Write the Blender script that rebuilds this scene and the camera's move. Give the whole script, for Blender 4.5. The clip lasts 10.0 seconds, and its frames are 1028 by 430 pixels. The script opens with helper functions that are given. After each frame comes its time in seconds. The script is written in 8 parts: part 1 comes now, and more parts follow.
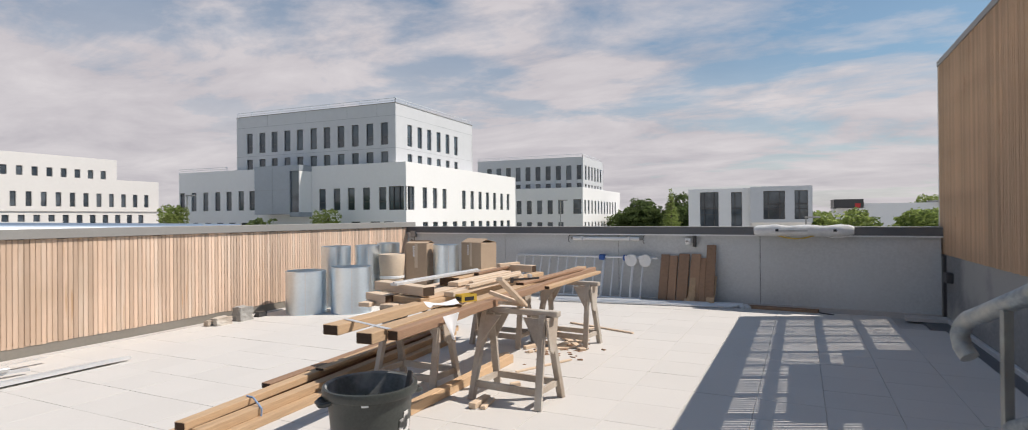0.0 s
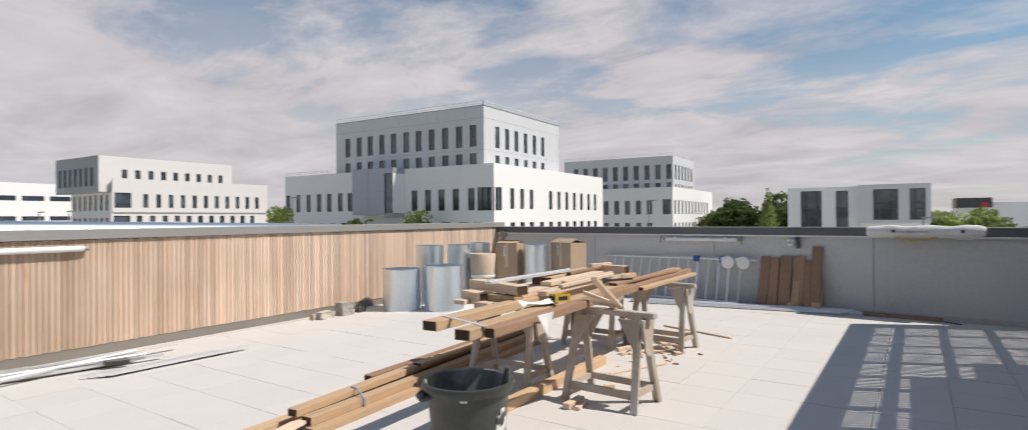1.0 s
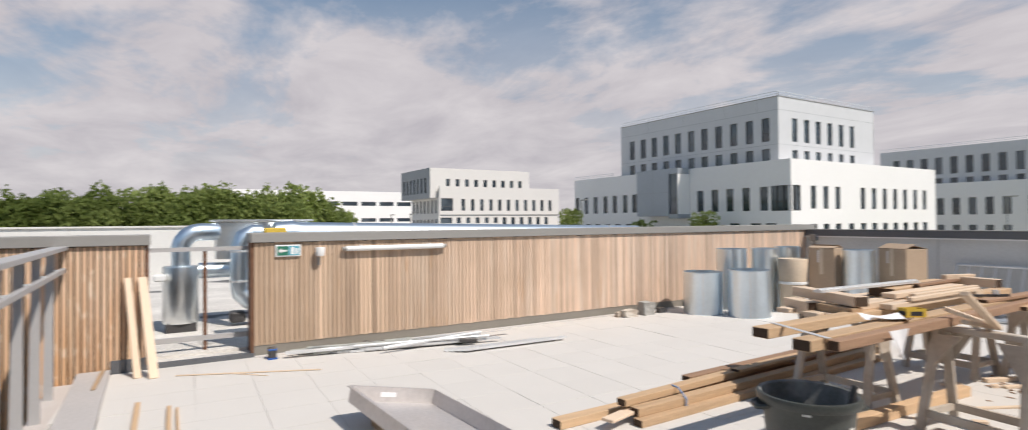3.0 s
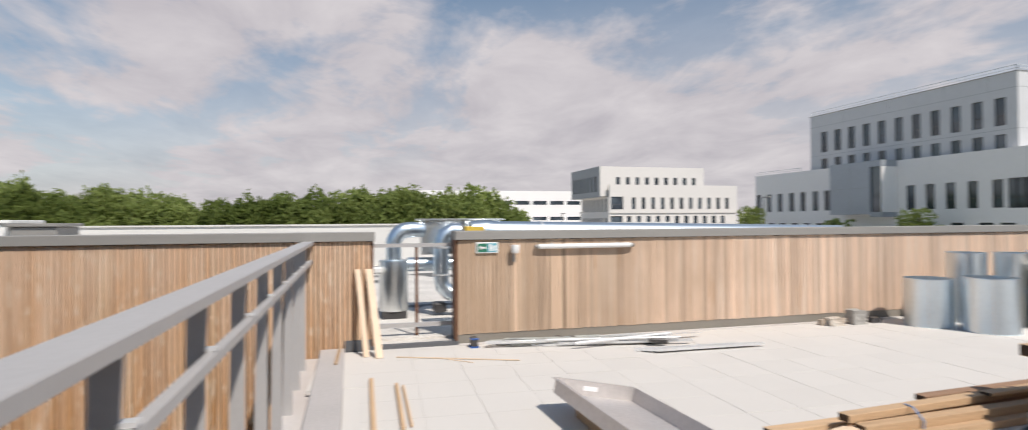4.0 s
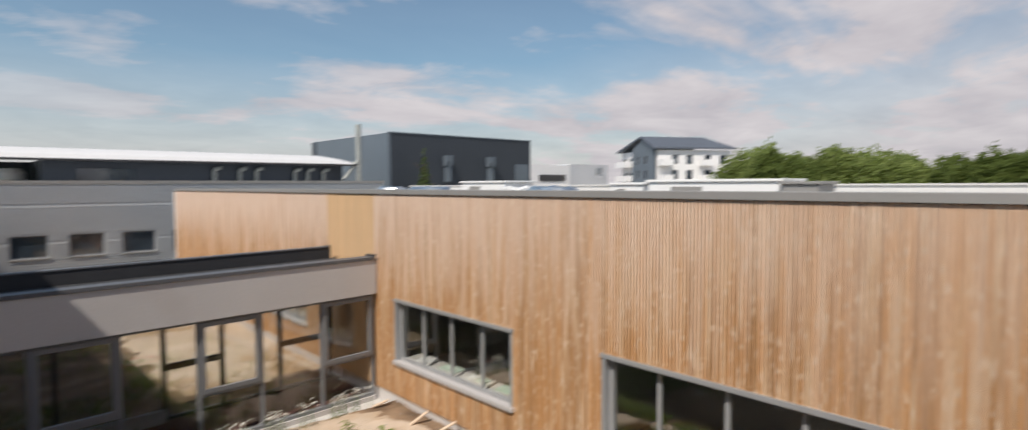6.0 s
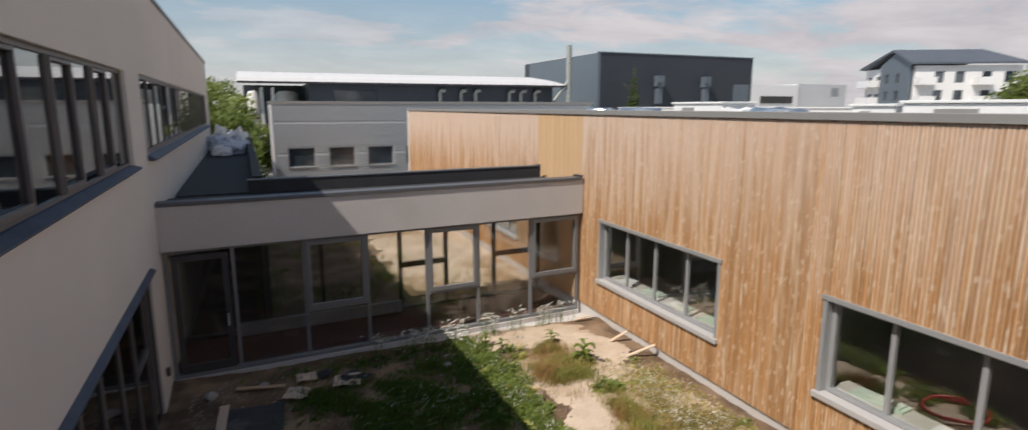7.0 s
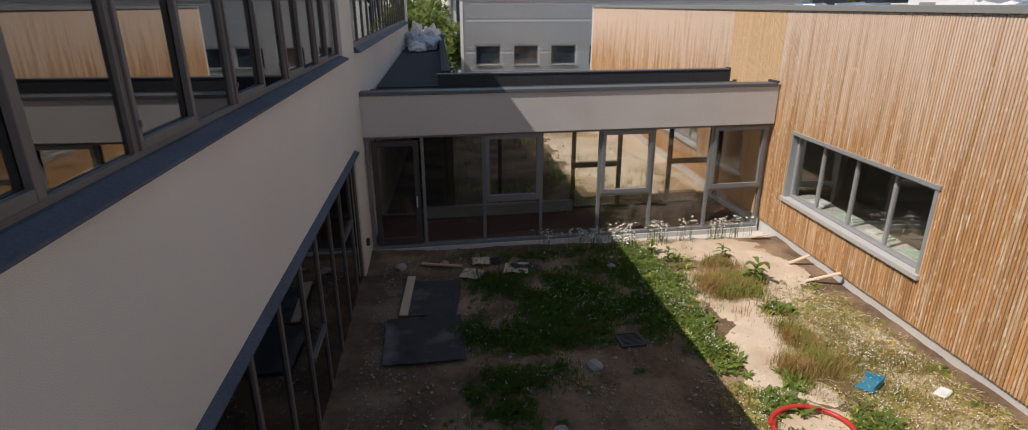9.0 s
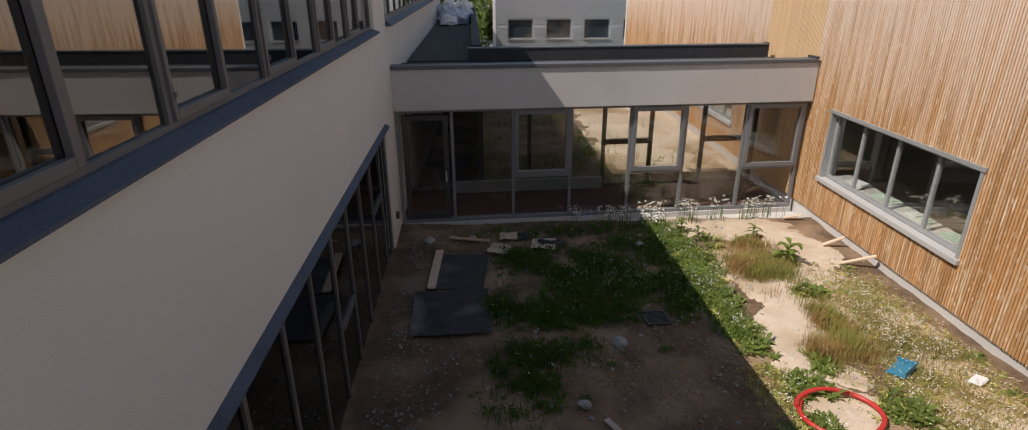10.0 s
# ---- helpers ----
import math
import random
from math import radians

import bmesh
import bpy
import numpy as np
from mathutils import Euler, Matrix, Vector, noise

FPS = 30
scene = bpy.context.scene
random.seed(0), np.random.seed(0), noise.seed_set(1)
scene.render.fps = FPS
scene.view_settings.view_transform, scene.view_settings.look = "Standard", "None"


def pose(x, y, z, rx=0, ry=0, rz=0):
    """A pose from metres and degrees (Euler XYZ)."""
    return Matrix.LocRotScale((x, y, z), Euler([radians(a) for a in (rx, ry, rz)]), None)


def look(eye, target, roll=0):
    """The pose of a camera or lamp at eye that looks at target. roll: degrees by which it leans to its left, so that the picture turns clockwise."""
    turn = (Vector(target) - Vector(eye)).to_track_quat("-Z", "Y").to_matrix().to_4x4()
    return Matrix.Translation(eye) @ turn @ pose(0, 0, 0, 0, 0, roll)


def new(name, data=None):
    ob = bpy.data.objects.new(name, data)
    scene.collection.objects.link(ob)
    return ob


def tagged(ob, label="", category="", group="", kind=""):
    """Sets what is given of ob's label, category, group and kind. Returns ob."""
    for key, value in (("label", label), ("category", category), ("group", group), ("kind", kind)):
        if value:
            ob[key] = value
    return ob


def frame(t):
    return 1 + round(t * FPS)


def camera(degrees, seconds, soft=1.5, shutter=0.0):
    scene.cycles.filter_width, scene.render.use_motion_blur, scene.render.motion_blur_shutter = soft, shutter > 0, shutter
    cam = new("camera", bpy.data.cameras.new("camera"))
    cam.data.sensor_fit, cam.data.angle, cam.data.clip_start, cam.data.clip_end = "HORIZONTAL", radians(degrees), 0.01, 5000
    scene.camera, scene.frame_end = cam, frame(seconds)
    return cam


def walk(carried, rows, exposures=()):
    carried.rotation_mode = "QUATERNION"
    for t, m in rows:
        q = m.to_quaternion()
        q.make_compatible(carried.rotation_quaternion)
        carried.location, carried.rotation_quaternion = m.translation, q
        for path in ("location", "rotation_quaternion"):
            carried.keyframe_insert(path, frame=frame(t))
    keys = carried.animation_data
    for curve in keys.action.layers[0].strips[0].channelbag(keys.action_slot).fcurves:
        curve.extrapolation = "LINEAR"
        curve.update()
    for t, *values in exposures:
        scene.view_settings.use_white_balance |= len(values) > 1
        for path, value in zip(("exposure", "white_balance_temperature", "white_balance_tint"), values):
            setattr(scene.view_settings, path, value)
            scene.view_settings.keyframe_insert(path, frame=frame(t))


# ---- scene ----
# camera: seconds, x, y, z, yaw, pitch, roll
cam = camera(82.1, 10.0, soft=0.9, shutter=0.5)
ROWS = [
    (0, 0.614, -1.625, 1.623, 23.17, 0.24, 0.47),
    (0.5, 0.586, -1.613, 1.623, 26.13, 0.28, 0.49),
    (1, 0.547, -1.635, 1.612, 31.53, 0.37, 0.48),
    (1.5, 0.490, -1.684, 1.608, 37.81, 0.43, 0.45),
    (2, 0.484, -1.764, 1.624, 44.82, 0.46, 0.48),
    (3.3, 0.411, -2.049, 1.638, 62.74, 0.70, 0.48),
    (3.5, 0.398, -2.099, 1.639, 65.87, 0.67, 0.47),
    (4, 0.411, -2.273, 1.648, 74.60, 0.68, 0.40),
    (4.5, 0.402, -2.410, 1.645, 85.43, 0.78, 0.41),
    (5, 0.345, -2.565, 1.650, 102.67, 0.60, 0.41),
    (5.5, 0.372, -2.721, 1.651, 121.60, -0.31, 0.36),
    (6, 0.431, -2.785, 1.642, 137.49, -2.95, 0.28),
    (7.3, 0.422, -2.914, 1.582, 161.38, -12.16, -0.03),
    (7.5, 0.420, -2.924, 1.563, 163.86, -13.26, -0.04),
    (8, 0.428, -2.898, 1.523, 168.81, -15.89, -0.03),
    (8.5, 0.387, -2.882, 1.514, 172.14, -17.85, -0.01),
    (9, 0.352, -2.875, 1.533, 174.72, -19.56, 0.08),
    (9.5, 0.323, -2.869, 1.544, 176.44, -20.84, 0.12),
    (10, 0.315, -2.861, 1.530, 177.81, -21.88, 0.16),
]
walk(cam, [(t, pose(x, y, z, 90 + pitch, 0, yaw) @ pose(0, 0, 0, 0, 0, -roll)) for t, x, y, z, yaw, pitch, roll in ROWS],
     exposures=[(0.0, 0.0, 6680, 11.5), (10.0, 0.0, 6680, 11.5)])

# ---- sky and sun ----
SUN = Vector((1.0, 0.40, 1.38)).normalized()
world = bpy.data.worlds.new("sky")
scene.world = world
world.use_nodes = True
wn, wl = world.node_tree.nodes, world.node_tree.links
wn.clear()
w_out, w_bg = wn.new("ShaderNodeOutputWorld"), wn.new("ShaderNodeBackground")
sky = wn.new("ShaderNodeTexSky")
sky.sky_type, sky.sun_disc = "NISHITA", False
sky.sun_elevation = math.asin(SUN.z)
sky.sun_rotation = math.atan2(SUN.x, SUN.y)
sky.dust_density, sky.air_density, sky.ozone_density = 0.5, 1.0, 1.0
w_co = wn.new("ShaderNodeTexCoord")
w_sep = wn.new("ShaderNodeSeparateXYZ")
wl.new(w_co.outputs["Generated"], w_sep.inputs[0])


def wmath(op, a, b=None):
    n = wn.new("ShaderNodeMath")
    n.operation = op
    for i, v in enumerate((a, b)):
        if v is None:
            continue
        if isinstance(v, (int, float)):
            n.inputs[i].default_value = v
        else:
            wl.new(v, n.inputs[i])
    return n.outputs[0]


up = wmath("ADD", wmath("MAXIMUM", w_sep.outputs[2], 0.0), 0.16)
w_xy = wn.new("ShaderNodeCombineXYZ")
wl.new(wmath("DIVIDE", w_sep.outputs[0], up), w_xy.inputs[0])
wl.new(wmath("DIVIDE", w_sep.outputs[1], up), w_xy.inputs[1])
w_map = wn.new("ShaderNodeMapping")
w_map.inputs["Rotation"].default_value = (0, 0, 0.5)
w_map.inputs["Scale"].default_value = (0.75, 1.1, 1.0)
w_map.inputs["Location"].default_value = (1.3, 0.4, 0.0)
wl.new(w_xy.outputs[0], w_map.inputs[0])
w_n1, w_n2 = wn.new("ShaderNodeTexNoise"), wn.new("ShaderNodeTexNoise")
for n, s, d in ((w_n1, 0.8, 9.0), (w_n2, 2.1, 9.0)):
    n.inputs["Scale"].default_value, n.inputs["Detail"].default_value = s, d
    n.inputs["Roughness"].default_value, n.inputs["Distortion"].default_value = 0.6, 0.35
    wl.new(w_map.outputs[0], n.inputs["Vector"])
w_cov = wn.new("ShaderNodeValToRGB")
w_cov.color_ramp.elements[0].position, w_cov.color_ramp.elements[1].position = 0.45, 0.57
wl.new(wmath("ADD", wmath("MULTIPLY", w_n1.outputs[0], 0.72), wmath("MULTIPLY", w_n2.outputs[0], 0.28)), w_cov.inputs[0])
# thicker towards the horizon
w_hz = wn.new("ShaderNodeMapRange")
w_hz.inputs["From Min"].default_value, w_hz.inputs["From Max"].default_value = 0.02, 0.36
w_hz.inputs["To Min"].default_value, w_hz.inputs["To Max"].default_value = 0.85, -0.12
wl.new(w_sep.outputs[2], w_hz.inputs[0])
w_top = wn.new("ShaderNodeMapRange")
w_top.inputs["From Min"].default_value, w_top.inputs["From Max"].default_value = 0.45, 0.75
w_top.inputs["To Min"].default_value, w_top.inputs["To Max"].default_value = 0.0, -0.3
wl.new(w_sep.outputs[2], w_top.inputs[0])
w_low = wn.new("ShaderNodeMapRange")
w_low.inputs["From Min"].default_value, w_low.inputs["From Max"].default_value = 0.03, 0.2
w_low.inputs["To Min"].default_value, w_low.inputs["To Max"].default_value = 0.8, 0.1
wl.new(w_sep.outputs[2], w_low.inputs[0])
# more cloud to the north-west than elsewhere
w_side = wmath("MULTIPLY", wmath("ADD", wmath("ADD", wmath("MULTIPLY", w_sep.outputs[0], -0.87), wmath("MULTIPLY", w_sep.outputs[1], 0.5)), -0.55), 0.8)
w_fac = wmath("MINIMUM", wmath("MAXIMUM", wmath("ADD", wmath("ADD", w_side, wmath("ADD", wmath("MULTIPLY", w_cov.outputs[0], 0.9), w_hz.outputs[0])), w_top.outputs[0]), w_low.outputs[0]), 0.97)
w_col = wn.new("ShaderNodeValToRGB")
w_col.color_ramp.elements[0].position, w_col.color_ramp.elements[1].position = 0.3, 0.72
w_col.color_ramp.elements[0].color, w_col.color_ramp.elements[1].color = (4.9, 4.7, 5.15, 1), (7.0, 6.75, 7.0, 1)
wl.new(w_n2.outputs[0], w_col.inputs[0])
w_mix = wn.new("ShaderNodeMix")
w_mix.data_type = "RGBA"
wl.new(w_fac, w_mix.inputs["Factor"])
w_deep = wn.new("ShaderNodeMix")
w_deep.data_type, w_deep.blend_type = "RGBA", "MULTIPLY"
w_deep.inputs["Factor"].default_value = 1.0
w_deep.inputs["B"].default_value = (0.78, 0.98, 1.0, 1)
wl.new(sky.outputs[0], w_deep.inputs["A"])
wl.new(w_deep.outputs["Result"], w_mix.inputs["A"])
wl.new(w_col.outputs[0], w_mix.inputs["B"])
w_bg.inputs["Strength"].default_value = 0.1
wl.new(w_mix.outputs["Result"], w_bg.inputs["Color"])
wl.new(w_bg.outputs[0], w_out.inputs[0])
sun = new("sun", bpy.data.lights.new("sun", "SUN"))
sun.data.energy, sun.data.angle, sun.data.color = 4.45, radians(0.22), (1.0, 0.945, 0.87)
sun.matrix_world = look(SUN * 60, (0, 0, 0))

# ---- materials ----


def surface(name, base, rough=0.8, metal=0.0, var=0.15, big=1.5, fine=40.0, bump=0.15, stretch=(1, 1, 1), rnd=0.0, tint=None, spec=0.5, tintcut=(0.45, 0.7), knots=None):
    """A procedural surface: two scales of variation, fine relief, an optional second colour in patches."""
    m = bpy.data.materials.new(name)
    m.use_nodes = True
    nt = m.node_tree
    nd, ln = nt.nodes, nt.links
    bsdf = nd["Principled BSDF"]
    co, ob, mp = nd.new("ShaderNodeTexCoord"), nd.new("ShaderNodeObjectInfo"), nd.new("ShaderNodeMapping")
    off = nd.new("ShaderNodeVectorMath")
    off.operation = "MULTIPLY_ADD"
    cx = nd.new("ShaderNodeCombineXYZ")
    for i in range(3):
        ln.new(ob.outputs["Random"], cx.inputs[i])
    ln.new(cx.outputs[0], off.inputs[0])
    off.inputs[1].default_value = (37.0, 53.0, 71.0)
    ln.new(co.outputs["Object"], off.inputs[2])
    ln.new(off.outputs[0], mp.inputs[0])
    mp.inputs["Scale"].default_value = stretch
    n1, n2 = nd.new("ShaderNodeTexNoise"), nd.new("ShaderNodeTexNoise")
    for n, s, d in ((n1, big, 4.0), (n2, fine, 5.0)):
        n.inputs["Scale"].default_value, n.inputs["Detail"].default_value = s, d
        ln.new(mp.outputs[0], n.inputs["Vector"])
    add = nd.new("ShaderNodeMath")
    add.operation = "ADD"
    ln.new(n1.outputs[0], add.inputs[0])
    ln.new(n2.outputs[0], add.inputs[1])
    rr = nd.new("ShaderNodeMath")
    rr.operation = "MULTIPLY_ADD"
    ln.new(ob.outputs["Random"], rr.inputs[0])
    rr.inputs[1].default_value = rnd
    ln.new(add.outputs[0], rr.inputs[2])
    ramp = nd.new("ShaderNodeMapRange")
    ramp.inputs["From Min"].default_value, ramp.inputs["From Max"].default_value = 0.55 + rnd * 0.0, 1.45 + rnd
    ln.new(rr.outputs[0], ramp.inputs[0])
    mix = nd.new("ShaderNodeMix")
    mix.data_type = "RGBA"
    ln.new(ramp.outputs[0], mix.inputs["Factor"])
    mix.inputs["A"].default_value = (*[c * (1 - var) for c in base], 1)
    mix.inputs["B"].default_value = (*[min(1, c * (1 + var)) for c in base], 1)
    last = mix.outputs["Result"]
    if tint:
        n3 = nd.new("ShaderNodeTexNoise")
        n3.inputs["Scale"].default_value, n3.inputs["Detail"].default_value = big * 0.6, 6.0
        ln.new(mp.outputs[0], n3.inputs["Vector"])
        cut = nd.new("ShaderNodeMapRange")
        cut.inputs["From Min"].default_value, cut.inputs["From Max"].default_value = tintcut
        ln.new(n3.outputs[0], cut.inputs[0])
        m2 = nd.new("ShaderNodeMix")
        m2.data_type = "RGBA"
        ln.new(cut.outputs[0], m2.inputs["Factor"])
        ln.new(last, m2.inputs["A"])
        m2.inputs["B"].default_value = (*tint, 1)
        last = m2.outputs["Result"]
    if knots:
        n4 = nd.new("ShaderNodeTexNoise")
        n4.inputs["Scale"].default_value, n4.inputs["Detail"].default_value = 3.2, 2.0
        ln.new(mp.outputs[0], n4.inputs["Vector"])
        kc = nd.new("ShaderNodeMapRange")
        kc.inputs["From Min"].default_value, kc.inputs["From Max"].default_value = 0.66, 0.74
        ln.new(n4.outputs[0], kc.inputs[0])
        m3 = nd.new("ShaderNodeMix")
        m3.data_type = "RGBA"
        ln.new(kc.outputs[0], m3.inputs["Factor"])
        ln.new(last, m3.inputs["A"])
        m3.inputs["B"].default_value = (*knots, 1)
        last = m3.outputs["Result"]
    ln.new(last, bsdf.inputs["Base Color"])
    bsdf.inputs["Roughness"].default_value, bsdf.inputs["Metallic"].default_value = rough, metal
    bsdf.inputs["Specular IOR Level"].default_value = spec
    if bump:
        bp = nd.new("ShaderNodeBump")
        bp.inputs["Strength"].default_value, bp.inputs["Distance"].default_value = bump, 0.01
        ln.new(add.outputs[0], bp.inputs["Height"])
        ln.new(bp.outputs[0], bsdf.inputs["Normal"])
    return m


def glass(name, tint=(0.9, 0.92, 0.91), gloss=0.01, face=0.05):
    """Thin window glass: clear, with a mirror reflection that grows at grazing angles."""
    m = bpy.data.materials.new(name)
    m.use_nodes = True
    nd, ln = m.node_tree.nodes, m.node_tree.links
    nd.clear()
    out, mx, lw = nd.new("ShaderNodeOutputMaterial"), nd.new("ShaderNodeMixShader"), nd.new("ShaderNodeLayerWeight")
    tr, gl = nd.new("ShaderNodeBsdfTransparent"), nd.new("ShaderNodeBsdfGlossy")
    tr.inputs[0].default_value = (*tint, 1)
    gl.inputs["Roughness"].default_value = gloss
    lw.inputs["Blend"].default_value = 0.5
    po, ma = nd.new("ShaderNodeMath"), nd.new("ShaderNodeMath")
    po.operation, ma.operation = "POWER", "MULTIPLY_ADD"
    ln.new(lw.outputs["Facing"], po.inputs[0])
    po.inputs[1].default_value = 4.0
    ln.new(po.outputs[0], ma.inputs[0])
    ma.inputs[1].default_value, ma.inputs[2].default_value = 1.0 - face, face
    ln.new(ma.outputs[0], mx.inputs[0])
    ln.new(tr.outputs[0], mx.inputs[1])
    ln.new(gl.outputs[0], mx.inputs[2])
    ln.new(mx.outputs[0], out.inputs[0])
    return m


def leafy(m, share=0.4):
    """Leaves let some light through."""
    nd, ln = m.node_tree.nodes, m.node_tree.links
    bsdf, out = nd["Principled BSDF"], nd["Material Output"]
    tl, mx = nd.new("ShaderNodeBsdfTranslucent"), nd.new("ShaderNodeMixShader")
    ln.new(bsdf.inputs["Base Color"].links[0].from_socket, tl.inputs[0])
    mx.inputs[0].default_value = share
    ln.new(bsdf.outputs[0], mx.inputs[1])
    ln.new(tl.outputs[0], mx.inputs[2])
    ln.new(mx.outputs[0], out.inputs[0])


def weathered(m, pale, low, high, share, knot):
    """Wood paler towards the top of a wall and away from its north end, with pale knots."""
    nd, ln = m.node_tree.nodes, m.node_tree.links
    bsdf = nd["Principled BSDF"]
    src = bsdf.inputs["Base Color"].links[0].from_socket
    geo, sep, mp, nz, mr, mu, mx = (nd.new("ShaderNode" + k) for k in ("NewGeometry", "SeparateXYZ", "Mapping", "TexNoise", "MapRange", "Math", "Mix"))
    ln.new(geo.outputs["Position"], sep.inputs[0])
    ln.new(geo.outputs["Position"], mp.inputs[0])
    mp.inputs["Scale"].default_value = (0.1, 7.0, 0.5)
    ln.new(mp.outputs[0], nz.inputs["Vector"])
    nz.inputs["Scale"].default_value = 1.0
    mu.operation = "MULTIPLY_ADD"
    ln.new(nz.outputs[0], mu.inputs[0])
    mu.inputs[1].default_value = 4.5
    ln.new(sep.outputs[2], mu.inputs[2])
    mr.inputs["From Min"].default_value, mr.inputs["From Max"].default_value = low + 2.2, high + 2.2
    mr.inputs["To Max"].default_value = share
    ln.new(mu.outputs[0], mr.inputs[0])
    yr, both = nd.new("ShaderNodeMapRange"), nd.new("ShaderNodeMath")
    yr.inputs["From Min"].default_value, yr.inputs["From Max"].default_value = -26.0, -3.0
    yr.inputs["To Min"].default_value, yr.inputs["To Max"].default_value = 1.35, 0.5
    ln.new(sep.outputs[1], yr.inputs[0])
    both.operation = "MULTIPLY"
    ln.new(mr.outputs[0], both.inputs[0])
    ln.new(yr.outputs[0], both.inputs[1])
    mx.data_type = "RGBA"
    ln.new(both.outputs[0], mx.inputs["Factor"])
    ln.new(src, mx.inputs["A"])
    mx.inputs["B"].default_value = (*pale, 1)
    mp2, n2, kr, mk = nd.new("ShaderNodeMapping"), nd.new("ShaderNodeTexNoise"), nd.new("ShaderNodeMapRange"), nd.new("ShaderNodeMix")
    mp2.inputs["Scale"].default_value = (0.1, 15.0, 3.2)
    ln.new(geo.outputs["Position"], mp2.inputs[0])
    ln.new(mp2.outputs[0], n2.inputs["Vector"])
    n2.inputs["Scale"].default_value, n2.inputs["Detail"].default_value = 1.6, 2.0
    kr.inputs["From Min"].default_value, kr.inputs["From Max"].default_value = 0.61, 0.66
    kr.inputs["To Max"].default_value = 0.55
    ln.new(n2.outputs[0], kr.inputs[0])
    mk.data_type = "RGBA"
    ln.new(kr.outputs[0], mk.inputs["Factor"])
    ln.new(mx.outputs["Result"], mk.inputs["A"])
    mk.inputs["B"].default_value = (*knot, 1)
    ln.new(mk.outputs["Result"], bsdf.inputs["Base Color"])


LARCH = surface("larch_batten", (0.61, 0.445, 0.335), 0.75, var=0.42, big=2.0, fine=14.0, bump=0.25, stretch=(6, 6, 0.35), rnd=1.4, tint=(0.70, 0.56, 0.45), tintcut=(0.5, 0.7), knots=(0.50, 0.30, 0.17))
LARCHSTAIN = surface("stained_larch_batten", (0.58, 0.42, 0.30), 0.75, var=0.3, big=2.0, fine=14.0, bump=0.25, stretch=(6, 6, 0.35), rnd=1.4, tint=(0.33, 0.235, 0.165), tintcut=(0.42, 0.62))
LARCHRED = surface("orange_larch_batten", (0.48, 0.25, 0.105), 0.7, var=0.4, big=2.0, fine=14.0, bump=0.3, stretch=(6, 6, 0.45), rnd=1.1, tint=(0.66, 0.455, 0.285), tintcut=(0.48, 0.68), knots=(0.78, 0.62, 0.46))
LARCHLIGHT = surface("fresh_larch_batten", (0.72, 0.48, 0.27), 0.75, var=0.16, big=2.0, fine=14.0, bump=0.25, stretch=(6, 6, 0.35), rnd=0.7)
MEMBRANE = surface("black_membrane", (0.03, 0.025, 0.022), 0.9, var=0.3)
TILE = surface("concrete_tile", (0.60, 0.575, 0.545), 0.85, var=0.05, big=1.2, fine=55.0, bump=0.08, rnd=0.5)
JOINT = surface("tile_bed", (0.5, 0.48, 0.46), 0.95, var=0.2)
KERBCONC = surface("grey_kerb_concrete", (0.44, 0.415, 0.405), 0.9, var=0.1, big=1.2, fine=30.0, bump=0.2)
BASECONC = surface("dark_grey_concrete", (0.27, 0.275, 0.28), 0.85, var=0.15, big=0.7, fine=25.0, bump=0.2, tint=(0.34, 0.345, 0.34))
CONCRETE = surface("grey_concrete", (0.55, 0.56, 0.56), 0.85, var=0.16, big=0.7, fine=25.0, bump=0.2, tint=(0.57, 0.58, 0.58))
PALECONC = surface("pale_concrete", (0.56, 0.53, 0.51), 0.85, var=0.08, big=0.6, fine=22.0, bump=0.2, tint=(0.44, 0.37, 0.33), tintcut=(0.5, 0.85))
RENDER = surface("white_render", (0.71, 0.67, 0.62), 0.95, var=0.08, big=0.5, fine=160.0, bump=0.6, tint=(0.67, 0.645, 0.575), tintcut=(0.42, 0.7))
FARWHITE = surface("white_cladding", (0.80, 0.785, 0.775), 0.7, var=0.03, big=0.2, fine=3.0, bump=0.0)
OFFICEGREY = surface("pale_grey_cladding", (0.58, 0.585, 0.60), 0.6, var=0.05, big=0.3, fine=2.0, bump=0.0)
# Larch copy for the shaded screen, with the shade's tone in its colour.
LARCHSHADE = surface("shade_tinted_larch_batten", (0.56, 0.375, 0.235), 0.75, var=0.26, big=2.0, fine=14.0, bump=0.25, stretch=(6, 6, 0.35), rnd=1.0, knots=(0.40, 0.22, 0.12))
CREAM = surface("off_white_cladding", (0.66, 0.635, 0.61), 0.7, var=0.04, big=0.2, fine=3.0, bump=0.0)
FARGREY = surface("grey_cladding", (0.30, 0.32, 0.335), 0.6, var=0.06, big=0.3, fine=2.0, bump=0.0)
ZINCCLAD = surface("zinc_cladding", (0.36, 0.39, 0.43), 0.45, metal=0.35, var=0.08, big=0.4, fine=3.0, bump=0.0)
CAP = surface("grey_metal_cap", (0.30, 0.29, 0.275), 0.55, metal=0.2, var=0.06, big=0.8, fine=30.0, bump=0.04)
PALESILL = surface("pale_grey_metal_sill", (0.50, 0.48, 0.47), 0.5, metal=0.15, var=0.06, big=0.8, fine=30.0, bump=0.04)
DARKCAP = surface("dark_metal_cap", (0.12, 0.125, 0.135), 0.5, metal=0.2, var=0.1, big=0.8, fine=30.0, bump=0.04)
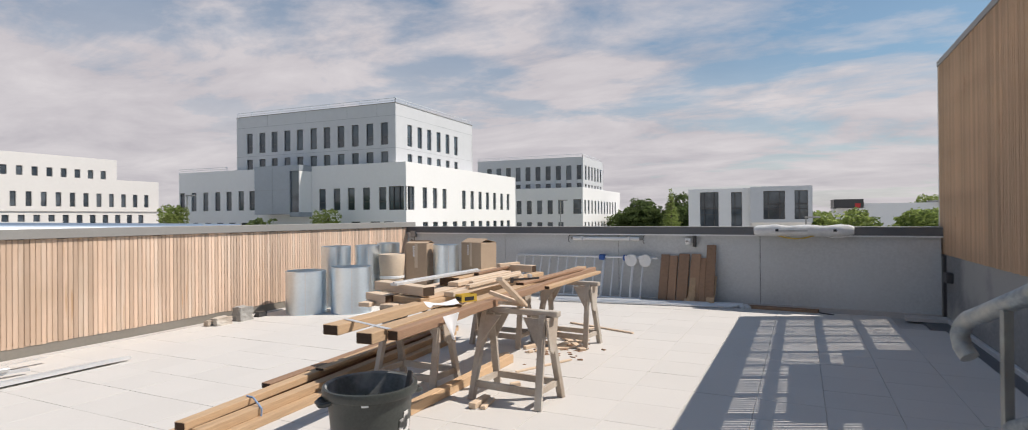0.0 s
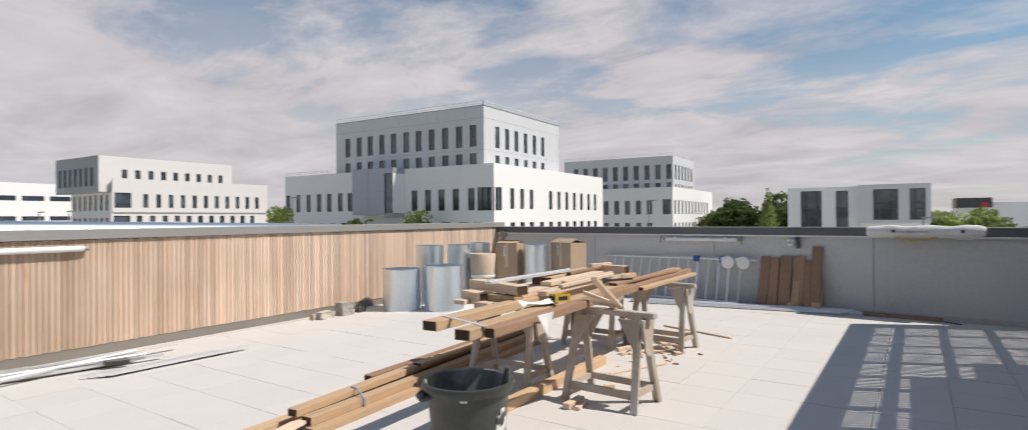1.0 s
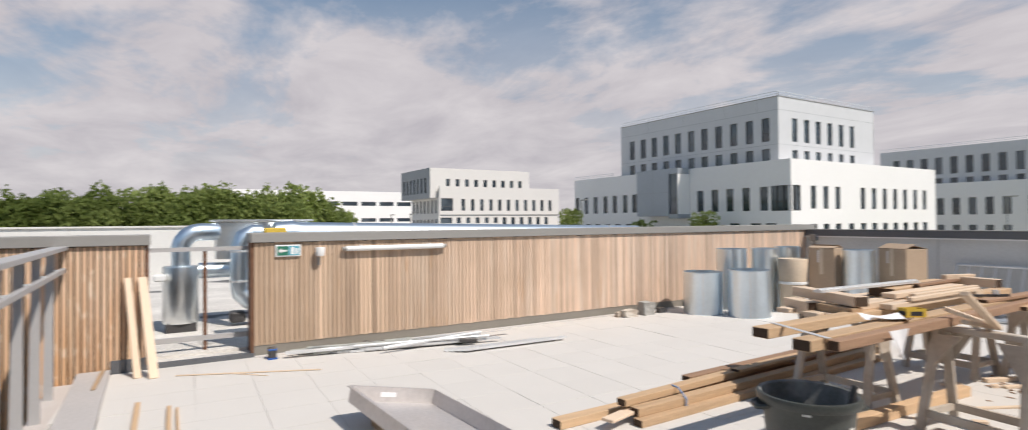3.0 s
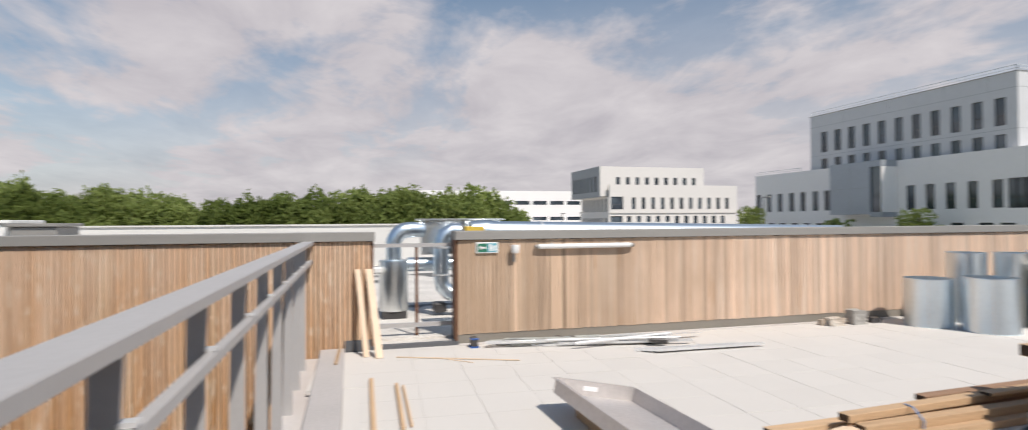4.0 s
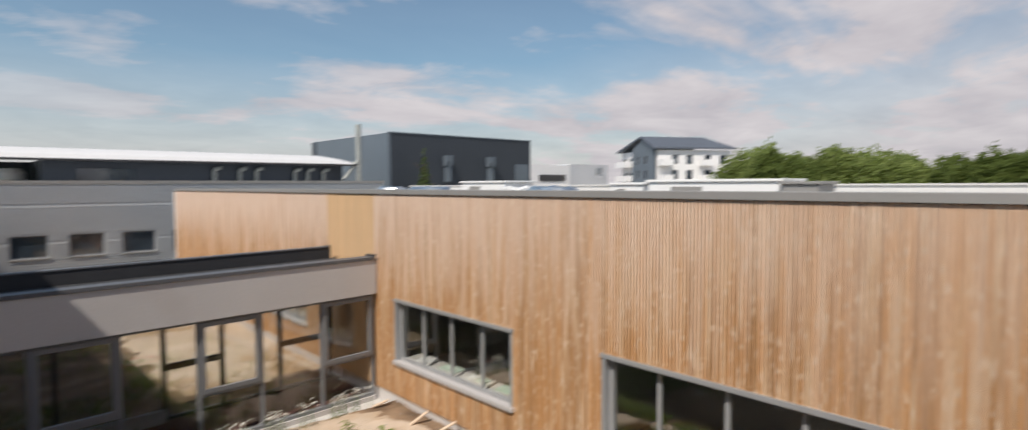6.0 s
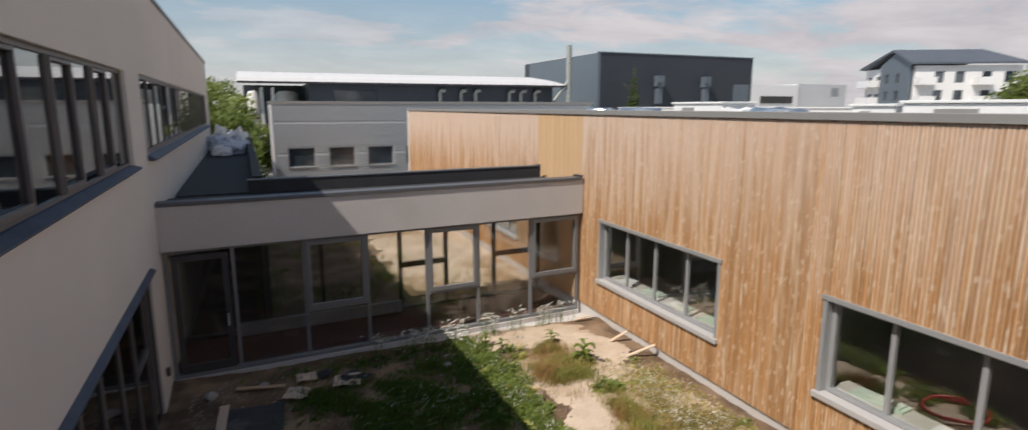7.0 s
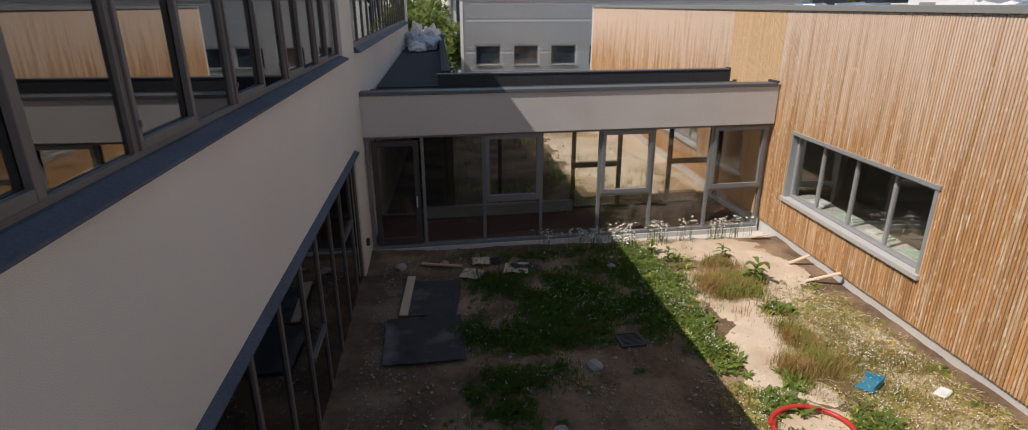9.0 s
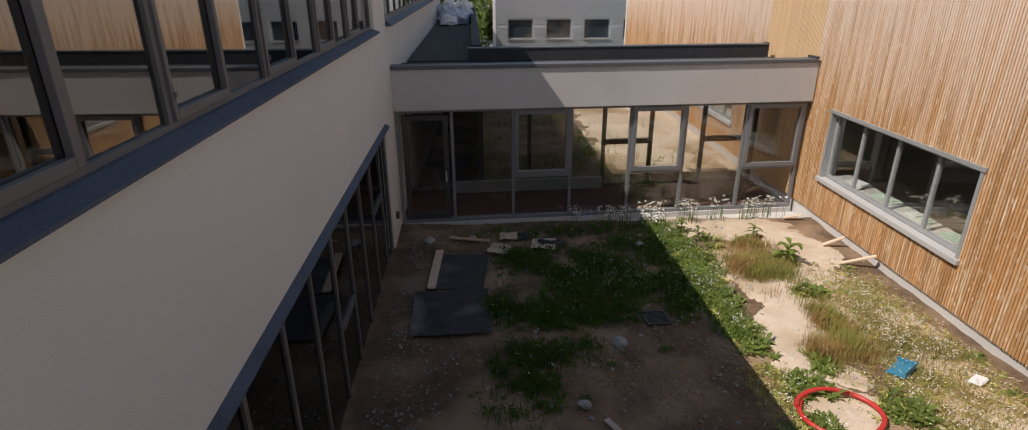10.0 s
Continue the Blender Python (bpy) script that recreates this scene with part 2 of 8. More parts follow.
RAILGREY = surface("powder_coated_steel", (0.43, 0.42, 0.42), 0.5, metal=0.1, var=0.06, big=1.5, fine=40.0, bump=0.05)
FRAMEGREY = surface("grey_window_frame", (0.21, 0.215, 0.225), 0.45, metal=0.1, var=0.06, big=2.0, fine=40.0, bump=0.03)
SILVERFRAME = surface("silver_grey_window_frame", (0.36, 0.365, 0.37), 0.4, metal=0.25, var=0.06, big=2.0, fine=40.0, bump=0.03)
WINFRAME = surface("bronze_window_frame", (0.13, 0.119, 0.116), 0.45, var=0.1, big=2.0, fine=40.0, bump=0.03)
TAUPE = surface("taupe_flashing", (0.235, 0.215, 0.185), 0.6, metal=0.1, var=0.12, big=1.2, fine=30.0, bump=0.05)
FRAMEDARK = surface("dark_window_frame", (0.055, 0.052, 0.053), 0.45, var=0.1, big=2.0, fine=40.0, bump=0.03)
BLUESILL = surface("dark_blue_sill", (0.085, 0.10, 0.13), 0.55, metal=0.0, var=0.35, big=2.0, fine=40.0, bump=0.03, spec=0.15)
GALV = surface("galvanised_steel", (0.80, 0.81, 0.80), 0.33, metal=1.0, var=0.08, big=2.5, fine=22.0, bump=0.05)
GALVROUGH = surface("worn_galvanised_tube", (0.24, 0.28, 0.31), 0.55, metal=0.45, var=0.5, big=14.0, fine=70.0, bump=0.35, tint=(0.44, 0.45, 0.43), tintcut=(0.46, 0.58))
GALVPALE = surface("dull_galvanised_flat", (0.36, 0.37, 0.345), 0.65, metal=0.3, var=0.3, big=8.0, fine=45.0, bump=0.2, tint=(0.26, 0.27, 0.26), tintcut=(0.5, 0.65))
# Pale stains are the concrete's own; the dark base colour holds wall shade.
STAINSHADECONC = surface("stained_and_shaded_concrete", (0.20, 0.205, 0.21), 0.85, var=0.3, big=0.9, fine=20.0, bump=0.3, tint=(0.33, 0.325, 0.31), tintcut=(0.5, 0.58))
STEELTRAY = surface("brushed_steel", (0.60, 0.57, 0.56), 0.45, metal=0.45, var=0.15, big=2.0, fine=30.0, bump=0.08)
ALU = surface("aluminium", (0.74, 0.75, 0.76), 0.4, metal=0.5, var=0.08, big=3.0, fine=40.0, bump=0.04)
PINE = surface("new_pine", (0.68, 0.53, 0.395), 0.75, var=0.2, big=2.5, fine=16.0, bump=0.2, stretch=(8, 0.5, 8), rnd=0.8)
TIMBER = surface("treated_timber", (0.49, 0.335, 0.205), 0.75, var=0.42, big=2.5, fine=16.0, bump=0.25, stretch=(8, 0.5, 8), rnd=0.9)
OLDTIMBER = surface("brown_timber", (0.31, 0.19, 0.12), 0.8, var=0.4, big=2.5, fine=16.0, bump=0.3, stretch=(8, 0.5, 8), rnd=0.8)
ENDGRAIN = surface("dark_end_grain", (0.07, 0.042, 0.026), 0.9, var=0.3)
TRESTLE = surface("weathered_trestle_wood", (0.44, 0.37, 0.305), 0.85, var=0.3, big=4.0, fine=30.0, bump=0.3, rnd=0.6, tint=(0.56, 0.53, 0.48))
BLACKPLASTIC = surface("black_plastic", (0.046, 0.052, 0.048), 0.42, var=0.35, big=4.0, fine=60.0, bump=0.08, tint=(0.085, 0.09, 0.083), tintcut=(0.52, 0.75))
DUSTYPLASTIC = surface("dusty_plastic", (0.14, 0.15, 0.152), 0.7, var=0.4, big=6.0, fine=50.0, bump=0.1, tint=(0.32, 0.33, 0.33), tintcut=(0.46, 0.62))
CARD = surface("cardboard", (0.43, 0.315, 0.22), 0.9, var=0.1, big=3.0, fine=40.0, bump=0.1)
KRAFT = surface("beige_wrap", (0.60, 0.48, 0.36), 0.7, var=0.1, big=3.0, fine=20.0, bump=0.3)
WHITEPLASTIC = surface("white_plastic", (0.78, 0.78, 0.77), 0.35, var=0.04, big=3.0, fine=40.0, bump=0.05)
BAGWHITE = surface("white_film", (0.72, 0.72, 0.71), 0.4, var=0.12, big=5.0, fine=18.0, bump=0.8)
BLACKPRINT = surface("black_print", (0.03, 0.03, 0.035), 0.7, var=0.1, bump=0.0)
GREYPRINT = surface("grey_print", (0.5, 0.5, 0.5), 0.6, var=0.1, bump=0.0)
PALEGREEN = surface("pale_green_board", (0.55, 0.66, 0.58), 0.8, var=0.06, bump=0.05)
PAPER = surface("white_paper", (0.8, 0.8, 0.82), 0.8, var=0.03, bump=0.05)
PLASTERED = surface("dried_plaster_on_plastic", (0.05, 0.055, 0.055), 0.6, var=0.2, big=14.0, fine=60.0, bump=0.2, tint=(0.72, 0.71, 0.69), tintcut=(0.36, 0.42))
YELLOW = surface("yellow_card", (0.62, 0.43, 0.06), 0.6, var=0.1, bump=0.05)
STRAPBLUE = surface("pale_blue_strap", (0.22, 0.33, 0.52), 0.6, var=0.15, bump=0.05)
BLUE = surface("blue_plastic", (0.02, 0.09, 0.32), 0.4, var=0.15, bump=0.05)
PANBLUE = surface("petrol_blue_plastic", (0.03, 0.22, 0.36), 0.4, var=0.15, bump=0.05)
RED = surface("red_hose_plastic", (0.50, 0.035, 0.03), 0.4, var=0.2, big=5.0, bump=0.1)
GREEN = surface("sign_green", (0.02, 0.16, 0.10), 0.5, var=0.05, bump=0.0)
TEAL = surface("sign_blue", (0.12, 0.38, 0.48), 0.5, var=0.05, bump=0.0)
RUST = surface("rusty_steel", (0.16, 0.075, 0.04), 0.8, var=0.35, big=8.0, fine=50.0, bump=0.2)
STONE = surface("grey_rubble", (0.33, 0.32, 0.30), 0.9, var=0.25, big=6.0, fine=40.0, bump=0.6)
FELT = surface("torn_roofing_felt", (0.045, 0.047, 0.05), 0.9, var=0.4, big=2.2, fine=30.0, bump=0.8, tint=(0.17, 0.16, 0.15), tintcut=(0.52, 0.72))
GRAVEL = surface("roof_gravel", (0.60, 0.575, 0.54), 0.95, var=0.35, big=1.0, fine=22.0, bump=1.0, tint=(0.13, 0.13, 0.13), tintcut=(0.56, 0.6))
ROOFPALE = surface("pale_roof_membrane", (0.62, 0.61, 0.59), 0.8, var=0.06, big=0.4, fine=12.0, bump=0.1)
BITUMEN = surface("black_bitumen", (0.035, 0.036, 0.04), 0.8, var=0.25, big=0.8, fine=40.0, bump=0.3)
SOIL = surface("courtyard_soil", (0.135, 0.085, 0.050), 0.95, var=0.55, big=1.3, fine=9.0, bump=1.0, tint=(0.31, 0.21, 0.13), tintcut=(0.45, 0.64))
CLOD = surface("dry_clods", (0.28, 0.20, 0.13), 0.95, var=0.45, big=2.0, fine=30.0, bump=0.5, tint=(0.24, 0.16, 0.10), tintcut=(0.48, 0.6))
SAND = surface("pale_sand", (0.56, 0.45, 0.345), 0.95, var=0.18, big=1.8, fine=25.0, bump=0.7, tint=(0.45, 0.335, 0.23), tintcut=(0.46, 0.68))
REARSAND = surface("rear_sand", (0.62, 0.50, 0.38), 0.95, var=0.25, big=0.5, fine=9.0, bump=0.7, tint=(0.40, 0.27, 0.155), tintcut=(0.5, 0.6))
LITTER = surface("dry_stalks", (0.62, 0.49, 0.29), 0.85, var=0.35, big=3.0, fine=12.0, bump=0.0, tint=(0.45, 0.30, 0.14), spec=0.2)
LIME = surface("yellow_green_leaf", (0.37, 0.34, 0.095), 0.65, var=0.4, big=2.5, fine=12.0, bump=0.0, tint=(0.22, 0.29, 0.07), spec=0.3)
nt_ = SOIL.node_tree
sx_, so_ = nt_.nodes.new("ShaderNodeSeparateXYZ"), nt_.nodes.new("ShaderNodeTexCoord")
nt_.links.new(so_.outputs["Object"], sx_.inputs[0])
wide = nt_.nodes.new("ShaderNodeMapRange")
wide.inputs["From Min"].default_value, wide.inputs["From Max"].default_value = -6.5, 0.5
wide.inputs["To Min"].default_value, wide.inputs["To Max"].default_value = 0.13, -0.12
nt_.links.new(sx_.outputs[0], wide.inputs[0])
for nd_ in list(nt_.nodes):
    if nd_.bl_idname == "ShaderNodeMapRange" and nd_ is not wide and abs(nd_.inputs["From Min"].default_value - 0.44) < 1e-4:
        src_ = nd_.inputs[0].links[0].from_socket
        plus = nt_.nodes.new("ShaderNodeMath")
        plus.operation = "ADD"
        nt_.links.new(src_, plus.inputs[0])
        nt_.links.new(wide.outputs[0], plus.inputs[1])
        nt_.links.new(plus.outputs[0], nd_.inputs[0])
# Mostly unseen ground, made pale as a reflector for the shaded facades.
FIELD = surface("far_ground", (0.52, 0.50, 0.47), 0.95, var=0.2, big=0.05, fine=0.6, bump=0.2, tint=(0.20, 0.21, 0.12), tintcut=(0.5, 0.6))
CORRUGATED = surface("grey_corrugated_steel", (0.46, 0.475, 0.485), 0.5, metal=0.25, var=0.06, big=0.5, fine=8.0, bump=0.0)
ANTHRACITE = surface("anthracite_cladding", (0.055, 0.065, 0.08), 0.5, metal=0.2, var=0.1, big=0.4, fine=4.0, bump=0.0)
STONEGREY = surface("blue_grey_cladding", (0.14, 0.17, 0.20), 0.5, metal=0.2, var=0.08, big=0.4, fine=4.0, bump=0.0)
ROOFWHITE = surface("white_roof_sheet", (0.70, 0.69, 0.68), 0.5, var=0.05, big=0.4, fine=6.0, bump=0.1)
SLATE = surface("slate_roof", (0.10, 0.115, 0.14), 0.6, var=0.15, big=0.6, fine=5.0, bump=0.2)
ROOMDARK = surface("room_wall", (0.5, 0.49, 0.46), 0.9, var=0.1)
REDFLOOR = surface("red_screed", (0.12, 0.05, 0.04), 0.8, var=0.2, big=0.8)
LEAF = surface("foliage", (0.32, 0.38, 0.13), 0.7, var=0.45, big=0.16, fine=2.0, bump=0.0, tint=(0.17, 0.22, 0.06), tintcut=(0.46, 0.62), spec=0.2)
LEAFDARK = surface("dark_foliage", (0.12, 0.16, 0.06), 0.7, var=0.5, big=0.3, fine=2.0, bump=0.0, spec=0.2)
BARK = surface("bark", (0.10, 0.075, 0.055), 0.9, var=0.3, bump=0.5)
GRASS = surface("green_weed", (0.09, 0.17, 0.03), 0.7, var=0.5, big=1.2, fine=9.0, bump=0.0, tint=(0.15, 0.2, 0.05), spec=0.2)
DRYGRASS = surface("dry_grass", (0.30, 0.19, 0.08), 0.85, var=0.35, big=1.5, fine=9.0, bump=0.0, tint=(0.20, 0.19, 0.06), spec=0.2)
FLOWER = surface("white_petals", (0.75, 0.74, 0.66), 0.8, var=0.1, bump=0.0)
FLOWERY = surface("yellow_petals", (0.7, 0.5, 0.06), 0.8, var=0.1, bump=0.0)
CLEAR = glass("clear_glass", (0.93, 0.935, 0.93), 0.005, 0.08)
MIRRORY = glass("tinted_window_glass", (0.3, 0.31, 0.3), 0.01, 0.28)
LOWGLASS = glass("dark_tinted_glass", (0.2, 0.22, 0.2), 0.01, 0.1)
WINGGLASS = glass("double_glazing", (0.92, 0.94, 0.92), 0.01, 0.2)
# The sky's blue reflection is put into this steel's colour.
SKYSTEEL = surface("sky_tinted_steel", (0.74, 0.83, 0.90), 0.36, metal=1.0, var=0.06, big=2.5, fine=22.0, bump=0.05)
BLADE = surface("green_leaf", (0.25, 0.33, 0.08), 0.6, var=0.45, big=1.5, fine=12.0, bump=0.0, tint=(0.16, 0.2, 0.06), spec=0.3)
RUSSET = surface("russet_grass", (0.34, 0.21, 0.08), 0.85, var=0.4, big=2.5, fine=9.0, bump=0.0, tint=(0.25, 0.24, 0.065), tintcut=(0.4, 0.6), spec=0.2)
STRAW = surface("straw_weeds", (0.36, 0.24, 0.10), 0.85, var=0.45, big=1.5, fine=9.0, bump=0.0, tint=(0.22, 0.19, 0.06), spec=0.2)
OLIVE = surface("olive_weeds", (0.23, 0.21, 0.06), 0.8, var=0.5, big=2.5, fine=12.0, bump=0.0, tint=(0.26, 0.20, 0.07), tintcut=(0.45, 0.6), spec=0.2)
DARKPANE = surface("dark_far_glass", (0.035, 0.047, 0.06), 0.06, var=0.5, big=0.35, fine=1.0, bump=0.0, spec=1.0, tint=(0.085, 0.105, 0.125), tintcut=(0.52, 0.6))
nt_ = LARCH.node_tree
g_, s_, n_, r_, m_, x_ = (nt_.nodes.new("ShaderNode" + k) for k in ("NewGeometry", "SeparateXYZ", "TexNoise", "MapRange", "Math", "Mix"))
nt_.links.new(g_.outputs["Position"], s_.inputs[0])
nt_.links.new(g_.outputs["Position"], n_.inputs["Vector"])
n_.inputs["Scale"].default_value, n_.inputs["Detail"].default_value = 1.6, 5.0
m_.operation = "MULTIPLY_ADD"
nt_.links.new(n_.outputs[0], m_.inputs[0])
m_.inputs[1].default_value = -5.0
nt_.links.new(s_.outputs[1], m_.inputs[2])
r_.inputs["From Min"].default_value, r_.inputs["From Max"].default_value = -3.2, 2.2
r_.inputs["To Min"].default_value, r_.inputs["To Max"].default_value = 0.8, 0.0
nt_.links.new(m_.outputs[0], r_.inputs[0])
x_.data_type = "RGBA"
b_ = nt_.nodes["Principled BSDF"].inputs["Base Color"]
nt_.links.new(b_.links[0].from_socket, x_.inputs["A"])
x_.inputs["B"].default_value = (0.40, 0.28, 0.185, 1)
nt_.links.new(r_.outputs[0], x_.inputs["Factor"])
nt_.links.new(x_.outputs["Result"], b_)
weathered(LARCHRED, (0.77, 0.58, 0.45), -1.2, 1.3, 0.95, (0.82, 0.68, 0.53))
for m_ in (LEAF, LEAFDARK, GRASS, BLADE):
    leafy(m_, 0.6)
TARP = surface("grey_blue_tarpaulin", (0.46, 0.50, 0.56), 0.5, var=0.25, big=3.0, fine=18.0, bump=0.6)

# ---- mesh helpers ----


def mesh_from(name, bm, mats):
    me = bpy.data.meshes.new(name)
    bm.to_mesh(me)
    bm.free()
    for m in (mats if isinstance(mats, (list, tuple)) else [mats]):
        me.materials.append(m)
    return me


def part(name, bm, mats, parent=None, label="", m=None, smooth=False):
    me = mesh_from(name, bm, mats)
    if smooth:
        me.polygons.foreach_set("use_smooth", [True] * len(me.polygons))
        me.set_sharp_from_angle(angle=radians(40))
    ob = new(name, me)
    if parent:
        ob.parent = parent
    if m is not None:
        ob.matrix_basis = m
    if label:
        tagged(ob, label)
    return ob


def sharing(name, me, parent, m):
    ob = new(name, me)
    ob.parent = parent
    ob.matrix_basis = m
    return ob


def thing(name, m, label, category, group="", kind=""):
    return tagged(new(name), label, category, group, kind) if m is None else place(tagged(new(name), label, category, group, kind), m)


def place(ob, m):
    ob.matrix_basis = m
    return ob


def box(bm, x0, x1, y0, y1, z0, z1, mi=0, m=None, bevel=0.0):
    r = bmesh.ops.create_cube(bm, size=1.0)
    vs = r["verts"]
    bmesh.ops.transform(bm, matrix=Matrix.Translation(((x0 + x1) / 2, (y0 + y1) / 2, (z0 + z1) / 2)) @ Matrix.Diagonal((abs(x1 - x0), abs(y1 - y0), abs(z1 - z0), 1)), verts=vs)
    if bevel:
        es = list({e for v in vs for e in v.link_edges})
        vs = bmesh.ops.bevel(bm, geom=es, offset=bevel, segments=1, affect="EDGES")["verts"]
    fs = {f for v in vs for f in v.link_faces}
    for f in fs:
        f.material_index = mi
    if m is not None:
        bmesh.ops.transform(bm, matrix=m, verts=list(vs))
    return list(fs)


def boxes(*items, bevel=0.0):
    bm = bmesh.new()
    for it in items:
        box(bm, *it, bevel=bevel)
    return bm


def bar(bm, a, b, w, h, mi=0, roll=0.0):
    """A straight bar of section w x h from a to b."""
    a, b = Vector(a), Vector(b)
    d = b - a
    q = d.to_track_quat("Y", "Z").to_matrix().to_4x4() @ pose(0, 0, 0, 0, roll, 0)
    return box(bm, -w / 2, w / 2, 0, d.length, -h / 2, h / 2, mi, Matrix.Translation(a) @ q)


def tube(bm, pts, r, seg=10, mi=0, caps=True):
    """A round tube along a line of points."""
    pts = [Vector(p) for p in pts]
    rings = []
    for i, p in enumerate(pts):
        d = (pts[min(i + 1, len(pts) - 1)] - pts[max(i - 1, 0)]).normalized()
        a = d.orthogonal().normalized() if i == 0 else (rings[-1][1] - d * rings[-1][1].dot(d)).normalized()
        b = d.cross(a)
        rings.append(([bm.verts.new(p + r * (math.cos(t) * a + math.sin(t) * b)) for t in [2 * math.pi * k / seg for k in range(seg)]], a))
    for (u, _), (v, _) in zip(rings, rings[1:]):
        for k in range(seg):
            f = bm.faces.new((u[k], u[(k + 1) % seg], v[(k + 1) % seg], v[k]))
            f.material_index = mi
    if caps:
        bm.faces.new(rings[0][0][::-1]).material_index = mi
        bm.faces.new(rings[-1][0]).material_index = mi


def lathe(bm, prof, seg=32, mi=0, m=None):
    """A turned body from (radius, height) pairs."""
    rings = [[bm.verts.new((r * math.cos(2 * math.pi * k / seg), r * math.sin(2 * math.pi * k / seg), z)) for k in range(seg)] for r, z in prof]
    for u, v in zip(rings, rings[1:]):
        for k in range(seg):
            bm.faces.new((u[k], u[(k + 1) % seg], v[(k + 1) % seg], v[k])).material_index = mi
    if m is not None:
        bmesh.ops.transform(bm, matrix=m, verts=[v for r in rings for v in r])
    return rings


def holed(bm, u0, u1, z0, z1, d0, d1, holes, mi=0):
    """A wall slab along local x with rectangular holes (u0, u1, z0, z1), as one connected body."""
    us = sorted({u0, u1, *[min(max(h[i], u0), u1) for h in holes for i in (0, 1)]})
    zs = sorted({z0, z1, *[min(max(h[i], z0), z1) for h in holes for i in (2, 3)]})
    nu, nz = len(us) - 1, len(zs) - 1
    hs = [(h[0] + 1e-6, h[1] - 1e-6, h[2] + 1e-6, h[3] - 1e-6) for h in holes]

    def solid(i, j):
        if not (0 <= i < nu and 0 <= j < nz):
            return False
        u, z = (us[i] + us[i + 1]) / 2, (zs[j] + zs[j + 1]) / 2
        return not any(h[0] < u < h[1] and h[2] < z < h[3] for h in hs)

    grid = {}

    def at(i, j, k):
        if (i, j, k) not in grid:
            grid[i, j, k] = bm.verts.new((us[i], (d0, d1)[k], zs[j]))
        return grid[i, j, k]

    full = [[solid(i, j) for j in range(nz)] for i in range(nu)]
    ok = lambda i, j: 0 <= i < nu and 0 <= j < nz and full[i][j]
    quads = []
    for i in range(nu):
        for j in range(nz):
            if not full[i][j]:
                continue
            quads.append((at(i, j, 0), at(i + 1, j, 0), at(i + 1, j + 1, 0), at(i, j + 1, 0)))
            quads.append((at(i, j, 1), at(i, j + 1, 1), at(i + 1, j + 1, 1), at(i + 1, j, 1)))
            if not ok(i - 1, j):
                quads.append((at(i, j, 0), at(i, j + 1, 0), at(i, j + 1, 1), at(i, j, 1)))
            if not ok(i + 1, j):
                quads.append((at(i + 1, j, 0), at(i + 1, j, 1), at(i + 1, j + 1, 1), at(i + 1, j + 1, 0)))
            if not ok(i, j - 1):
                quads.append((at(i, j, 0), at(i, j, 1), at(i + 1, j, 1), at(i + 1, j, 0)))
            if not ok(i, j + 1):
                quads.append((at(i, j + 1, 0), at(i + 1, j + 1, 0), at(i + 1, j + 1, 1), at(i, j + 1, 1)))
    for q in quads:
        bm.faces.new(q).material_index = mi


def slabs(name, mat, parent, *items):
    """One part for each box."""
    for it in items:
        part(name, boxes(it), mat, parent)


def glazing(name, m, u0, u1, z0, z1, posts, label, pane_mat, frame_mat, depth=0.07, bar_w=0.06, sill=None, transoms=(), kind="structure"):
    """A window: frame, sill and one pane for each field."""
    w = thing(name, m, label, "window", kind=kind)
    bm = bmesh.new()
    for a, b in ((u0, u0 + bar_w), (u1 - bar_w, u1)):
        box(bm, a, b, 0, depth, z0, z1)
    for a, b in ((z0, z0 + bar_w), (z1 - bar_w, z1)):
        box(bm, u0 + bar_w, u1 - bar_w, 0, depth, a, b)
    part("window_frame", bm, frame_mat, w)
    edges = [u0 + bar_w / 2, *posts, u1 - bar_w / 2]
    for p in posts:
        part("mullion", boxes((p - bar_w / 2, p + bar_w / 2, 0.004, depth - 0.004, z0 + bar_w, z1 - bar_w)), frame_mat, w)
    for a, b in zip(edges, edges[1:]):
        p = part("pane", boxes((a + bar_w / 2, b - bar_w / 2, depth * 0.45, depth * 0.45 + 0.008, z0 + bar_w, z1 - bar_w)), pane_mat, w)
        p.visible_shadow = False
    for a, b, z in transoms:
        part("transom", boxes((a + bar_w / 2, b - bar_w / 2, -0.012, depth - 0.008, z - bar_w / 2, z + bar_w / 2)), frame_mat, w)
    if sill:
        bm = bmesh.new()
        a, b, y0, y1, c, d = sill
        ends = [[bm.verts.new((x, y, z)) for y, z in ((y0, c), (y0, c + 0.022), (-0.034, d + 0.004), (-0.001, d + 0.006), (-0.001, c))] for x in (a, b)]
        bm.faces.new(ends[0])
        bm.faces.new(ends[1][::-1])
        for k in range(5):
            bm.faces.new((ends[0][k], ends[0][(k + 1) % 5], ends[1][(k + 1) % 5], ends[1][k]))
        bmesh.ops.recalc_face_normals(bm, faces=bm.faces)
        part("window_sill", bm, sill_mat_of(frame_mat), w)
    return w


def sill_mat_of(m):
    return BLUESILL if m in (FRAMEDARK, WINFRAME) else m


# ---- levels and lines ----
GROUND = -3.99
WOODX = -7.48
CAPZ = 1.41
NORTH = pose(3.11, 9.45, 0, 0, 0, 180 - 6.5)     # along the north wall, from east to west; local -y faces the terrace
NORTHLEN = 10.66

# ---- ground ----
bm = bmesh.new()
bmesh.ops.create_grid(bm, x_segments=40, y_segments=40, size=1500)
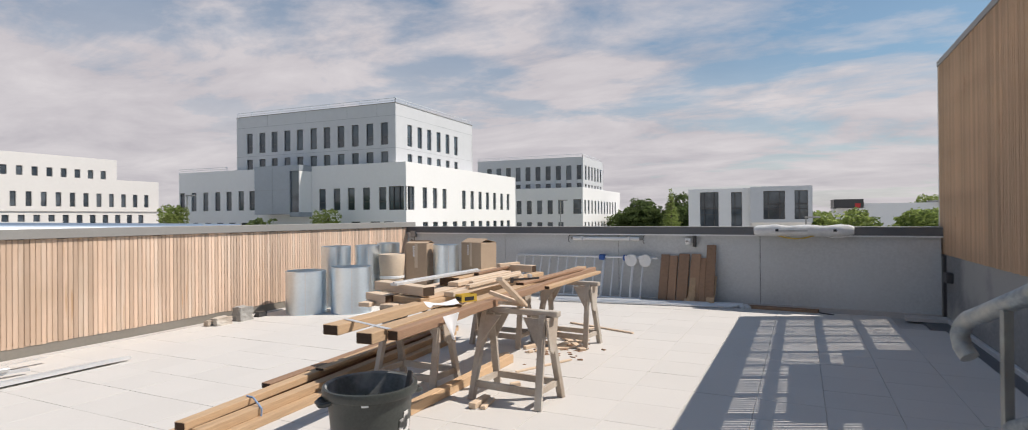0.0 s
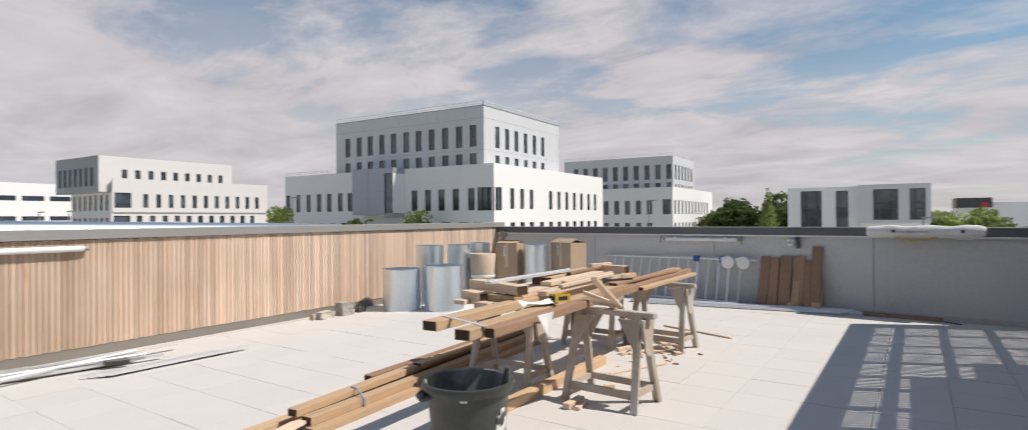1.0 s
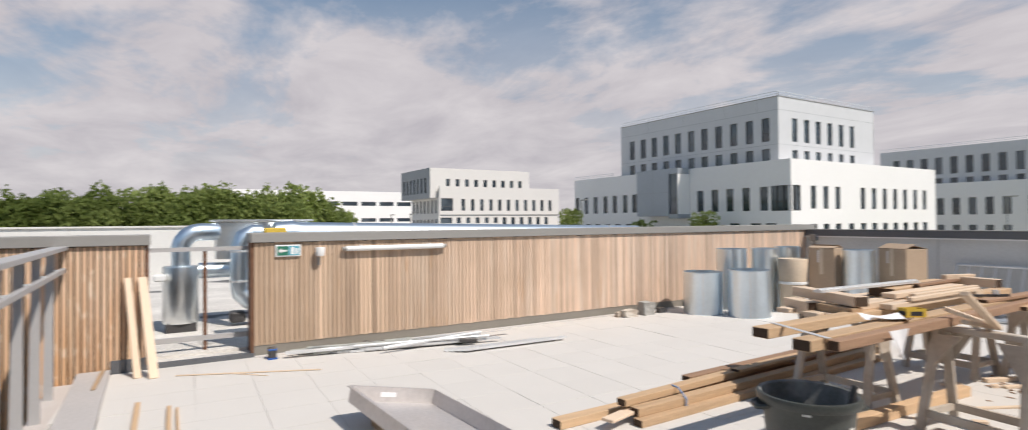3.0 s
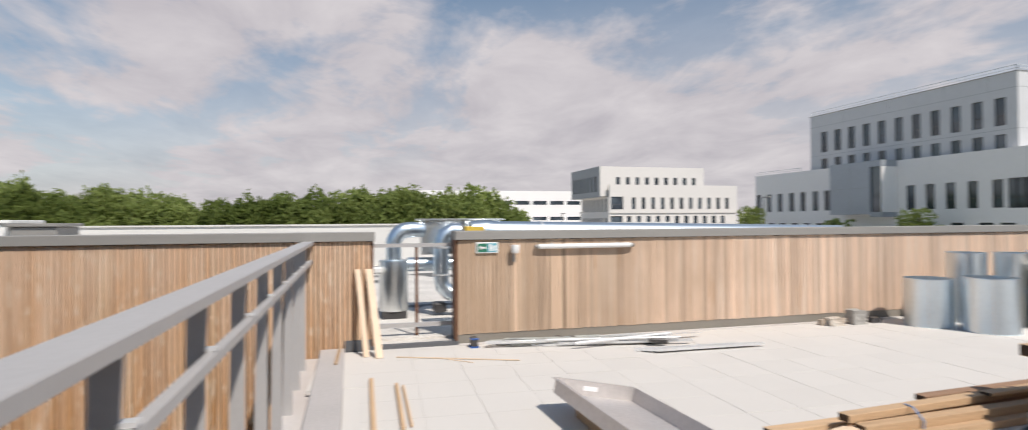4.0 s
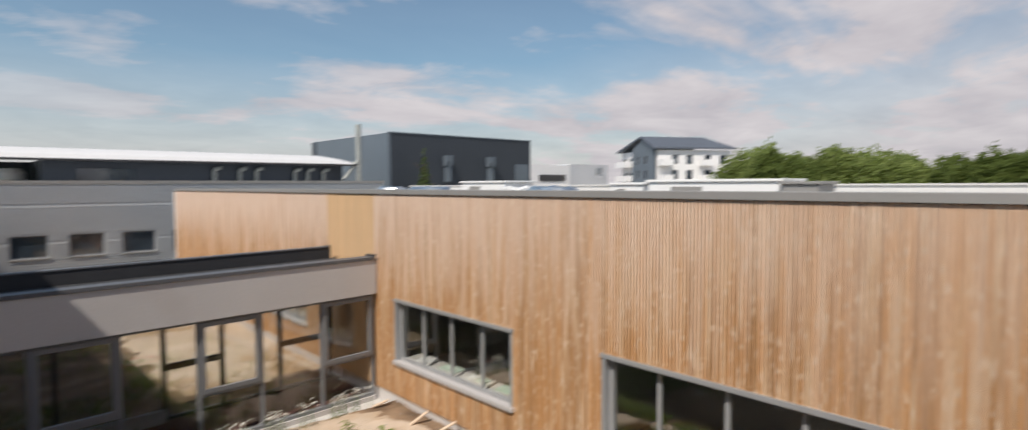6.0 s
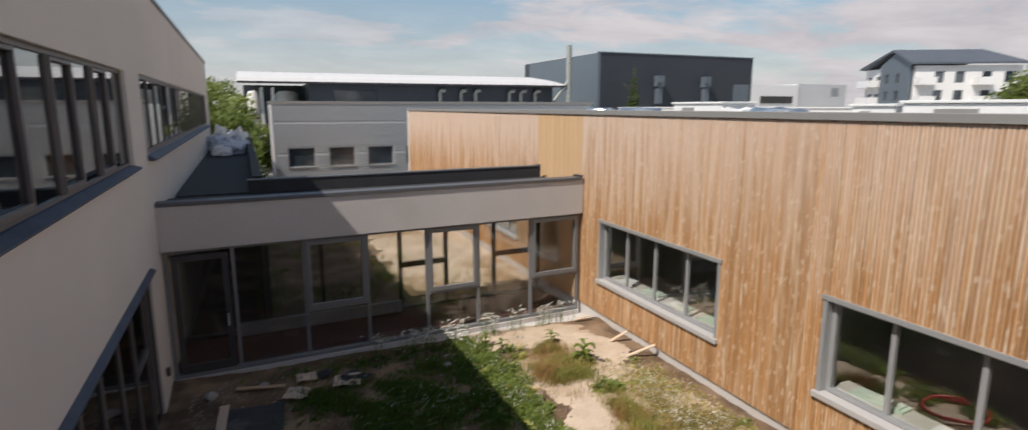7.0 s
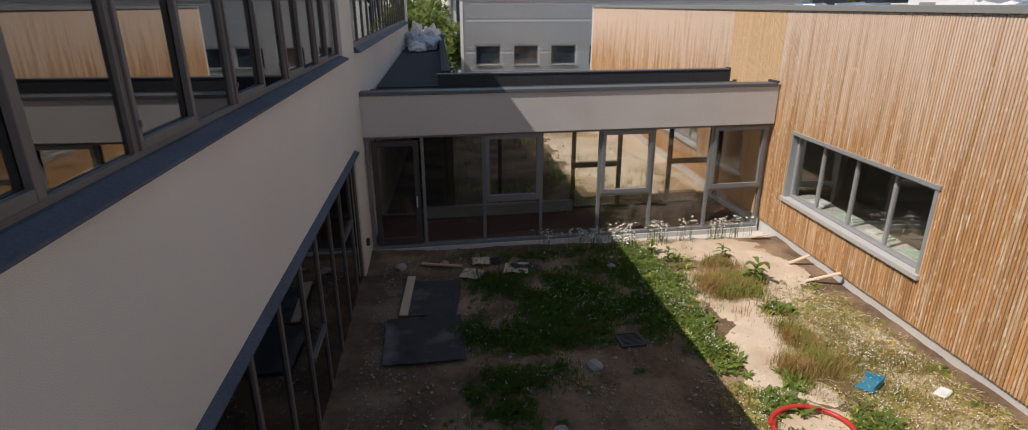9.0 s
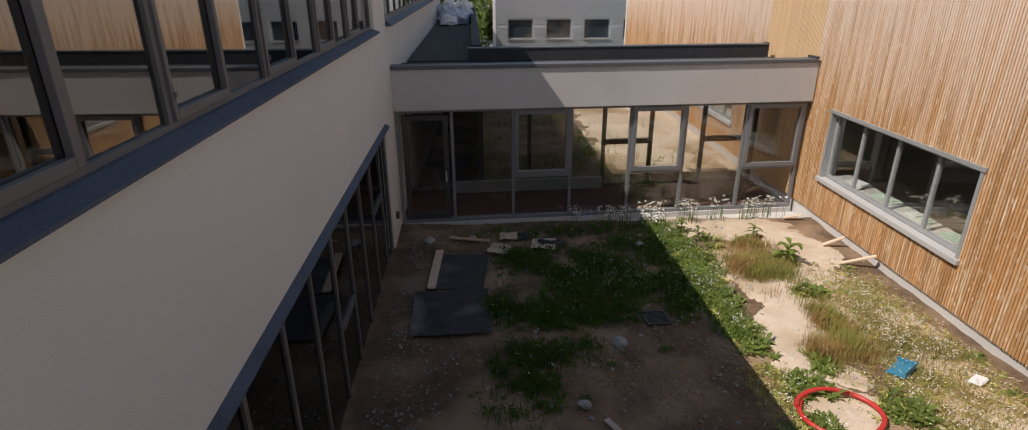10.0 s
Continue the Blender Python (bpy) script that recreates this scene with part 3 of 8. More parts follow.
tagged(part("ground", bm, FIELD, m=pose(0, 0, GROUND - 0.16)), "grass and paved ground to the horizon, made pale to bounce light", "ground", kind="structure")

# courtyard ground: uneven soil with sandy stretches
bm = bmesh.new()
bmesh.ops.create_grid(bm, x_segments=100, y_segments=130, size=0.5)
for v in bm.verts:
    v.co = Vector((-2.6 + v.co.x * 10.6, -9.3 + v.co.y * 13.6, 0))
    n = noise.noise(v.co * 0.7) * 0.05 + noise.noise(v.co * 2.7) * 0.025 + noise.noise(v.co * 7.0) * 0.012
    v.co.z = n
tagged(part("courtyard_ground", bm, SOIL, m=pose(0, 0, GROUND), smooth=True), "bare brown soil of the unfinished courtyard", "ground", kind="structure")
bm = bmesh.new()
bmesh.ops.create_grid(bm, x_segments=50, y_segments=60, size=0.5)
for v in bm.verts:
    v.co = Vector((-2.6 + v.co.x * 10.2, -30 + v.co.y * 22, 0))
    v.co.z = noise.noise(v.co * 0.8) * 0.04
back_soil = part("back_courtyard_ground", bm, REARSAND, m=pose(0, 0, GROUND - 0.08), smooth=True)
tagged(back_soil, "pale sandy soil of the rear courtyard, with its shadow side coloured dark", "ground", kind="structure")
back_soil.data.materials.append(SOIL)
# East of x = -3.3 the dark soil paints in the building's shadow.
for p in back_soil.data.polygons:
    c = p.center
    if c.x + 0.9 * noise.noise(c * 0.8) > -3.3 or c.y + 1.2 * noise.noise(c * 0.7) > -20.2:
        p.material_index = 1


# ---- terrace ----
bm = boxes((WOODX - 0.02, 3.3, -2.64, 11.0, -0.35, -0.045))
tagged(part("terrace_slab", bm, JOINT), "dark bed under the terrace tiles", "floor", kind="structure")
tagged(part("terrace_edge_wall", boxes((WOODX + 0.03, 2.05, -2.9, -2.645, GROUND - 0.1, -0.06)), PALECONC), "concrete edge of the terrace above the courtyard", "wall", kind="structure")
tagged(part("paving_margin", boxes((WOODX + 0.035, 2.0, -2.358, -1.6, -0.05, -0.004)), TILE), "cut paving strip beside the kerb", "floor", kind="structure")
tagged(part("kerb", boxes((WOODX + 0.03, 2.02, -2.655, -2.36, -0.044, 0.05), bevel=0.006), KERBCONC), "pale concrete kerb under the railing", "kerb", kind="structure")
tagged(part("wall_flashing_strip", boxes((-9.35, -3.2, -0.35, -0.03, -0.044, -0.012)), DARKCAP, m=pose(2.707, 0, 0, 0, 0, -92.7)), "dark metal strip along the wall foot", "flashing", kind="structure")

# north wall
wall_n = thing("wall_north", NORTH, "grey concrete parapet wall of the roof terrace", "wall", kind="structure")
for a, b in ((0.0, 2.62), (2.63, 5.25), (5.26, 7.88), (7.89, NORTHLEN)):
    part("panel", boxes((a, b, -0.25, 0.0, -0.3, 1.26)), CONCRETE, wall_n)
part("core", boxes((0, NORTHLEN, -0.24, -0.02, -0.3, 1.25)), MEMBRANE, wall_n)
part("cap", boxes((-0.02, NORTHLEN, -0.30, 0.05, 1.265, 1.41), bevel=0.006), DARKCAP, wall_n, "dark grey metal cap")
part("drip_edge", boxes((-0.02, NORTHLEN, 0.052, 0.06, 1.255, 1.28)), ALU, wall_n, "pale metal drip edge")
part("top_edge", boxes((-0.02, NORTHLEN, -0.31, 0.056, 1.411, 1.424)), CAP, wall_n, "pale metal top edge")
part("foot_strip", boxes((0, NORTHLEN, 0.0, 0.07, -0.3, 0.05)), PALECONC, wall_n)

# wood wing: backing walls, caps, plinth
WIN1 = (-15.97, -11.50, -2.92, -1.30)
WIN2 = (-9.16, -4.70, -2.92, -1.30)
WIN3 = (-26.0, -21.5, -2.92, -1.30)
EAST = pose(WOODX - 0.03, 0, 0, 0, 0, 90)    # local x is world y, local y goes into the wing
wall_t = thing("wall_west_terrace", EAST, "larch-clad parapet wall beside the terrace", "wall", kind="structure")
bm = bmesh.new()
holed(bm, -0.89, 10.95, GROUND, CAPZ, 0.0, 0.25, [])
part("backing", bm, MEMBRANE, wall_t)
part("cap", boxes((-0.93, 10.95, -0.07, 0.33, CAPZ, 1.53), bevel=0.006), CAP, wall_t, "pale grey metal cap")
part("foot_flashing", boxes((-0.89, 10.9, -0.02, 0.0, -0.04, 0.16)), TAUPE, wall_t, "taupe metal flashing at the foot")
part("foot_ledge", boxes((-0.89, 10.9, -0.12, -0.021, -0.04, 0.012)), PALECONC, wall_t, "pale strip along the foot")
part("end_board", boxes((-0.925, -0.893, -0.02, 0.25, -0.04, CAPZ)), RUST, wall_t, "brown timber end board")
wall_c = thing("wall_west_courtyard", EAST, "larch-clad wall of the wing above the courtyard", "wall", kind="structure")
bm = bmesh.new()
holed(bm, -38.0, -2.03, -3.71, CAPZ, 0.0, 0.25, [WIN1, WIN2, WIN3])
part("backing", bm, MEMBRANE, wall_c)
part("cap", boxes((-38.05, -1.98, -0.07, 0.33, CAPZ, 1.53), bevel=0.006), CAP, wall_c, "pale grey metal cap")
# Added black strip in place of the batten shadows on the plinth.
part("vent_strip", boxes((-38.0, -2.9, 0.004, 0.028, -3.79, -3.712)), MEMBRANE, wall_c, "black strip standing in for the shade below the battens")
part("plinth", boxes((-38.0, -2.9, 0.03, 0.28, GROUND - 0.15, -3.725)), PALECONC, wall_c, "pale concrete plinth")
part("rear_plinth", boxes((-38.0, -18.9, -0.02, 0.029, GROUND - 0.6, -3.74)), PALECONC, wall_c, "pale concrete plinth")
part("corner_trim", boxes((-38.14, -38.0, -0.06, 0.25, -3.72, CAPZ)), WHITEPLASTIC, wall_c, "white corner trim")
part("end_board", boxes((-2.027, -1.995, -0.02, 0.25, -0.04, CAPZ)), RUST, wall_c, "brown timber end board")
part("foot_flashing", boxes((-2.36, -2.03, -0.045, 0.0, -0.04, 0.14)), DARKCAP, wall_c, "dark metal flashing at the foot")
tagged(part("wing_end_wall", boxes((-22.0, WOODX - 0.29, -38.0, -37.75, GROUND, 1.4)), FARGREY), "grey end wall of the wing", "wall", kind="structure")
tagged(part("wing_north_wall", boxes((-22.0, WOODX - 0.29, 10.7, 10.95, GROUND, 1.4)), FARGREY), "grey end wall of the wing", "wall", kind="structure")
tagged(part("wing_back_parapet", boxes((-22.3, -22.0, -38.0, 10.95, GROUND, 1.56), (-22.36, -21.94, -38.0, 10.95, 1.562, 1.615)), ROOFPALE), "pale parapet on the far side of the roof", "wall", kind="structure")
tagged(part("wing_roof", boxes((-22.0, WOODX - 0.285, -37.75, 10.7, -0.25, 0.08)), GRAVEL), "gravel covered flat roof with dark membrane", "roof", kind="structure")
tagged(part("gravel_margin", boxes((-7.79, -7.565, -2.0, -0.92, -0.04, 0.045)), GRAVEL), "gravel strip in the roof opening", "gravel", kind="structure")
tagged(part("wing_floor", boxes((-22.0, WOODX - 0.32, -37.7, 10.6, GROUND - 0.1, -3.75)), PALECONC), "bare concrete floor inside the wing", "floor", kind="structure")
tagged(part("wing_inner_wall", boxes((-11.2, -11.0, -37.7, 10.6, -3.75, -0.26)), ROOMDARK), "inner wall of the unfinished wing", "wall", kind="structure")
for k, y in enumerate((-18.0, -10.4, -3.6)):
    tagged(part("wing_cross_wall", boxes((-11.0, WOODX - 0.3, y - 0.07, y + 0.07, -3.75, -0.26)), ROOMDARK), "inner cross wall of the unfinished wing", "wall", kind="structure")

for n, (a, b, c, d), posts in (("window_1", WIN1, (-14.88, -13.74, -12.62)), ("window_2", WIN2, (-8.12, -6.95, -5.85)), ("window_3", WIN3, (-24.9, -23.7, -22.6))):
    w = glazing(n, EAST @ pose(0, 0.10, 0), a + 0.05, b - 0.05, c + 0.05, d - 0.05, posts, "four-light window in a grey metal frame in the larch wall", WINGGLASS, SILVERFRAME, bar_w=0.07)
    bm = boxes((a - 0.02, a + 0.05, -0.145, 0.0, c - 0.02, d + 0.02), (b - 0.05, b + 0.02, -0.145, 0.0, c - 0.02, d + 0.02), (a - 0.05, b + 0.05, -0.16, 0.0, d - 0.045, d + 0.03))
    part("reveal", bm, SILVERFRAME, w, "grey metal reveal")
    part("window_sill", boxes((a - 0.06, b + 0.06, -0.20, 0.0, c - 0.05, c + 0.045), bevel=0.005), PALESILL, w, "pale grey metal sill")

for y, w, l, mat, lab in ((-15.3, 0.3, 0.5, PAPER, "white sheets"), (-14.3, 0.28, 0.6, PALEGREEN, "pale green sheets"), (-13.35, 0.25, 0.35, WHITEPLASTIC, "white packets"), (-13.1, 0.2, 0.3, PALEGREEN, "pale green packets"), (-12.2, 0.3, 0.6, PALEGREEN, "pale green sheets"), (-8.5, 0.3, 0.8, PALEGREEN, "pale green sheets"), (-7.4, 0.25, 0.5, PAPER, "white sheets")):
    tagged(part("paper_pile", boxes((-w / 2, w / 2, -l / 2, l / 2, 0.0, 0.04), (-w / 2 + 0.03, w / 2 - 0.02, -l / 2 + 0.05, l / 2 - 0.06, 0.041, 0.065)), mat, m=pose(WOODX - 0.56, y, -2.868, 0, 0, 8)), lab + " piled on the inner window sill", "paper", "piles on the sills")
for a, b in ((-16.0, -11.5), (-9.2, -4.7), (-26.0, -21.5)):
    tagged(part("inner_sill", boxes((WOODX - 0.78, WOODX - 0.285, a, b, -2.93, -2.87)), PALECONC), "pale inner window sill", "sill", kind="structure")

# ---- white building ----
EYE_SCALE = Matrix.Translation((-0.0105, 0.0864, -0.0459)) @ Matrix.Scale(1.03, 4)     # east wing scaled 1.03 about the camera's eye to fit the view
WHITE = EYE_SCALE @ pose(2.45, -15.5, 0, 0, 0, -88.3)       # local x runs south along the wall, local y goes into the building
UPA = (-12.3, -1.41, 0.665, 2.17)
UPB = (0.08, 21.5, 0.74, 2.2)
LOWA = (-12.2, -1.1, -4.05, -1.14)
wall_e = thing("wall_east", WHITE, "white rendered wall with two long window bands", "wall", kind="structure")
bm = bmesh.new()
holed(bm, -12.9, 23.9, GROUND - 0.1, 3.9, 0.0, 0.32, [UPA, UPB, LOWA])
part("rendered_wall", bm, RENDER, wall_e)
part("roof_edge", boxes((-12.95, 23.95, -0.04, 0.36, 3.9, 3.985)), DARKCAP, wall_e, "dark metal roof edge")
tagged(part("white_building_shell", boxes((-12.9, 23.9, 9.0, 9.3, GROUND, 3.9), (23.6, 23.9, 0.33, 9.0, GROUND, 3.9), (-12.9, -12.6, 0.33, 9.0, GROUND, 3.9)), RENDER, m=WHITE), "white rendered outer walls of the building", "wall", kind="structure")
tagged(part("white_building_floors", boxes((-12.6, 23.6, 0.33, 9.0, -0.05, 0.2), (-12.6, 23.6, 0.33, 9.0, 3.6, 3.88), (-12.6, 23.6, 0.33, 9.0, GROUND - 0.1, -3.8), (-12.6, 23.6, 5.0, 5.15, -3.8, 3.6)), ROOMDARK, m=WHITE), "inner floors of the building", "floor", kind="structure")
UPOSTS = (-11.75, -10.83, -9.92, -9.04, -8.12, -7.24, -6.28, -5.33, -4.42, -3.48, -2.57)
band = glazing("window_4", WHITE @ pose(0, 0.06, 0), *UPA, UPOSTS, "long window band in dark metal frames reflecting the larch wall", MIRRORY, WINFRAME, bar_w=0.055, sill=(UPA[0] - 0.05, UPA[1] + 0.04, -0.16, 0.0, 0.61, 0.675))
for a, b in zip(UPOSTS[1:-1:2], UPOSTS[2::2]):
    a, b = a + 0.028, b - 0.028
    part("sash", boxes((a, a + 0.042, -0.016, 0.03, 0.72, 2.1), (b - 0.042, b, -0.016, 0.03, 0.72, 2.1), (a + 0.042, b - 0.042, -0.016, 0.03, 0.72, 0.785), (a + 0.042, b - 0.042, -0.016, 0.03, 2.06, 2.1), bevel=0.004), WINFRAME, band, "dark opening sash")
    part("sash_catch", boxes((a + 0.02, a + 0.04, -0.03, -0.016, 0.86, 0.90)), WINFRAME, band)
glazing("window_5", WHITE @ pose(0, 0.03, 0), *UPB, [0.08 + 1.15 * k for k in range(1, 19)], "long window band in dark metal frames", MIRRORY, WINFRAME, bar_w=0.08, sill=(UPB[0], UPB[1] + 0.05, -0.16, 0.0, 0.62, 0.735))
glazing("window_6", WHITE @ pose(0, 0.03, 0), *LOWA, (-10.95, -9.95, -8.94, -7.93, -6.95, -5.95, -5.0, -3.97, -2.95, -1.9), "floor-high dark glazing of the lower floor", LOWGLASS, WINFRAME, bar_w=0.07, transoms=((-5.95, -5.0, -2.75), (-2.95, -1.9, -2.3)), sill=(LOWA[0], LOWA[1] + 0.03, -0.12, 0.0, -1.2, -1.14))
tagged(part("downlight_box", boxes((-0.62, -0.5, -0.07, 0.0, -3.35, -3.2), bevel=0.01), FRAMEDARK, m=WHITE), "small black box on the white wall", "socket")

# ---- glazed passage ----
LINK = EYE_SCALE @ pose(2.45, -15.78, 0, 0, 0, 184.0)        # local x runs west along the passage, local y goes south
wall_s = thing("wall_passage", LINK, "pale concrete fascia above the glazed passage", "wall", kind="structure")
part("fascia", boxes((-0.02, 9.70, -0.02, 0.28, -1.17, -0.285)), PALECONC, wall_s)
part("cap", boxes((-0.02, 9.64, -0.05, 0.31, -0.283, -0.205), bevel=0.005), DARKCAP, wall_s, "dark metal cap")
part("cap_end", boxes((9.6, 9.66, -0.06, 0.32, -0.203, -0.15)), FRAMEDARK, wall_s)
tagged(part("passage_roof", boxes((0.0, 9.68, 0.285, 2.2, -0.62, -0.42)), BITUMEN, m=LINK), "black bitumen roof of the passage", "roof", kind="structure")
ups = thing("passage_upstand", LINK, "black membrane upstand on the passage roof", "wall", kind="structure")
part("core", boxes((1.75, 9.6, 2.21, 2.4, -1.1, -0.115)), BITUMEN, ups)
for k in range(8):
    part("sheet", boxes((1.75 + 0.98 * k + 0.006, min(9.59, 1.75 + 0.98 * (k + 1)), 2.195, 2.208, -0.41, -0.12)), BITUMEN, ups)
part("cap", boxes((1.72, 9.62, 2.18, 2.42, -0.113, -0.085)), DARKCAP, ups, "dark metal cap")
part("end_post", boxes((9.602, 9.64, 2.19, 2.42, -0.42, -0.06)), FRAMEDARK, ups)
tagged(part("passage_floor", boxes((0.0, 9.66, 0.19, 2.4, GROUND - 0.1, -3.86)), REDFLOOR, m=LINK), "dark red screed floor of the passage", "floor", kind="structure")
tagged(part("passage_ceiling", boxes((0.0, 9.68, 0.30, 2.2, -1.13, -0.63)), ROOMDARK, m=LINK), "unlit ceiling of the passage", "ceiling", kind="structure")
G = LINK @ pose(0, 0.1, 0)
PX = (0.05, 1.25, 2.64, 3.99, 5.41, 6.73, 8.21, 9.64)
front = thing("window_7", G, "glazed passage front in grey metal frames with a door", "window", kind="structure")
part("head", boxes((0.0, 9.66, 0, 0.08, -1.24, -1.172)), FRAMEGREY, front)
part("foot", boxes((0.0, 9.66, -0.02, 0.1, -3.86, -3.78)), FRAMEGREY, front)
part("plinth", boxes((0.0, 9.68, -0.06, 0.085, GROUND - 0.15, -3.862)), PALECONC, front)
for p in PX:
    part("mullion", boxes((p - 0.035, p + 0.035, 0, 0.08, -3.78, -1.24)), FRAMEGREY, front)
for k, (a, b) in enumerate(zip(PX, PX[1:])):
    a, b = a + 0.035, b - 0.035
    if k in (2, 4, 6):
        part("transom", boxes((a, b, 0, 0.08, -2.83, -2.76)), FRAMEGREY, front)
        sash = part("sash", boxes((a, a + 0.09, -0.03, 0.05, -2.76, -1.24), (b - 0.09, b, -0.03, 0.05, -2.76, -1.24), (a + 0.09, b - 0.09, -0.03, 0.05, -1.33, -1.24), (a + 0.09, b - 0.09, -0.03, 0.05, -2.76, -2.67)), FRAMEGREY, front, "grey opening sash")
        panes = ((a + 0.09, b - 0.09, -2.67, -1.33), (a, b, -3.78, -2.83))
    elif k == 0:
        part("door", boxes((a + 0.05, a + 0.17, -0.01, 0.06, -3.78, -1.3), (b - 0.17, b - 0.05, -0.01, 0.06, -3.78, -1.3), (a + 0.17, b - 0.17, -0.01, 0.06, -1.42, -1.3), (a + 0.17, b - 0.17, -0.01, 0.06, -3.78, -3.6)), FRAMEDARK, front, "dark metal door leaf")
        part("door_handle", boxes((b - 0.15, b - 0.12, -0.06, -0.01, -2.85, -2.6)), ALU, front)
        panes = ((a + 0.17, b - 0.17, -3.6, -1.42),)
    else:
        panes = ((a, b, -3.78, -1.24),)
    for c in panes:
        p = part("pane", boxes((c[0], c[1], 0.03, 0.038, c[2], c[3])), CLEAR, front)
        p.visible_shadow = False
back = thing("window_8", LINK @ pose(0, 2.2, 0), "rear glazing of the passage in dark frames", "window", kind="structure")
part("head", boxes((0.0, 9.66, 0, 0.08, -1.25, -1.172)), FRAMEDARK, back)
part("foot", boxes((0.0, 9.66, 0, 0.08, -3.86, -3.78)), FRAMEDARK, back)
part("low_wall", boxes((1.3, 5.3, -0.16, -0.02, -3.86, -3.56)), BASECONC, back, "low grey wall under the rear glazing")
BX = (0.06, 1.98, 3.3, 4.4, 5.34, 6.65, 8.13, 9.6)
for p in BX:
    part("mullion", boxes((p - 0.05, p + 0.05, 0, 0.1, -3.78, -1.25)), FRAMEDARK, back)
for k, (a, b) in enumerate(zip(BX, BX[1:])):
    if k in (4, 6):
        part("transom", boxes((a + 0.05, b - 0.05, 0, 0.1, -2.68, -2.54)), FRAMEDARK, back)
    p = part("pane", boxes((a + 0.05, b - 0.05, 0.03, 0.038, -3.78, -1.25)), CLEAR, back)
    p.visible_shadow = False

# dark flat roof that runs south beside the white building
tagged(part("side_roof", boxes((3.45, 30.0, -1.75, -0.04, -0.75, -0.5), (30.0, 30.3, -1.75, -0.04, -0.75, 0.1)), BITUMEN, m=WHITE), "black bitumen roof beside the white building", "roof", kind="structure")
tagged(part("side_roof_parapet", boxes((3.45, 30.0, -2.0, -1.76, GROUND, -0.1)), BITUMEN, m=WHITE), "dark parapet of the side roof", "wall", kind="structure")

# ---- east side of the terrace: clad screen on a concrete base ----
SCR = pose(2.707, 0, 0, 0, 0, -92.7)          # local x is -y
wall_r = thing("wall_screen", SCR, "larch screen wall on a concrete base beside the terrace", "wall", kind="structure")
part("concrete_base", boxes((-9.7, 2.62, 0.0, 0.3, -0.3, 1.0)), STAINSHADECONC, wall_r)
part("foot_profile", boxes((-9.3, 2.6, -0.05, 0.0, -0.3, 0.045), bevel=0.006), ALU, wall_r, "folded metal profile along the foot")
SHUT = [(-6.26, -4.4, 1.02, 3.06), (-7.1, -6.26, 1.02, 2.3), (-9.7, -7.1, 1.02, 1.22), (-9.7, -9.45, 1.25, 3.97), (-4.4, 2.62, 1.02, 2.3), (-1.2, 2.62, 2.9, 3.97)]
for a, b, c, d in SHUT:
    part("backing", boxes((a, b, 0.035, 0.2, c, d)), MEMBRANE, wall_r)
for z, w in ((1.86, 0.055), (2.6, 0.04), (3.3, 0.05), (3.86, 0.1)):
    part("rail", boxes((-9.45, -2.2, 0.035, 0.09, z - w, z + w)), MEMBRANE, wall_r)
for y, w in ((8.82, 0.03), (8.06, 0.03), (7.6, 0.025), (7.02, 0.035), (6.36, 0.03), (5.82, 0.045), (5.18, 0.045), (4.56, 0.07), (3.9, 0.04), (3.3, 0.04)):
    part("post", boxes((-y - w, -y + w, 0.095, 0.15, 1.0, 3.97)), MEMBRANE, wall_r)
part("cap", boxes((-9.72, 2.62, -0.03, 0.25, 3.97, 4.05)), CAP, wall_r)
part("corner_trim", boxes((-9.74, -9.705, -0.02, 0.2, 1.0, 3.97)), WHITEPLASTIC, wall_r, "white corner trim")
part("joint_profile", boxes((-9.42, -9.33, -0.04, 0.0, -0.04, 0.98)), FRAMEDARK, wall_r, "black joint profile")
tagged(part("wall_socket", boxes((-9.1, -8.86, -0.09, 0.0, 0.60, 0.75), bevel=0.012), FRAMEDARK, m=SCR), "black socket box on the concrete base", "socket")

# ---- buildings round the site ----
win_meshes = {}


def far_window(w, h, frame, pane, two=True):
    """Frame and pane meshes of one window size, made once."""
    key = (round(w, 2), round(h, 2), frame.name, two)
    if key not in win_meshes:
        f = bmesh.new()
        b = 0.07
        for x0, x1, z0, z1 in ((0, b, 0, h), (w - b, w, 0, h), (b, w - b, 0, b), (b, w - b, h - b, h)):
            box(f, x0, x1, 0.12, 0.2, z0, z1)
        if two and h > 1.6:
            box(f, b, w - b, 0.13, 0.19, h * 0.36 - 0.04, h * 0.36 + 0.04)
        p = boxes((b, w - b, 0.155, 0.165, b, h - b))
        win_meshes[key] = (mesh_from("window", f, frame), mesh_from("pane", p, pane))
    return win_meshes[key]


def facade(parent, m, length, z0, z1, wins, mat, frame=FRAMEDARK, thick=0.3, label=""):
    """An outer wall with real openings and a window in each. wins: (u, z, width, height)."""
    bm = bmesh.new()
    holed(bm, 0.012, length - 0.012, z0, z1, 0, thick, [(u, u + w, z, z + h) for u, z, w, h in wins])
    part("wall", bm, mat, parent, label, m=m)
    for u, z, w, h in wins:
        fm, pm = far_window(w, h, frame, DARKPANE)
        win = sharing("window", fm, parent, m @ pose(u, 0, z))
        sharing("pane", pm, win, Matrix())


def row(xs, z, w, h):
    return [(x, z, w, h) for x in xs]


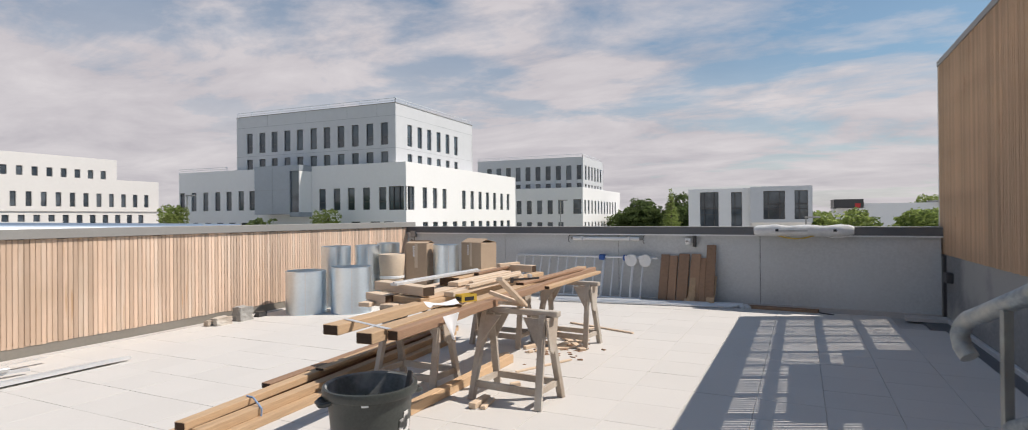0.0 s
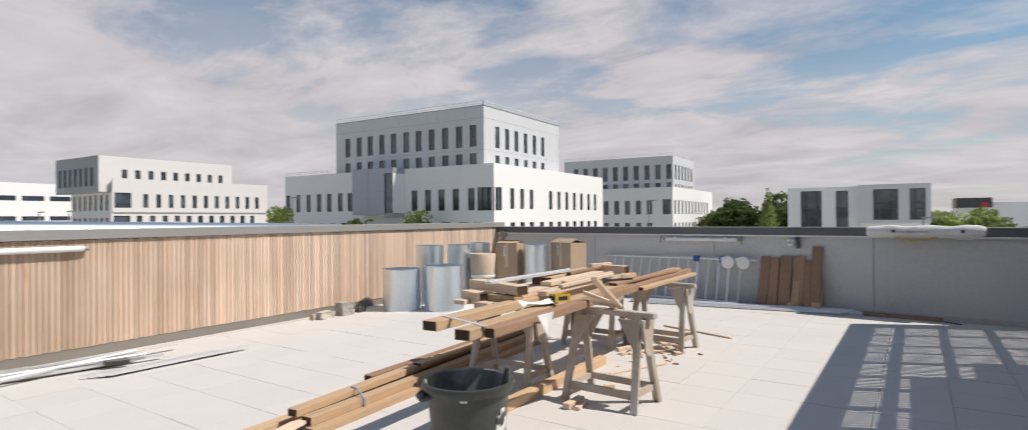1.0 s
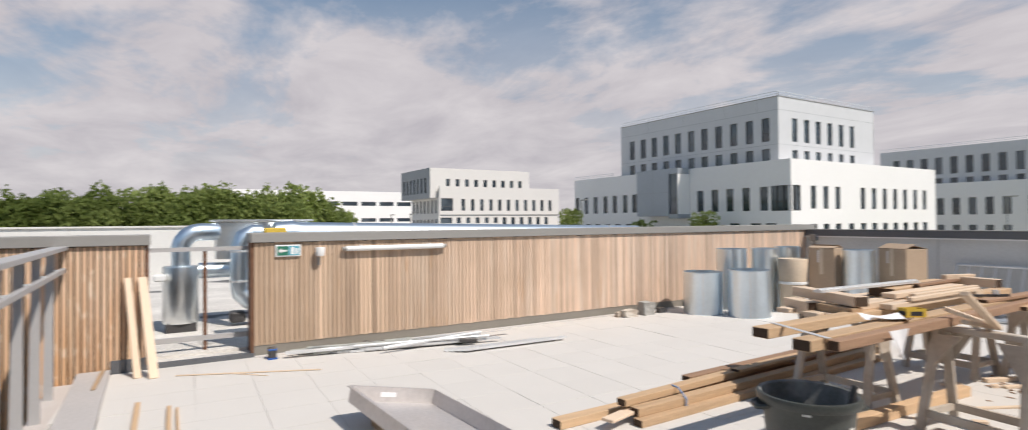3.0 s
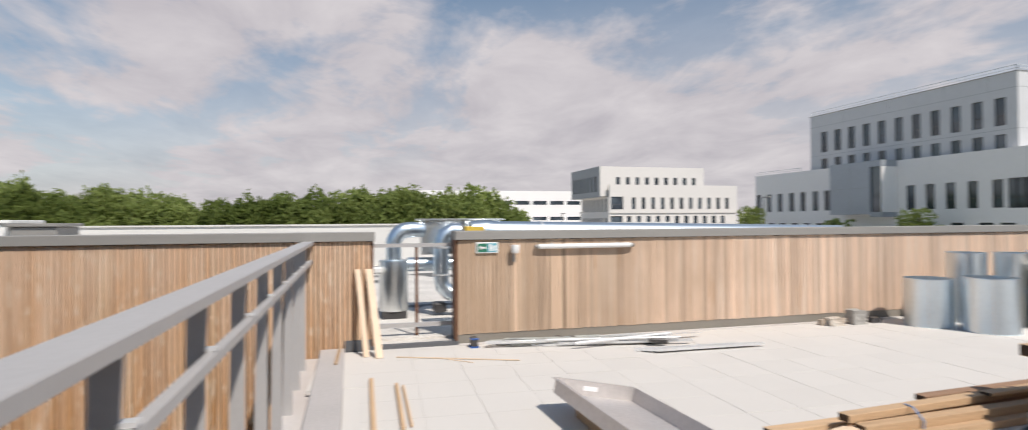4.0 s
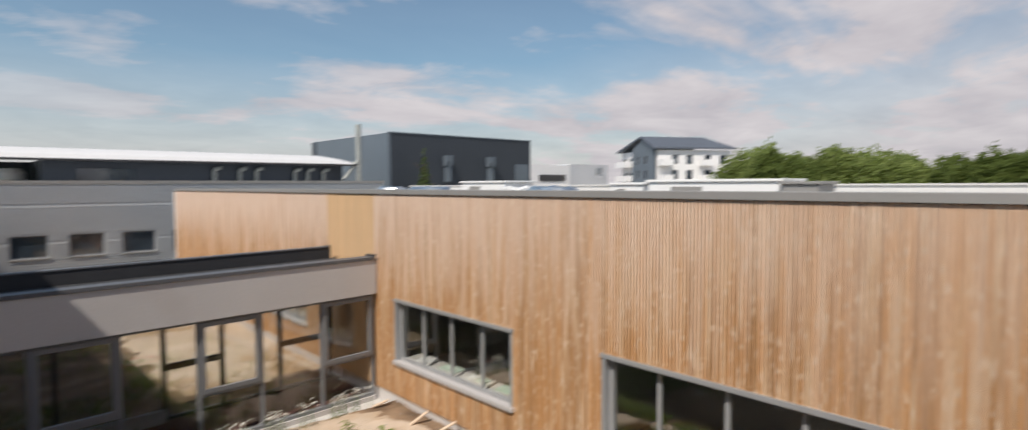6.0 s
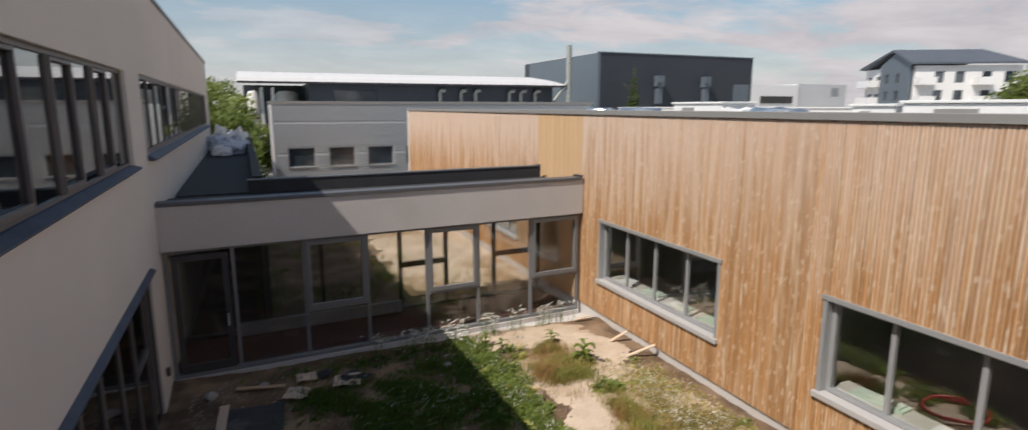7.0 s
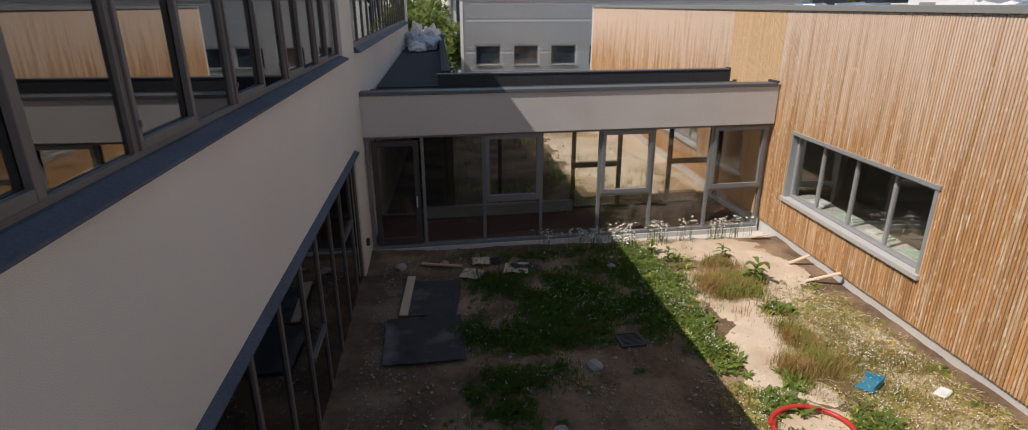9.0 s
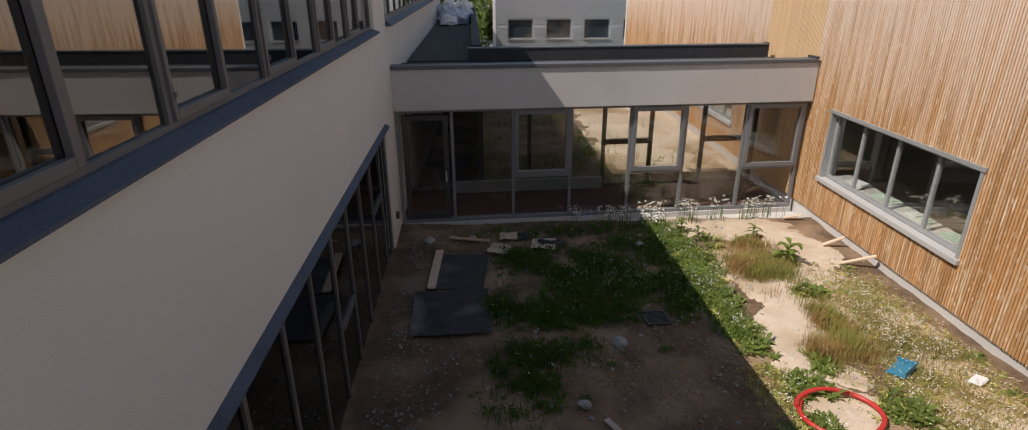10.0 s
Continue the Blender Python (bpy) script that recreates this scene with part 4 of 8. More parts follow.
def roof_rail(parent, pts, z, h=0.9):
    bm = bmesh.new()
    for a, b in zip(pts, pts[1:]):
        a, b = Vector(a), Vector(b)
        n = max(2, int((b - a).length / 2.2))
        for k in range(n + 1):
            p = a.lerp(b, k / n)
            bar(bm, (*p, z), (*p, z + h), 0.05, 0.05)
        bar(bm, (*a, z + h), (*b, z + h), 0.06, 0.06)
        bar(bm, (*a, z + h * 0.5), (*b, z + h * 0.5), 0.04, 0.04)
    part("roof_railing", bm, ALU, parent, "thin metal roof railing")


# large white office block: podium, tower, zinc bay
mb = thing("office_building", None, "white office block with a grey tower on a white podium", "building", "office blocks")
PW = [-68.85, -66.75, -64.65, -62.55, -60.6, -58.55, -56.75]
x0 = -69.5
S0 = pose(x0, 51.7, 0)
pw = row([x - x0 - 0.45 for x in PW], 2.75, 0.9, 2.35) + row([x - x0 - 0.45 for x in (-46.0, -43.95, -41.95, -39.9, -37.75)], 2.6, 0.95, 2.45)
pw += row([x - x0 for x in (-69.2, -67.0, -64.9, -62.8, -60.7, -58.6)], -0.3, 1.2, 1.55) + row([x - x0 for x in (-44.9, -42.0, -39.4, -37.6)], -0.3, 1.3, 1.6)
pw += [(34.8 - 2.22, 2.55, 2.16, 2.55)]
facade(mb, S0, 34.8, GROUND - 0.1, 7.7, pw, FARWHITE)
E0 = pose(-34.7, 51.7, 0, 0, 0, 90)
ew = [(0.06, 2.55, 1.55, 2.55)] + row([3.3, 5.5, 7.7, 12.6, 14.9, 17.2, 19.5, 21.8, 24.2, 26.5], 2.75, 0.95, 2.35) + row([0.4, 3.3, 5.5, 7.7, 10.2, 12.6, 14.9, 17.2, 19.5, 21.8, 24.2, 26.5], -0.3, 1.1, 1.5)
facade(mb, E0, 29.5, GROUND - 0.1, 7.7, ew, FARWHITE)
slabs("back_wall", FARWHITE, mb, (-69.5, -69.2, 52.0, 81.2, GROUND, 7.7), (-69.5, -34.7, 81.2, 81.5, GROUND, 7.7), (-69.2, -35.0, 52.0, 81.2, 7.2, 7.45))
T0 = pose(-60.0, 52.4, 0)
tx = [-57.85, -55.8, -53.85, -51.85, -49.9, -47.85, -45.9, -43.9, -41.9, -39.9, -37.95]
facade(mb, T0, 23.55, 7.3, 14.25, row([x + 60.0 - 0.45 for x in tx], 9.75, 0.95, 2.45) + row([x + 60.0 - 0.45 for x in tx], 7.5, 0.95, 1.5), OFFICEGREY)
T1 = pose(-36.45, 52.4, 0, 0, 0, 90)
facade(mb, T1, 18.2, 7.3, 14.25, row([2.3, 4.4, 6.5, 8.7, 10.9, 13.1], 9.75, 0.95, 2.45) + row([2.3, 4.4, 6.5, 8.7, 10.9, 13.1], 7.5, 0.95, 1.4), OFFICEGREY)
slabs("back_wall", OFFICEGREY, mb, (-60.0, -59.7, 52.7, 70.3, 7.3, 14.25), (-60.0, -36.45, 70.3, 70.6, 7.3, 14.25), (-59.7, -36.75, 52.7, 70.3, 13.8, 14.0))
bay = part("bay", boxes((-54.2, -48.9, 49.7, 51.68, 2.2, 7.75), (-48.89, -47.5, 49.7, 51.68, 7.1, 7.75), (-48.89, -47.5, 49.7, 51.68, 1.9, 2.4)), ZINCCLAD, mb, "projecting zinc-clad entrance bay")
part("bay_glass", boxes((-48.85, -47.62, 49.9, 49.96, 2.42, 7.08)), DARKPANE, mb)
part("bay_end", boxes((-47.6, -47.5, 49.75, 51.68, 2.42, 7.08)), FARWHITE, mb)
part("bay_joint", boxes((-54.2, -48.9, 49.69, 49.698, 4.95, 4.99), (-51.5, -51.46, 49.69, 49.698, 2.2, 4.94), (-51.5, -51.46, 49.69, 49.698, 5.0, 7.75)), FARGREY, mb)
part("corner_post", boxes((-34.77, -34.69, 51.69, 51.77, 2.5, 5.12)), FRAMEDARK, mb, "dark corner post of the corner window")
for x in (-36.3, -35.55):
    part("mullion", boxes((x - 0.04, x + 0.04, 51.74, 51.86, 2.6, 5.05)), FRAMEDARK, mb)
part("mullion", boxes((-34.86, -34.74, 52.42, 52.5, 2.6, 5.05)), FRAMEDARK, mb)
part("joint_line", boxes((-59.99, -36.46, 52.392, 52.399, 9.36, 9.39), (-59.99, -36.46, 52.392, 52.399, 12.9, 12.93)), FARGREY, mb)
for x in (-54.9, -49.0, -43.0, -38.9):
    part("joint_line", boxes((x - 0.012, x + 0.012, 52.392, 52.399, 12.94, 14.24)), FARGREY, mb)
part("joint_line", boxes((-36.449, -36.442, 52.41, 70.5, 9.36, 9.39), (-36.449, -36.442, 52.41, 70.5, 12.9, 12.93)), FARGREY, mb)
part("roof_edge", boxes((-60.05, -36.4, 52.35, 52.7, 14.255, 14.32), (-36.74, -36.4, 52.71, 70.6, 14.255, 14.32)), CAP, mb, "pale metal roof edge")
roof_rail(mb, [(-59.9, 52.5), (-36.55, 52.5), (-36.55, 70.2)], 14.26, 0.55)
roof_rail(mb, [(-69.4, 51.8), (-61, 51.8)], 7.7, 0.45)

# second block, behind
b2 = thing("office_building", None, "smaller white and grey office block behind trees", "building", "office blocks")
X2, Y2 = -29.7, 100.0
tx = [2.0 + 2.0 * k for k in range(10)]
facade(b2, pose(X2 - 21.2, Y2 + 1, 0), 21.2, 6.5, 12.5, row(tx, 8.4, 1.0, 2.6) + row(tx, 6.6, 1.0, 1.2), OFFICEGREY)
facade(b2, pose(X2, Y2 + 1, 0, 0, 0, 90), 14.2, 6.5, 12.5, row([1.2 + 2.1 * k for k in range(6)], 8.4, 1.0, 2.6) + row([1.2 + 2.1 * k for k in range(6)], 6.6, 1.0, 1.0), OFFICEGREY)
facade(b2, pose(X2 - 28, Y2, 0), 28.2, GROUND, 6.95, row([1.0 + 2.05 * k for k in range(12)], 2.2, 1.0, 2.5) + row([1.0 + 2.05 * k for k in range(12)], -0.8, 1.0, 1.5) + [(26.4, 2.2, 1.6, 2.6)], FARWHITE)
facade(b2, pose(X2 + 0.2, Y2, 0, 0, 0, 90), 29, GROUND, 6.95, row([1.0 + 2.3 * k for k in range(11)], 2.2, 1.0, 2.5) + row([1.0 + 2.3 * k for k in range(11)], -0.8, 1.0, 1.5), FARWHITE)
slabs("back_wall", FARWHITE, b2, (X2 - 27.7, X2 - 0.1, Y2 + 0.31, Y2 + 28.7, 6.3, 6.6), (X2 - 21, X2 - 0.31, Y2 + 1.31, Y2 + 15, 12.0, 12.3), (X2 - 21.2, X2 - 20.9, Y2 + 1.31, Y2 + 15.2, 6.6, 12.5), (X2 - 28, X2 - 27.7, Y2 + 0.31, Y2 + 29, GROUND, 6.95), (X2 - 27.7, X2 + 0.2, Y2 + 28.7, Y2 + 29, GROUND, 6.95), (X2 - 20.9, X2, Y2 + 14.9, Y2 + 15.2, 6.6, 12.5))
roof_rail(b2, [(X2 - 21.0, Y2 + 1.2), (X2 - 0.2, Y2 + 1.2), (X2 - 0.2, Y2 + 14)], 12.5, 0.5)

# third block, to the west: stepped white building with a grey overhang
b3 = thing("office_building", None, "stepped white office building with a grey overhang", "building", "office blocks")
F3 = pose(-89.5, 37.2, 0, 0, 0, 90)
facade(b3, F3, 19.5, 5.8, 10.75, row([2.9 + 1.78 * k for k in range(9)], 7.75, 0.75, 1.25), CREAM)
P3 = pose(-88.6, 38.5, 0, 0, 0, 90)
facade(b3, P3, 24.2, 3.0, 7.7, [(0.25, 3.6, 2.2, 2.1)] + row([4.0 + 1.78 * k for k in range(11)], 3.65, 0.7, 1.95), CREAM)
facade(b3, pose(-88.8, 38.5, 0, 0, 0, 90), 24.0, GROUND, 2.99, [(0.2, 0.9, 2.2, 1.6)] + row([3.2 + 1.78 * k for k in range(11)], 1.2, 0.8, 1.3), CREAM)
facade(b3, pose(-102.5, 37.2, 0), 12.99, 5.7, 10.75, row([0.9 + 1.62 * k for k in range(7)], 6.6, 0.85, 2.6), FARGREY)
facade(b3, pose(-100.5, 38.4, 0), 11.8, GROUND, 5.69, row([0.6 + 1.6 * k for k in range(7)], 3.2, 0.7, 2.2) + row([0.6 + 1.6 * k for k in range(7)], 0.9, 0.8, 1.3), CREAM)
slabs("roof_slab", CREAM, b3, (-102.2, -89.81, 37.51, 56.6, 10.2, 10.4), (-100.5, -88.92, 38.71, 62.4, 7.2, 7.4), (-102.2, -89.81, 37.51, 38.39, 5.7, 5.9))
slabs("back_wall", CREAM, b3, (-102.5, -102.2, 37.51, 56.6, 5.7, 10.7), (-100.5, -88.92, 62.4, 62.7, GROUND, 7.65), (-102.2, -89.81, 56.4, 56.7, 7.4, 10.7))

# long low white building beyond it
b4 = thing("long_white_building", None, "long low white industrial building far off", "building")
facade(b4, pose(-130, 52, 0, 0, 0, 90) @ pose(-40, 0, 0), 44, GROUND, 8.8, row([1 + 4.2 * k for k in range(10)], 5.6, 3.4, 0.9) + row([1 + 4.2 * k for k in range(10)], 2.0, 3.4, 0.8), FARWHITE)
slabs("back_wall", FARWHITE, b4, (-150, -130.3, 12, 56, 8.2, 8.5), (-150, -130, 11.7, 12, GROUND, 8.8), (-150, -130, 56, 56.3, GROUND, 8.8))

# small white building with tall windows
b5 = thing("small_white_building", None, "small white and grey building with tall dark windows", "building")
facade(b5, pose(-7.8, 70.0, 0), 6.75, GROUND, 4.72, [(1.3, 0.3, 2.05, 4.05), (4.7, 0.3, 1.15, 4.0)], FARWHITE)
facade(b5, pose(-1.05, 68.8, 0), 6.2, 0.85, 4.8, [(1.35, 1.2, 2.15, 3.1), (4.45, 1.2, 1.3, 3.1)], OFFICEGREY)
slabs("back_wall", FARWHITE, b5, (-1.0, 5.1, 69.1, 76, 0.85, 1.1), (-7.8, 5.15, 70.31, 78, 4.45, 4.68), (4.85, 5.15, 69.11, 78, 0.85, 4.8), (-1.05, -0.75, 69.11, 70.0, 0.85, 4.8), (-7.8, -7.5, 70.31, 78, GROUND, 4.72), (-1.0, 5.0, 71.0, 71.3, GROUND, 0.84), (-7.5, 5.15, 77.7, 78, GROUND, 4.72))
for u0, w, z0, h, y in ((-7.8 + 1.3, 2.05, 0.3, 4.05, 70.0), (-7.8 + 4.7, 1.15, 0.3, 4.0, 70.0), (-1.05 + 1.35, 2.15, 1.2, 3.1, 68.8), (-1.05 + 4.45, 1.3, 1.2, 3.1, 68.8)):
    for f in ((0.24, 0.76) if w > 2 else (0.35,)):
        part("mullion", boxes((u0 + w * f - 0.04, u0 + w * f + 0.04, y - 0.02, y + 0.06, z0 + 0.05, z0 + h - 0.05)), FRAMEDARK, b5)
    part("transom", boxes((u0 + 0.05, u0 + w - 0.05, y - 0.03, y + 0.05, z0 + h * 0.52, z0 + h * 0.52 + 0.12)), FRAMEDARK, b5)
part("base_band", boxes((-1.0, 5.1, 70.2, 70.8, 0.4, 0.84)), FARWHITE, b5)
b6 = thing("low_brown_building", None, "low brown and white industrial building behind hedges", "building")
part("wall", boxes((16, 60, 160, 172, GROUND, 4.3)), FARWHITE, b6)
part("upper_box", boxes((15.4, 21.6, 158, 166, 3.2, 5.3)), FRAMEDARK, b6, "dark brown upper storey")
part("door", boxes((19.8, 20.9, 157.9, 157.99, 3.3, 4.3)), RED, b6)
part("roof", boxes((36.2, 62, 158, 173, 4.32, 4.8)), CAP, b6)

# apartment house: dark slate gable, white long side with balconies
AX, AY, TURN = -82.0, -58.1, 27.0
LONG = pose(AX, AY, 0, 0, 0, 123.9 + TURN)        # local x runs along the long side, local y goes into the house
GABLE = LONG @ pose(0, 13.9, 0, 0, 0, -90)     # local x runs from the far end of the gable to the corner
ah = thing("apartment_house", None, "white and grey apartment house with balconies and slate roof", "house")
facade(ah, LONG, 13.5, GROUND, 7.2, [(u, z, 1.2, 1.5) for u in (2.6, 5.2, 8.6, 11.4) for z in (4.9, 2.4, -0.1)], FARWHITE)
facade(ah, GABLE, 5.4, GROUND, 7.3, [(u, z, 1.2, 1.6) for u in (0.8, 3.2) for z in (4.6, 2.0)], FARWHITE)
facade(ah, GABLE @ pose(5.4, -0.5, 0), 8.2, GROUND, 7.6, [(u, z, 1.1, 1.3) for u in (1.6, 4.6) for z in (5.0, 2.6, 0.2)], STONEGREY)
bm = bmesh.new()
v = [bm.verts.new(p) for p in ((5.4, -0.5, 7.6), (13.6, -0.5, 7.6), (9.4, -0.5, 9.2), (5.4, -0.1, 7.6), (13.6, -0.1, 7.6), (9.4, -0.1, 9.2))]
for q in ((0, 1, 2), (3, 5, 4), (0, 2, 5, 3), (1, 4, 5, 2), (0, 3, 4, 1)):
    bm.faces.new([v[i] for i in q])
part("gable", bm, STONEGREY, ah, "dark slate gable", m=GABLE)
slabs_m = ((13.2, 13.5, 0.31, 13.9, GROUND, 7.2), (0.0, 13.2, 13.6, 13.9, GROUND, 7.2))
for it in slabs_m:
    part("back_wall", boxes(it), FARWHITE, ah, m=LONG)
bm = bmesh.new()
low, mid, far_ = (-0.6, 7.35), (4.6, 9.4), (14.3, 7.3)
ends = []
for u, hip in ((-0.9, 0.0), (14.0, 3.0)):
    ends.append([bm.verts.new((u - (hip if y == mid[0] else 0), y, z + dz)) for y, z in (low, mid, far_) for dz in (0.0, 0.28)])
a, b = ends
for q in ((0, 1, 3, 2), (2, 3, 5, 4)):
    bm.faces.new([a[i] for i in q])
    bm.faces.new([b[i] for i in q][::-1])
for i, j in ((1, 3), (3, 5), (0, 2), (2, 4), (0, 1), (4, 5)):
    bm.faces.new((a[i], a[j], b[j], b[i]))
bmesh.ops.recalc_face_normals(bm, faces=bm.faces)
part("roof", bm, SLATE, ah, m=LONG)


def balcony(m, u0, u1, z):
    part("balcony", boxes((u0, u1, -1.5, -0.02, z, z + 0.15), (u0, u1, -1.5, -1.42, z + 0.16, z + 1.0), (u0, u0 + 0.06, -1.41, -0.02, z + 0.16, z + 1.0), (u1 - 0.06, u1, -1.41, -0.02, z + 0.16, z + 1.0)), FARWHITE, ah, m=m)


for z in (4.6, 2.1, -0.4):
    balcony(LONG, 0.1, 2.2, z)
    balcony(LONG, 7.4, 9.6, z)
    balcony(GABLE, 0.2, 4.8, z)

# dark box hall, with its grey side
dk = thing("dark_hall", None, "anthracite box-shaped hall with ribbed cladding", "building")
bm = boxes((-55, -33.5, -80, -60.0, GROUND, 7.4))
part("body", bm, ANTHRACITE, dk)
part("grey_side", boxes((-33.49, -33.3, -78, -60.0, GROUND, 7.38)), STONEGREY, dk, "blue-grey side wall")
bm = bmesh.new()
for k in range(71):
    box(bm, -55 + 0.3 * k, -55 + 0.3 * k + 0.08, -60.0, -59.96, GROUND, 7.35)
part("ribs", bm, ANTHRACITE, dk)
part("corner_trim", boxes((-33.6, -33.28, -59.99, -59.93, GROUND, 7.42)), STONEGREY, dk)
part("roof_edge", boxes((-55.05, -33.25, -60.0, -59.9, 7.4, 7.52)), STONEGREY, dk)
for x in (-41.1, -47.7):
    part("flue", boxes((x - 0.45, x + 0.45, -59.95, -59.2, 3.9, 5.1), (x - 0.3, x + 0.3, -59.95, -59.3, 2.0, 3.9), (x + 0.1, x + 0.75, -59.1, -58.6, 4.4, 4.7)), STONEGREY, dk)
part("door", boxes((-54.6, -52.2, -59.98, -59.9, 1.2, 4.3)), STONEGREY, dk)
wl_ = thing("low_white_shed", None, "low white flat-roofed shed", "building")
part("wall", boxes((-78.5, -62, -84, -74, GROUND, 5.0)), FARWHITE, wl_)
part("grey_wall", boxes((-89.4, -78.51, -84, -74.2, GROUND, 5.25)), OFFICEGREY, wl_, "pale grey end of the shed")
part("opening", boxes((-77.2, -70.6, -73.98, -73.9, 2.2, 3.3)), FRAMEDARK, wl_)
part("vent", boxes((-87.5, -85.9, -74.18, -74.1, 3.6, 4.7)), FARGREY, wl_)

# hangar with a white curved roof and dark walls, steel chimney
hg = thing("hangar", None, "long hangar with white curved roof and dark walls", "building")
part("wall", boxes((-26.0, -3.2, -70, -56.2, GROUND, 3.62), (-3.19, 2.0, -70, -64.0, GROUND, 3.62)), ANTHRACITE, hg)
for x in (-0.4, 0.45):
    part("post", boxes((x - 0.12, x + 0.12, -56.6, -56.3, GROUND, 3.2)), FARWHITE, hg)
for x, r in ((1.1, 0.55), (-1.6, 0.95)):
    bm = bmesh.new()
    lathe(bm, [(0.0, GROUND), (r, GROUND), (r, 2.7), (r * 0.7, 3.0), (0.0, 3.05)], 20, m=pose(x, -60.5, 0))
    part("tank", bm, FARWHITE, hg, "white storage tank under the roof", smooth=True)
bm = bmesh.new()
prof = [(-55.0, 3.66), (-55.2, 3.95), (-56.2, 4.25), (-58.5, 4.55), (-63, 4.75), (-70, 4.6)]
n = 60
cols = []
for k in range(n + 1):
    x = 2.2 - k * (29.2 / n)
    f = max(0.0, (k - (n - 6)) / 6)
    cols.append([bm.verts.new((x, y, 3.66 + (z - 3.66) * math.sqrt(max(0, 1 - f * f)) + 0.012 * (k % 2))) for y, z in prof])
for a, b in zip(cols, cols[1:]):
    for i in range(len(prof) - 1):
        bm.faces.new((a[i], b[i], b[i + 1], a[i + 1]))
part("curved_roof", bm, ROOFWHITE, hg, "white curved sheet roof")
part("eave_board", boxes((-27.0, 2.2, -56.2, -55.0, 3.52, 3.65)), FRAMEDARK, hg)
for x in (-14.5, -16.5, -17.9, -21.3, -22.5, -24.0):
    bm = bmesh.new()
    tube(bm, [(x, -56.0, 0.5), (x, -56.0, 2.9), (x - 0.1, -55.8, 3.1), (x - 0.4, -55.6, 3.1)], 0.18, 10)
    part("vent_pipe", bm, GALVPALE, hg, smooth=True)
bm = bmesh.new()
tube(bm, [(-27.25, -55.2, GROUND), (-27.25, -55.2, 7.5)], 0.26, 14)
tube(bm, [(-25.7, -55.2, 2.2), (-27.1, -55.2, 4.0)], 0.17, 10)
part("chimney", bm, GALVPALE, hg, "steel chimney with a slanting pipe", smooth=True)
for a, b in ((-8.9, -5.2),):
    part("window", boxes((a, b, -56.19, -56.1, 1.0, 3.0)), DARKPANE, hg)

# grey corrugated hall
cg = thing("corrugated_hall", None, "grey corrugated steel hall with small windows", "building")
wins = [(9.75 + 0.97 - 0.0, -2.4, 1.7, 1.28)]
CG = pose(0.05, -45, 0, 0, 0, 180)
cw = [(0.97, -2.36, 1.7, 1.28), (3.6, -2.36, 1.7, 1.28), (6.2, -2.36, 1.75, 1.28), (8.9, -2.36, 1.7, 1.28), (11.5, -2.36, 1.7, 1.28)]
facade(cg, CG, 24, GROUND, 1.8, cw, CORRUGATED, frame=FRAMEGREY)
for u, z, w, h in cw:
    part("sill", boxes((u - 0.05, u + w + 0.05, -0.1, 0.0, z - 0.07, z - 0.005)), CAP, cg, m=CG)
bm = bmesh.new()
zz = GROUND + 0.1
while zz < 1.7:
    if abs((zz - 0.55) % 1.05) > 0.06:
        for a, b in ((0, 24),) if not (-2.45 < zz < -1.0) else ((0, 0.9), (2.75, 3.5), (5.4, 6.1), (8.05, 8.8), (10.7, 11.4), (13.3, 24)):
            box(bm, a, b, -0.03, 0.0, zz, zz + 0.07)
    zz += 0.14
part("corrugation", bm, CORRUGATED, cg, m=CG)
part("roof_edge", boxes((-0.1, 24.1, -0.06, 0.3, 1.8, 2.0)), CAP, cg, m=CG)
slabs("back_wall", CORRUGATED, cg, (-24, 0.05, -58, -45.31, 1.5, 1.7), (-0.25, 0.05, -54.5, -45.31, GROUND, 1.8), (-24, -23.7, -58, -45.31, GROUND, 1.8))
part("corner_strip", boxes((-0.06, 0.14, -0.05, 0.0, GROUND, 1.79)), FARWHITE, cg, m=CG)

# fence gate and stacked bags at the end of the side roof
rb = random.Random(4)


def bag(parent, k, m, sx, sy, sz, mat):
    bm = bmesh.new()
    bmesh.ops.create_icosphere(bm, subdivisions=4, radius=1.0)
    for v in bm.verts:
        q = v.co.copy()
        v.co *= 1 + 0.35 * noise.noise(q * 1.6 + Vector((k, 0, 0))) - 0.22 * abs(noise.noise(q * 3.4 + Vector((0, k, 0)))) - 0.1 * abs(noise.noise(q * 8.0))
        v.co = Vector((v.co.x * sx, v.co.y * sy, max(-0.1, v.co.z * sz)))
    return part("bag", bm, mat, parent, m=m)


gp = thing("tarpaulin_heap", pose(2.15, -34.5, -0.5), "crumpled heap of grey-blue tarpaulin on the dark roof", "tarpaulin")
for k, (x, y, s, mat) in enumerate(((0.0, 1.2, 0.75, TARP), (-0.35, -0.4, 0.7, TARP), (0.4, -1.6, 0.85, TARP), (-0.5, -2.4, 0.55, BAGWHITE), (0.1, 2.2, 0.4, BAGWHITE))):
    bag(gp, k, pose(x, y, 0.08, 0, 0, 70 * k), s, s * 1.1, s * 0.85, mat)
for k in range(5):
    wb = thing("white_bag", pose(2.3 + rb.uniform(-0.6, 0.5), -42.4 + 0.9 * k, -0.5), "crumpled white plastic bag at the end of the dark roof", "bag", "white bags")
    bag(wb, k + 9, pose(0, 0, 0.08, 0, 0, 50 * k), 0.45, 0.5, rb.uniform(0.7, 1.15), BAGWHITE)

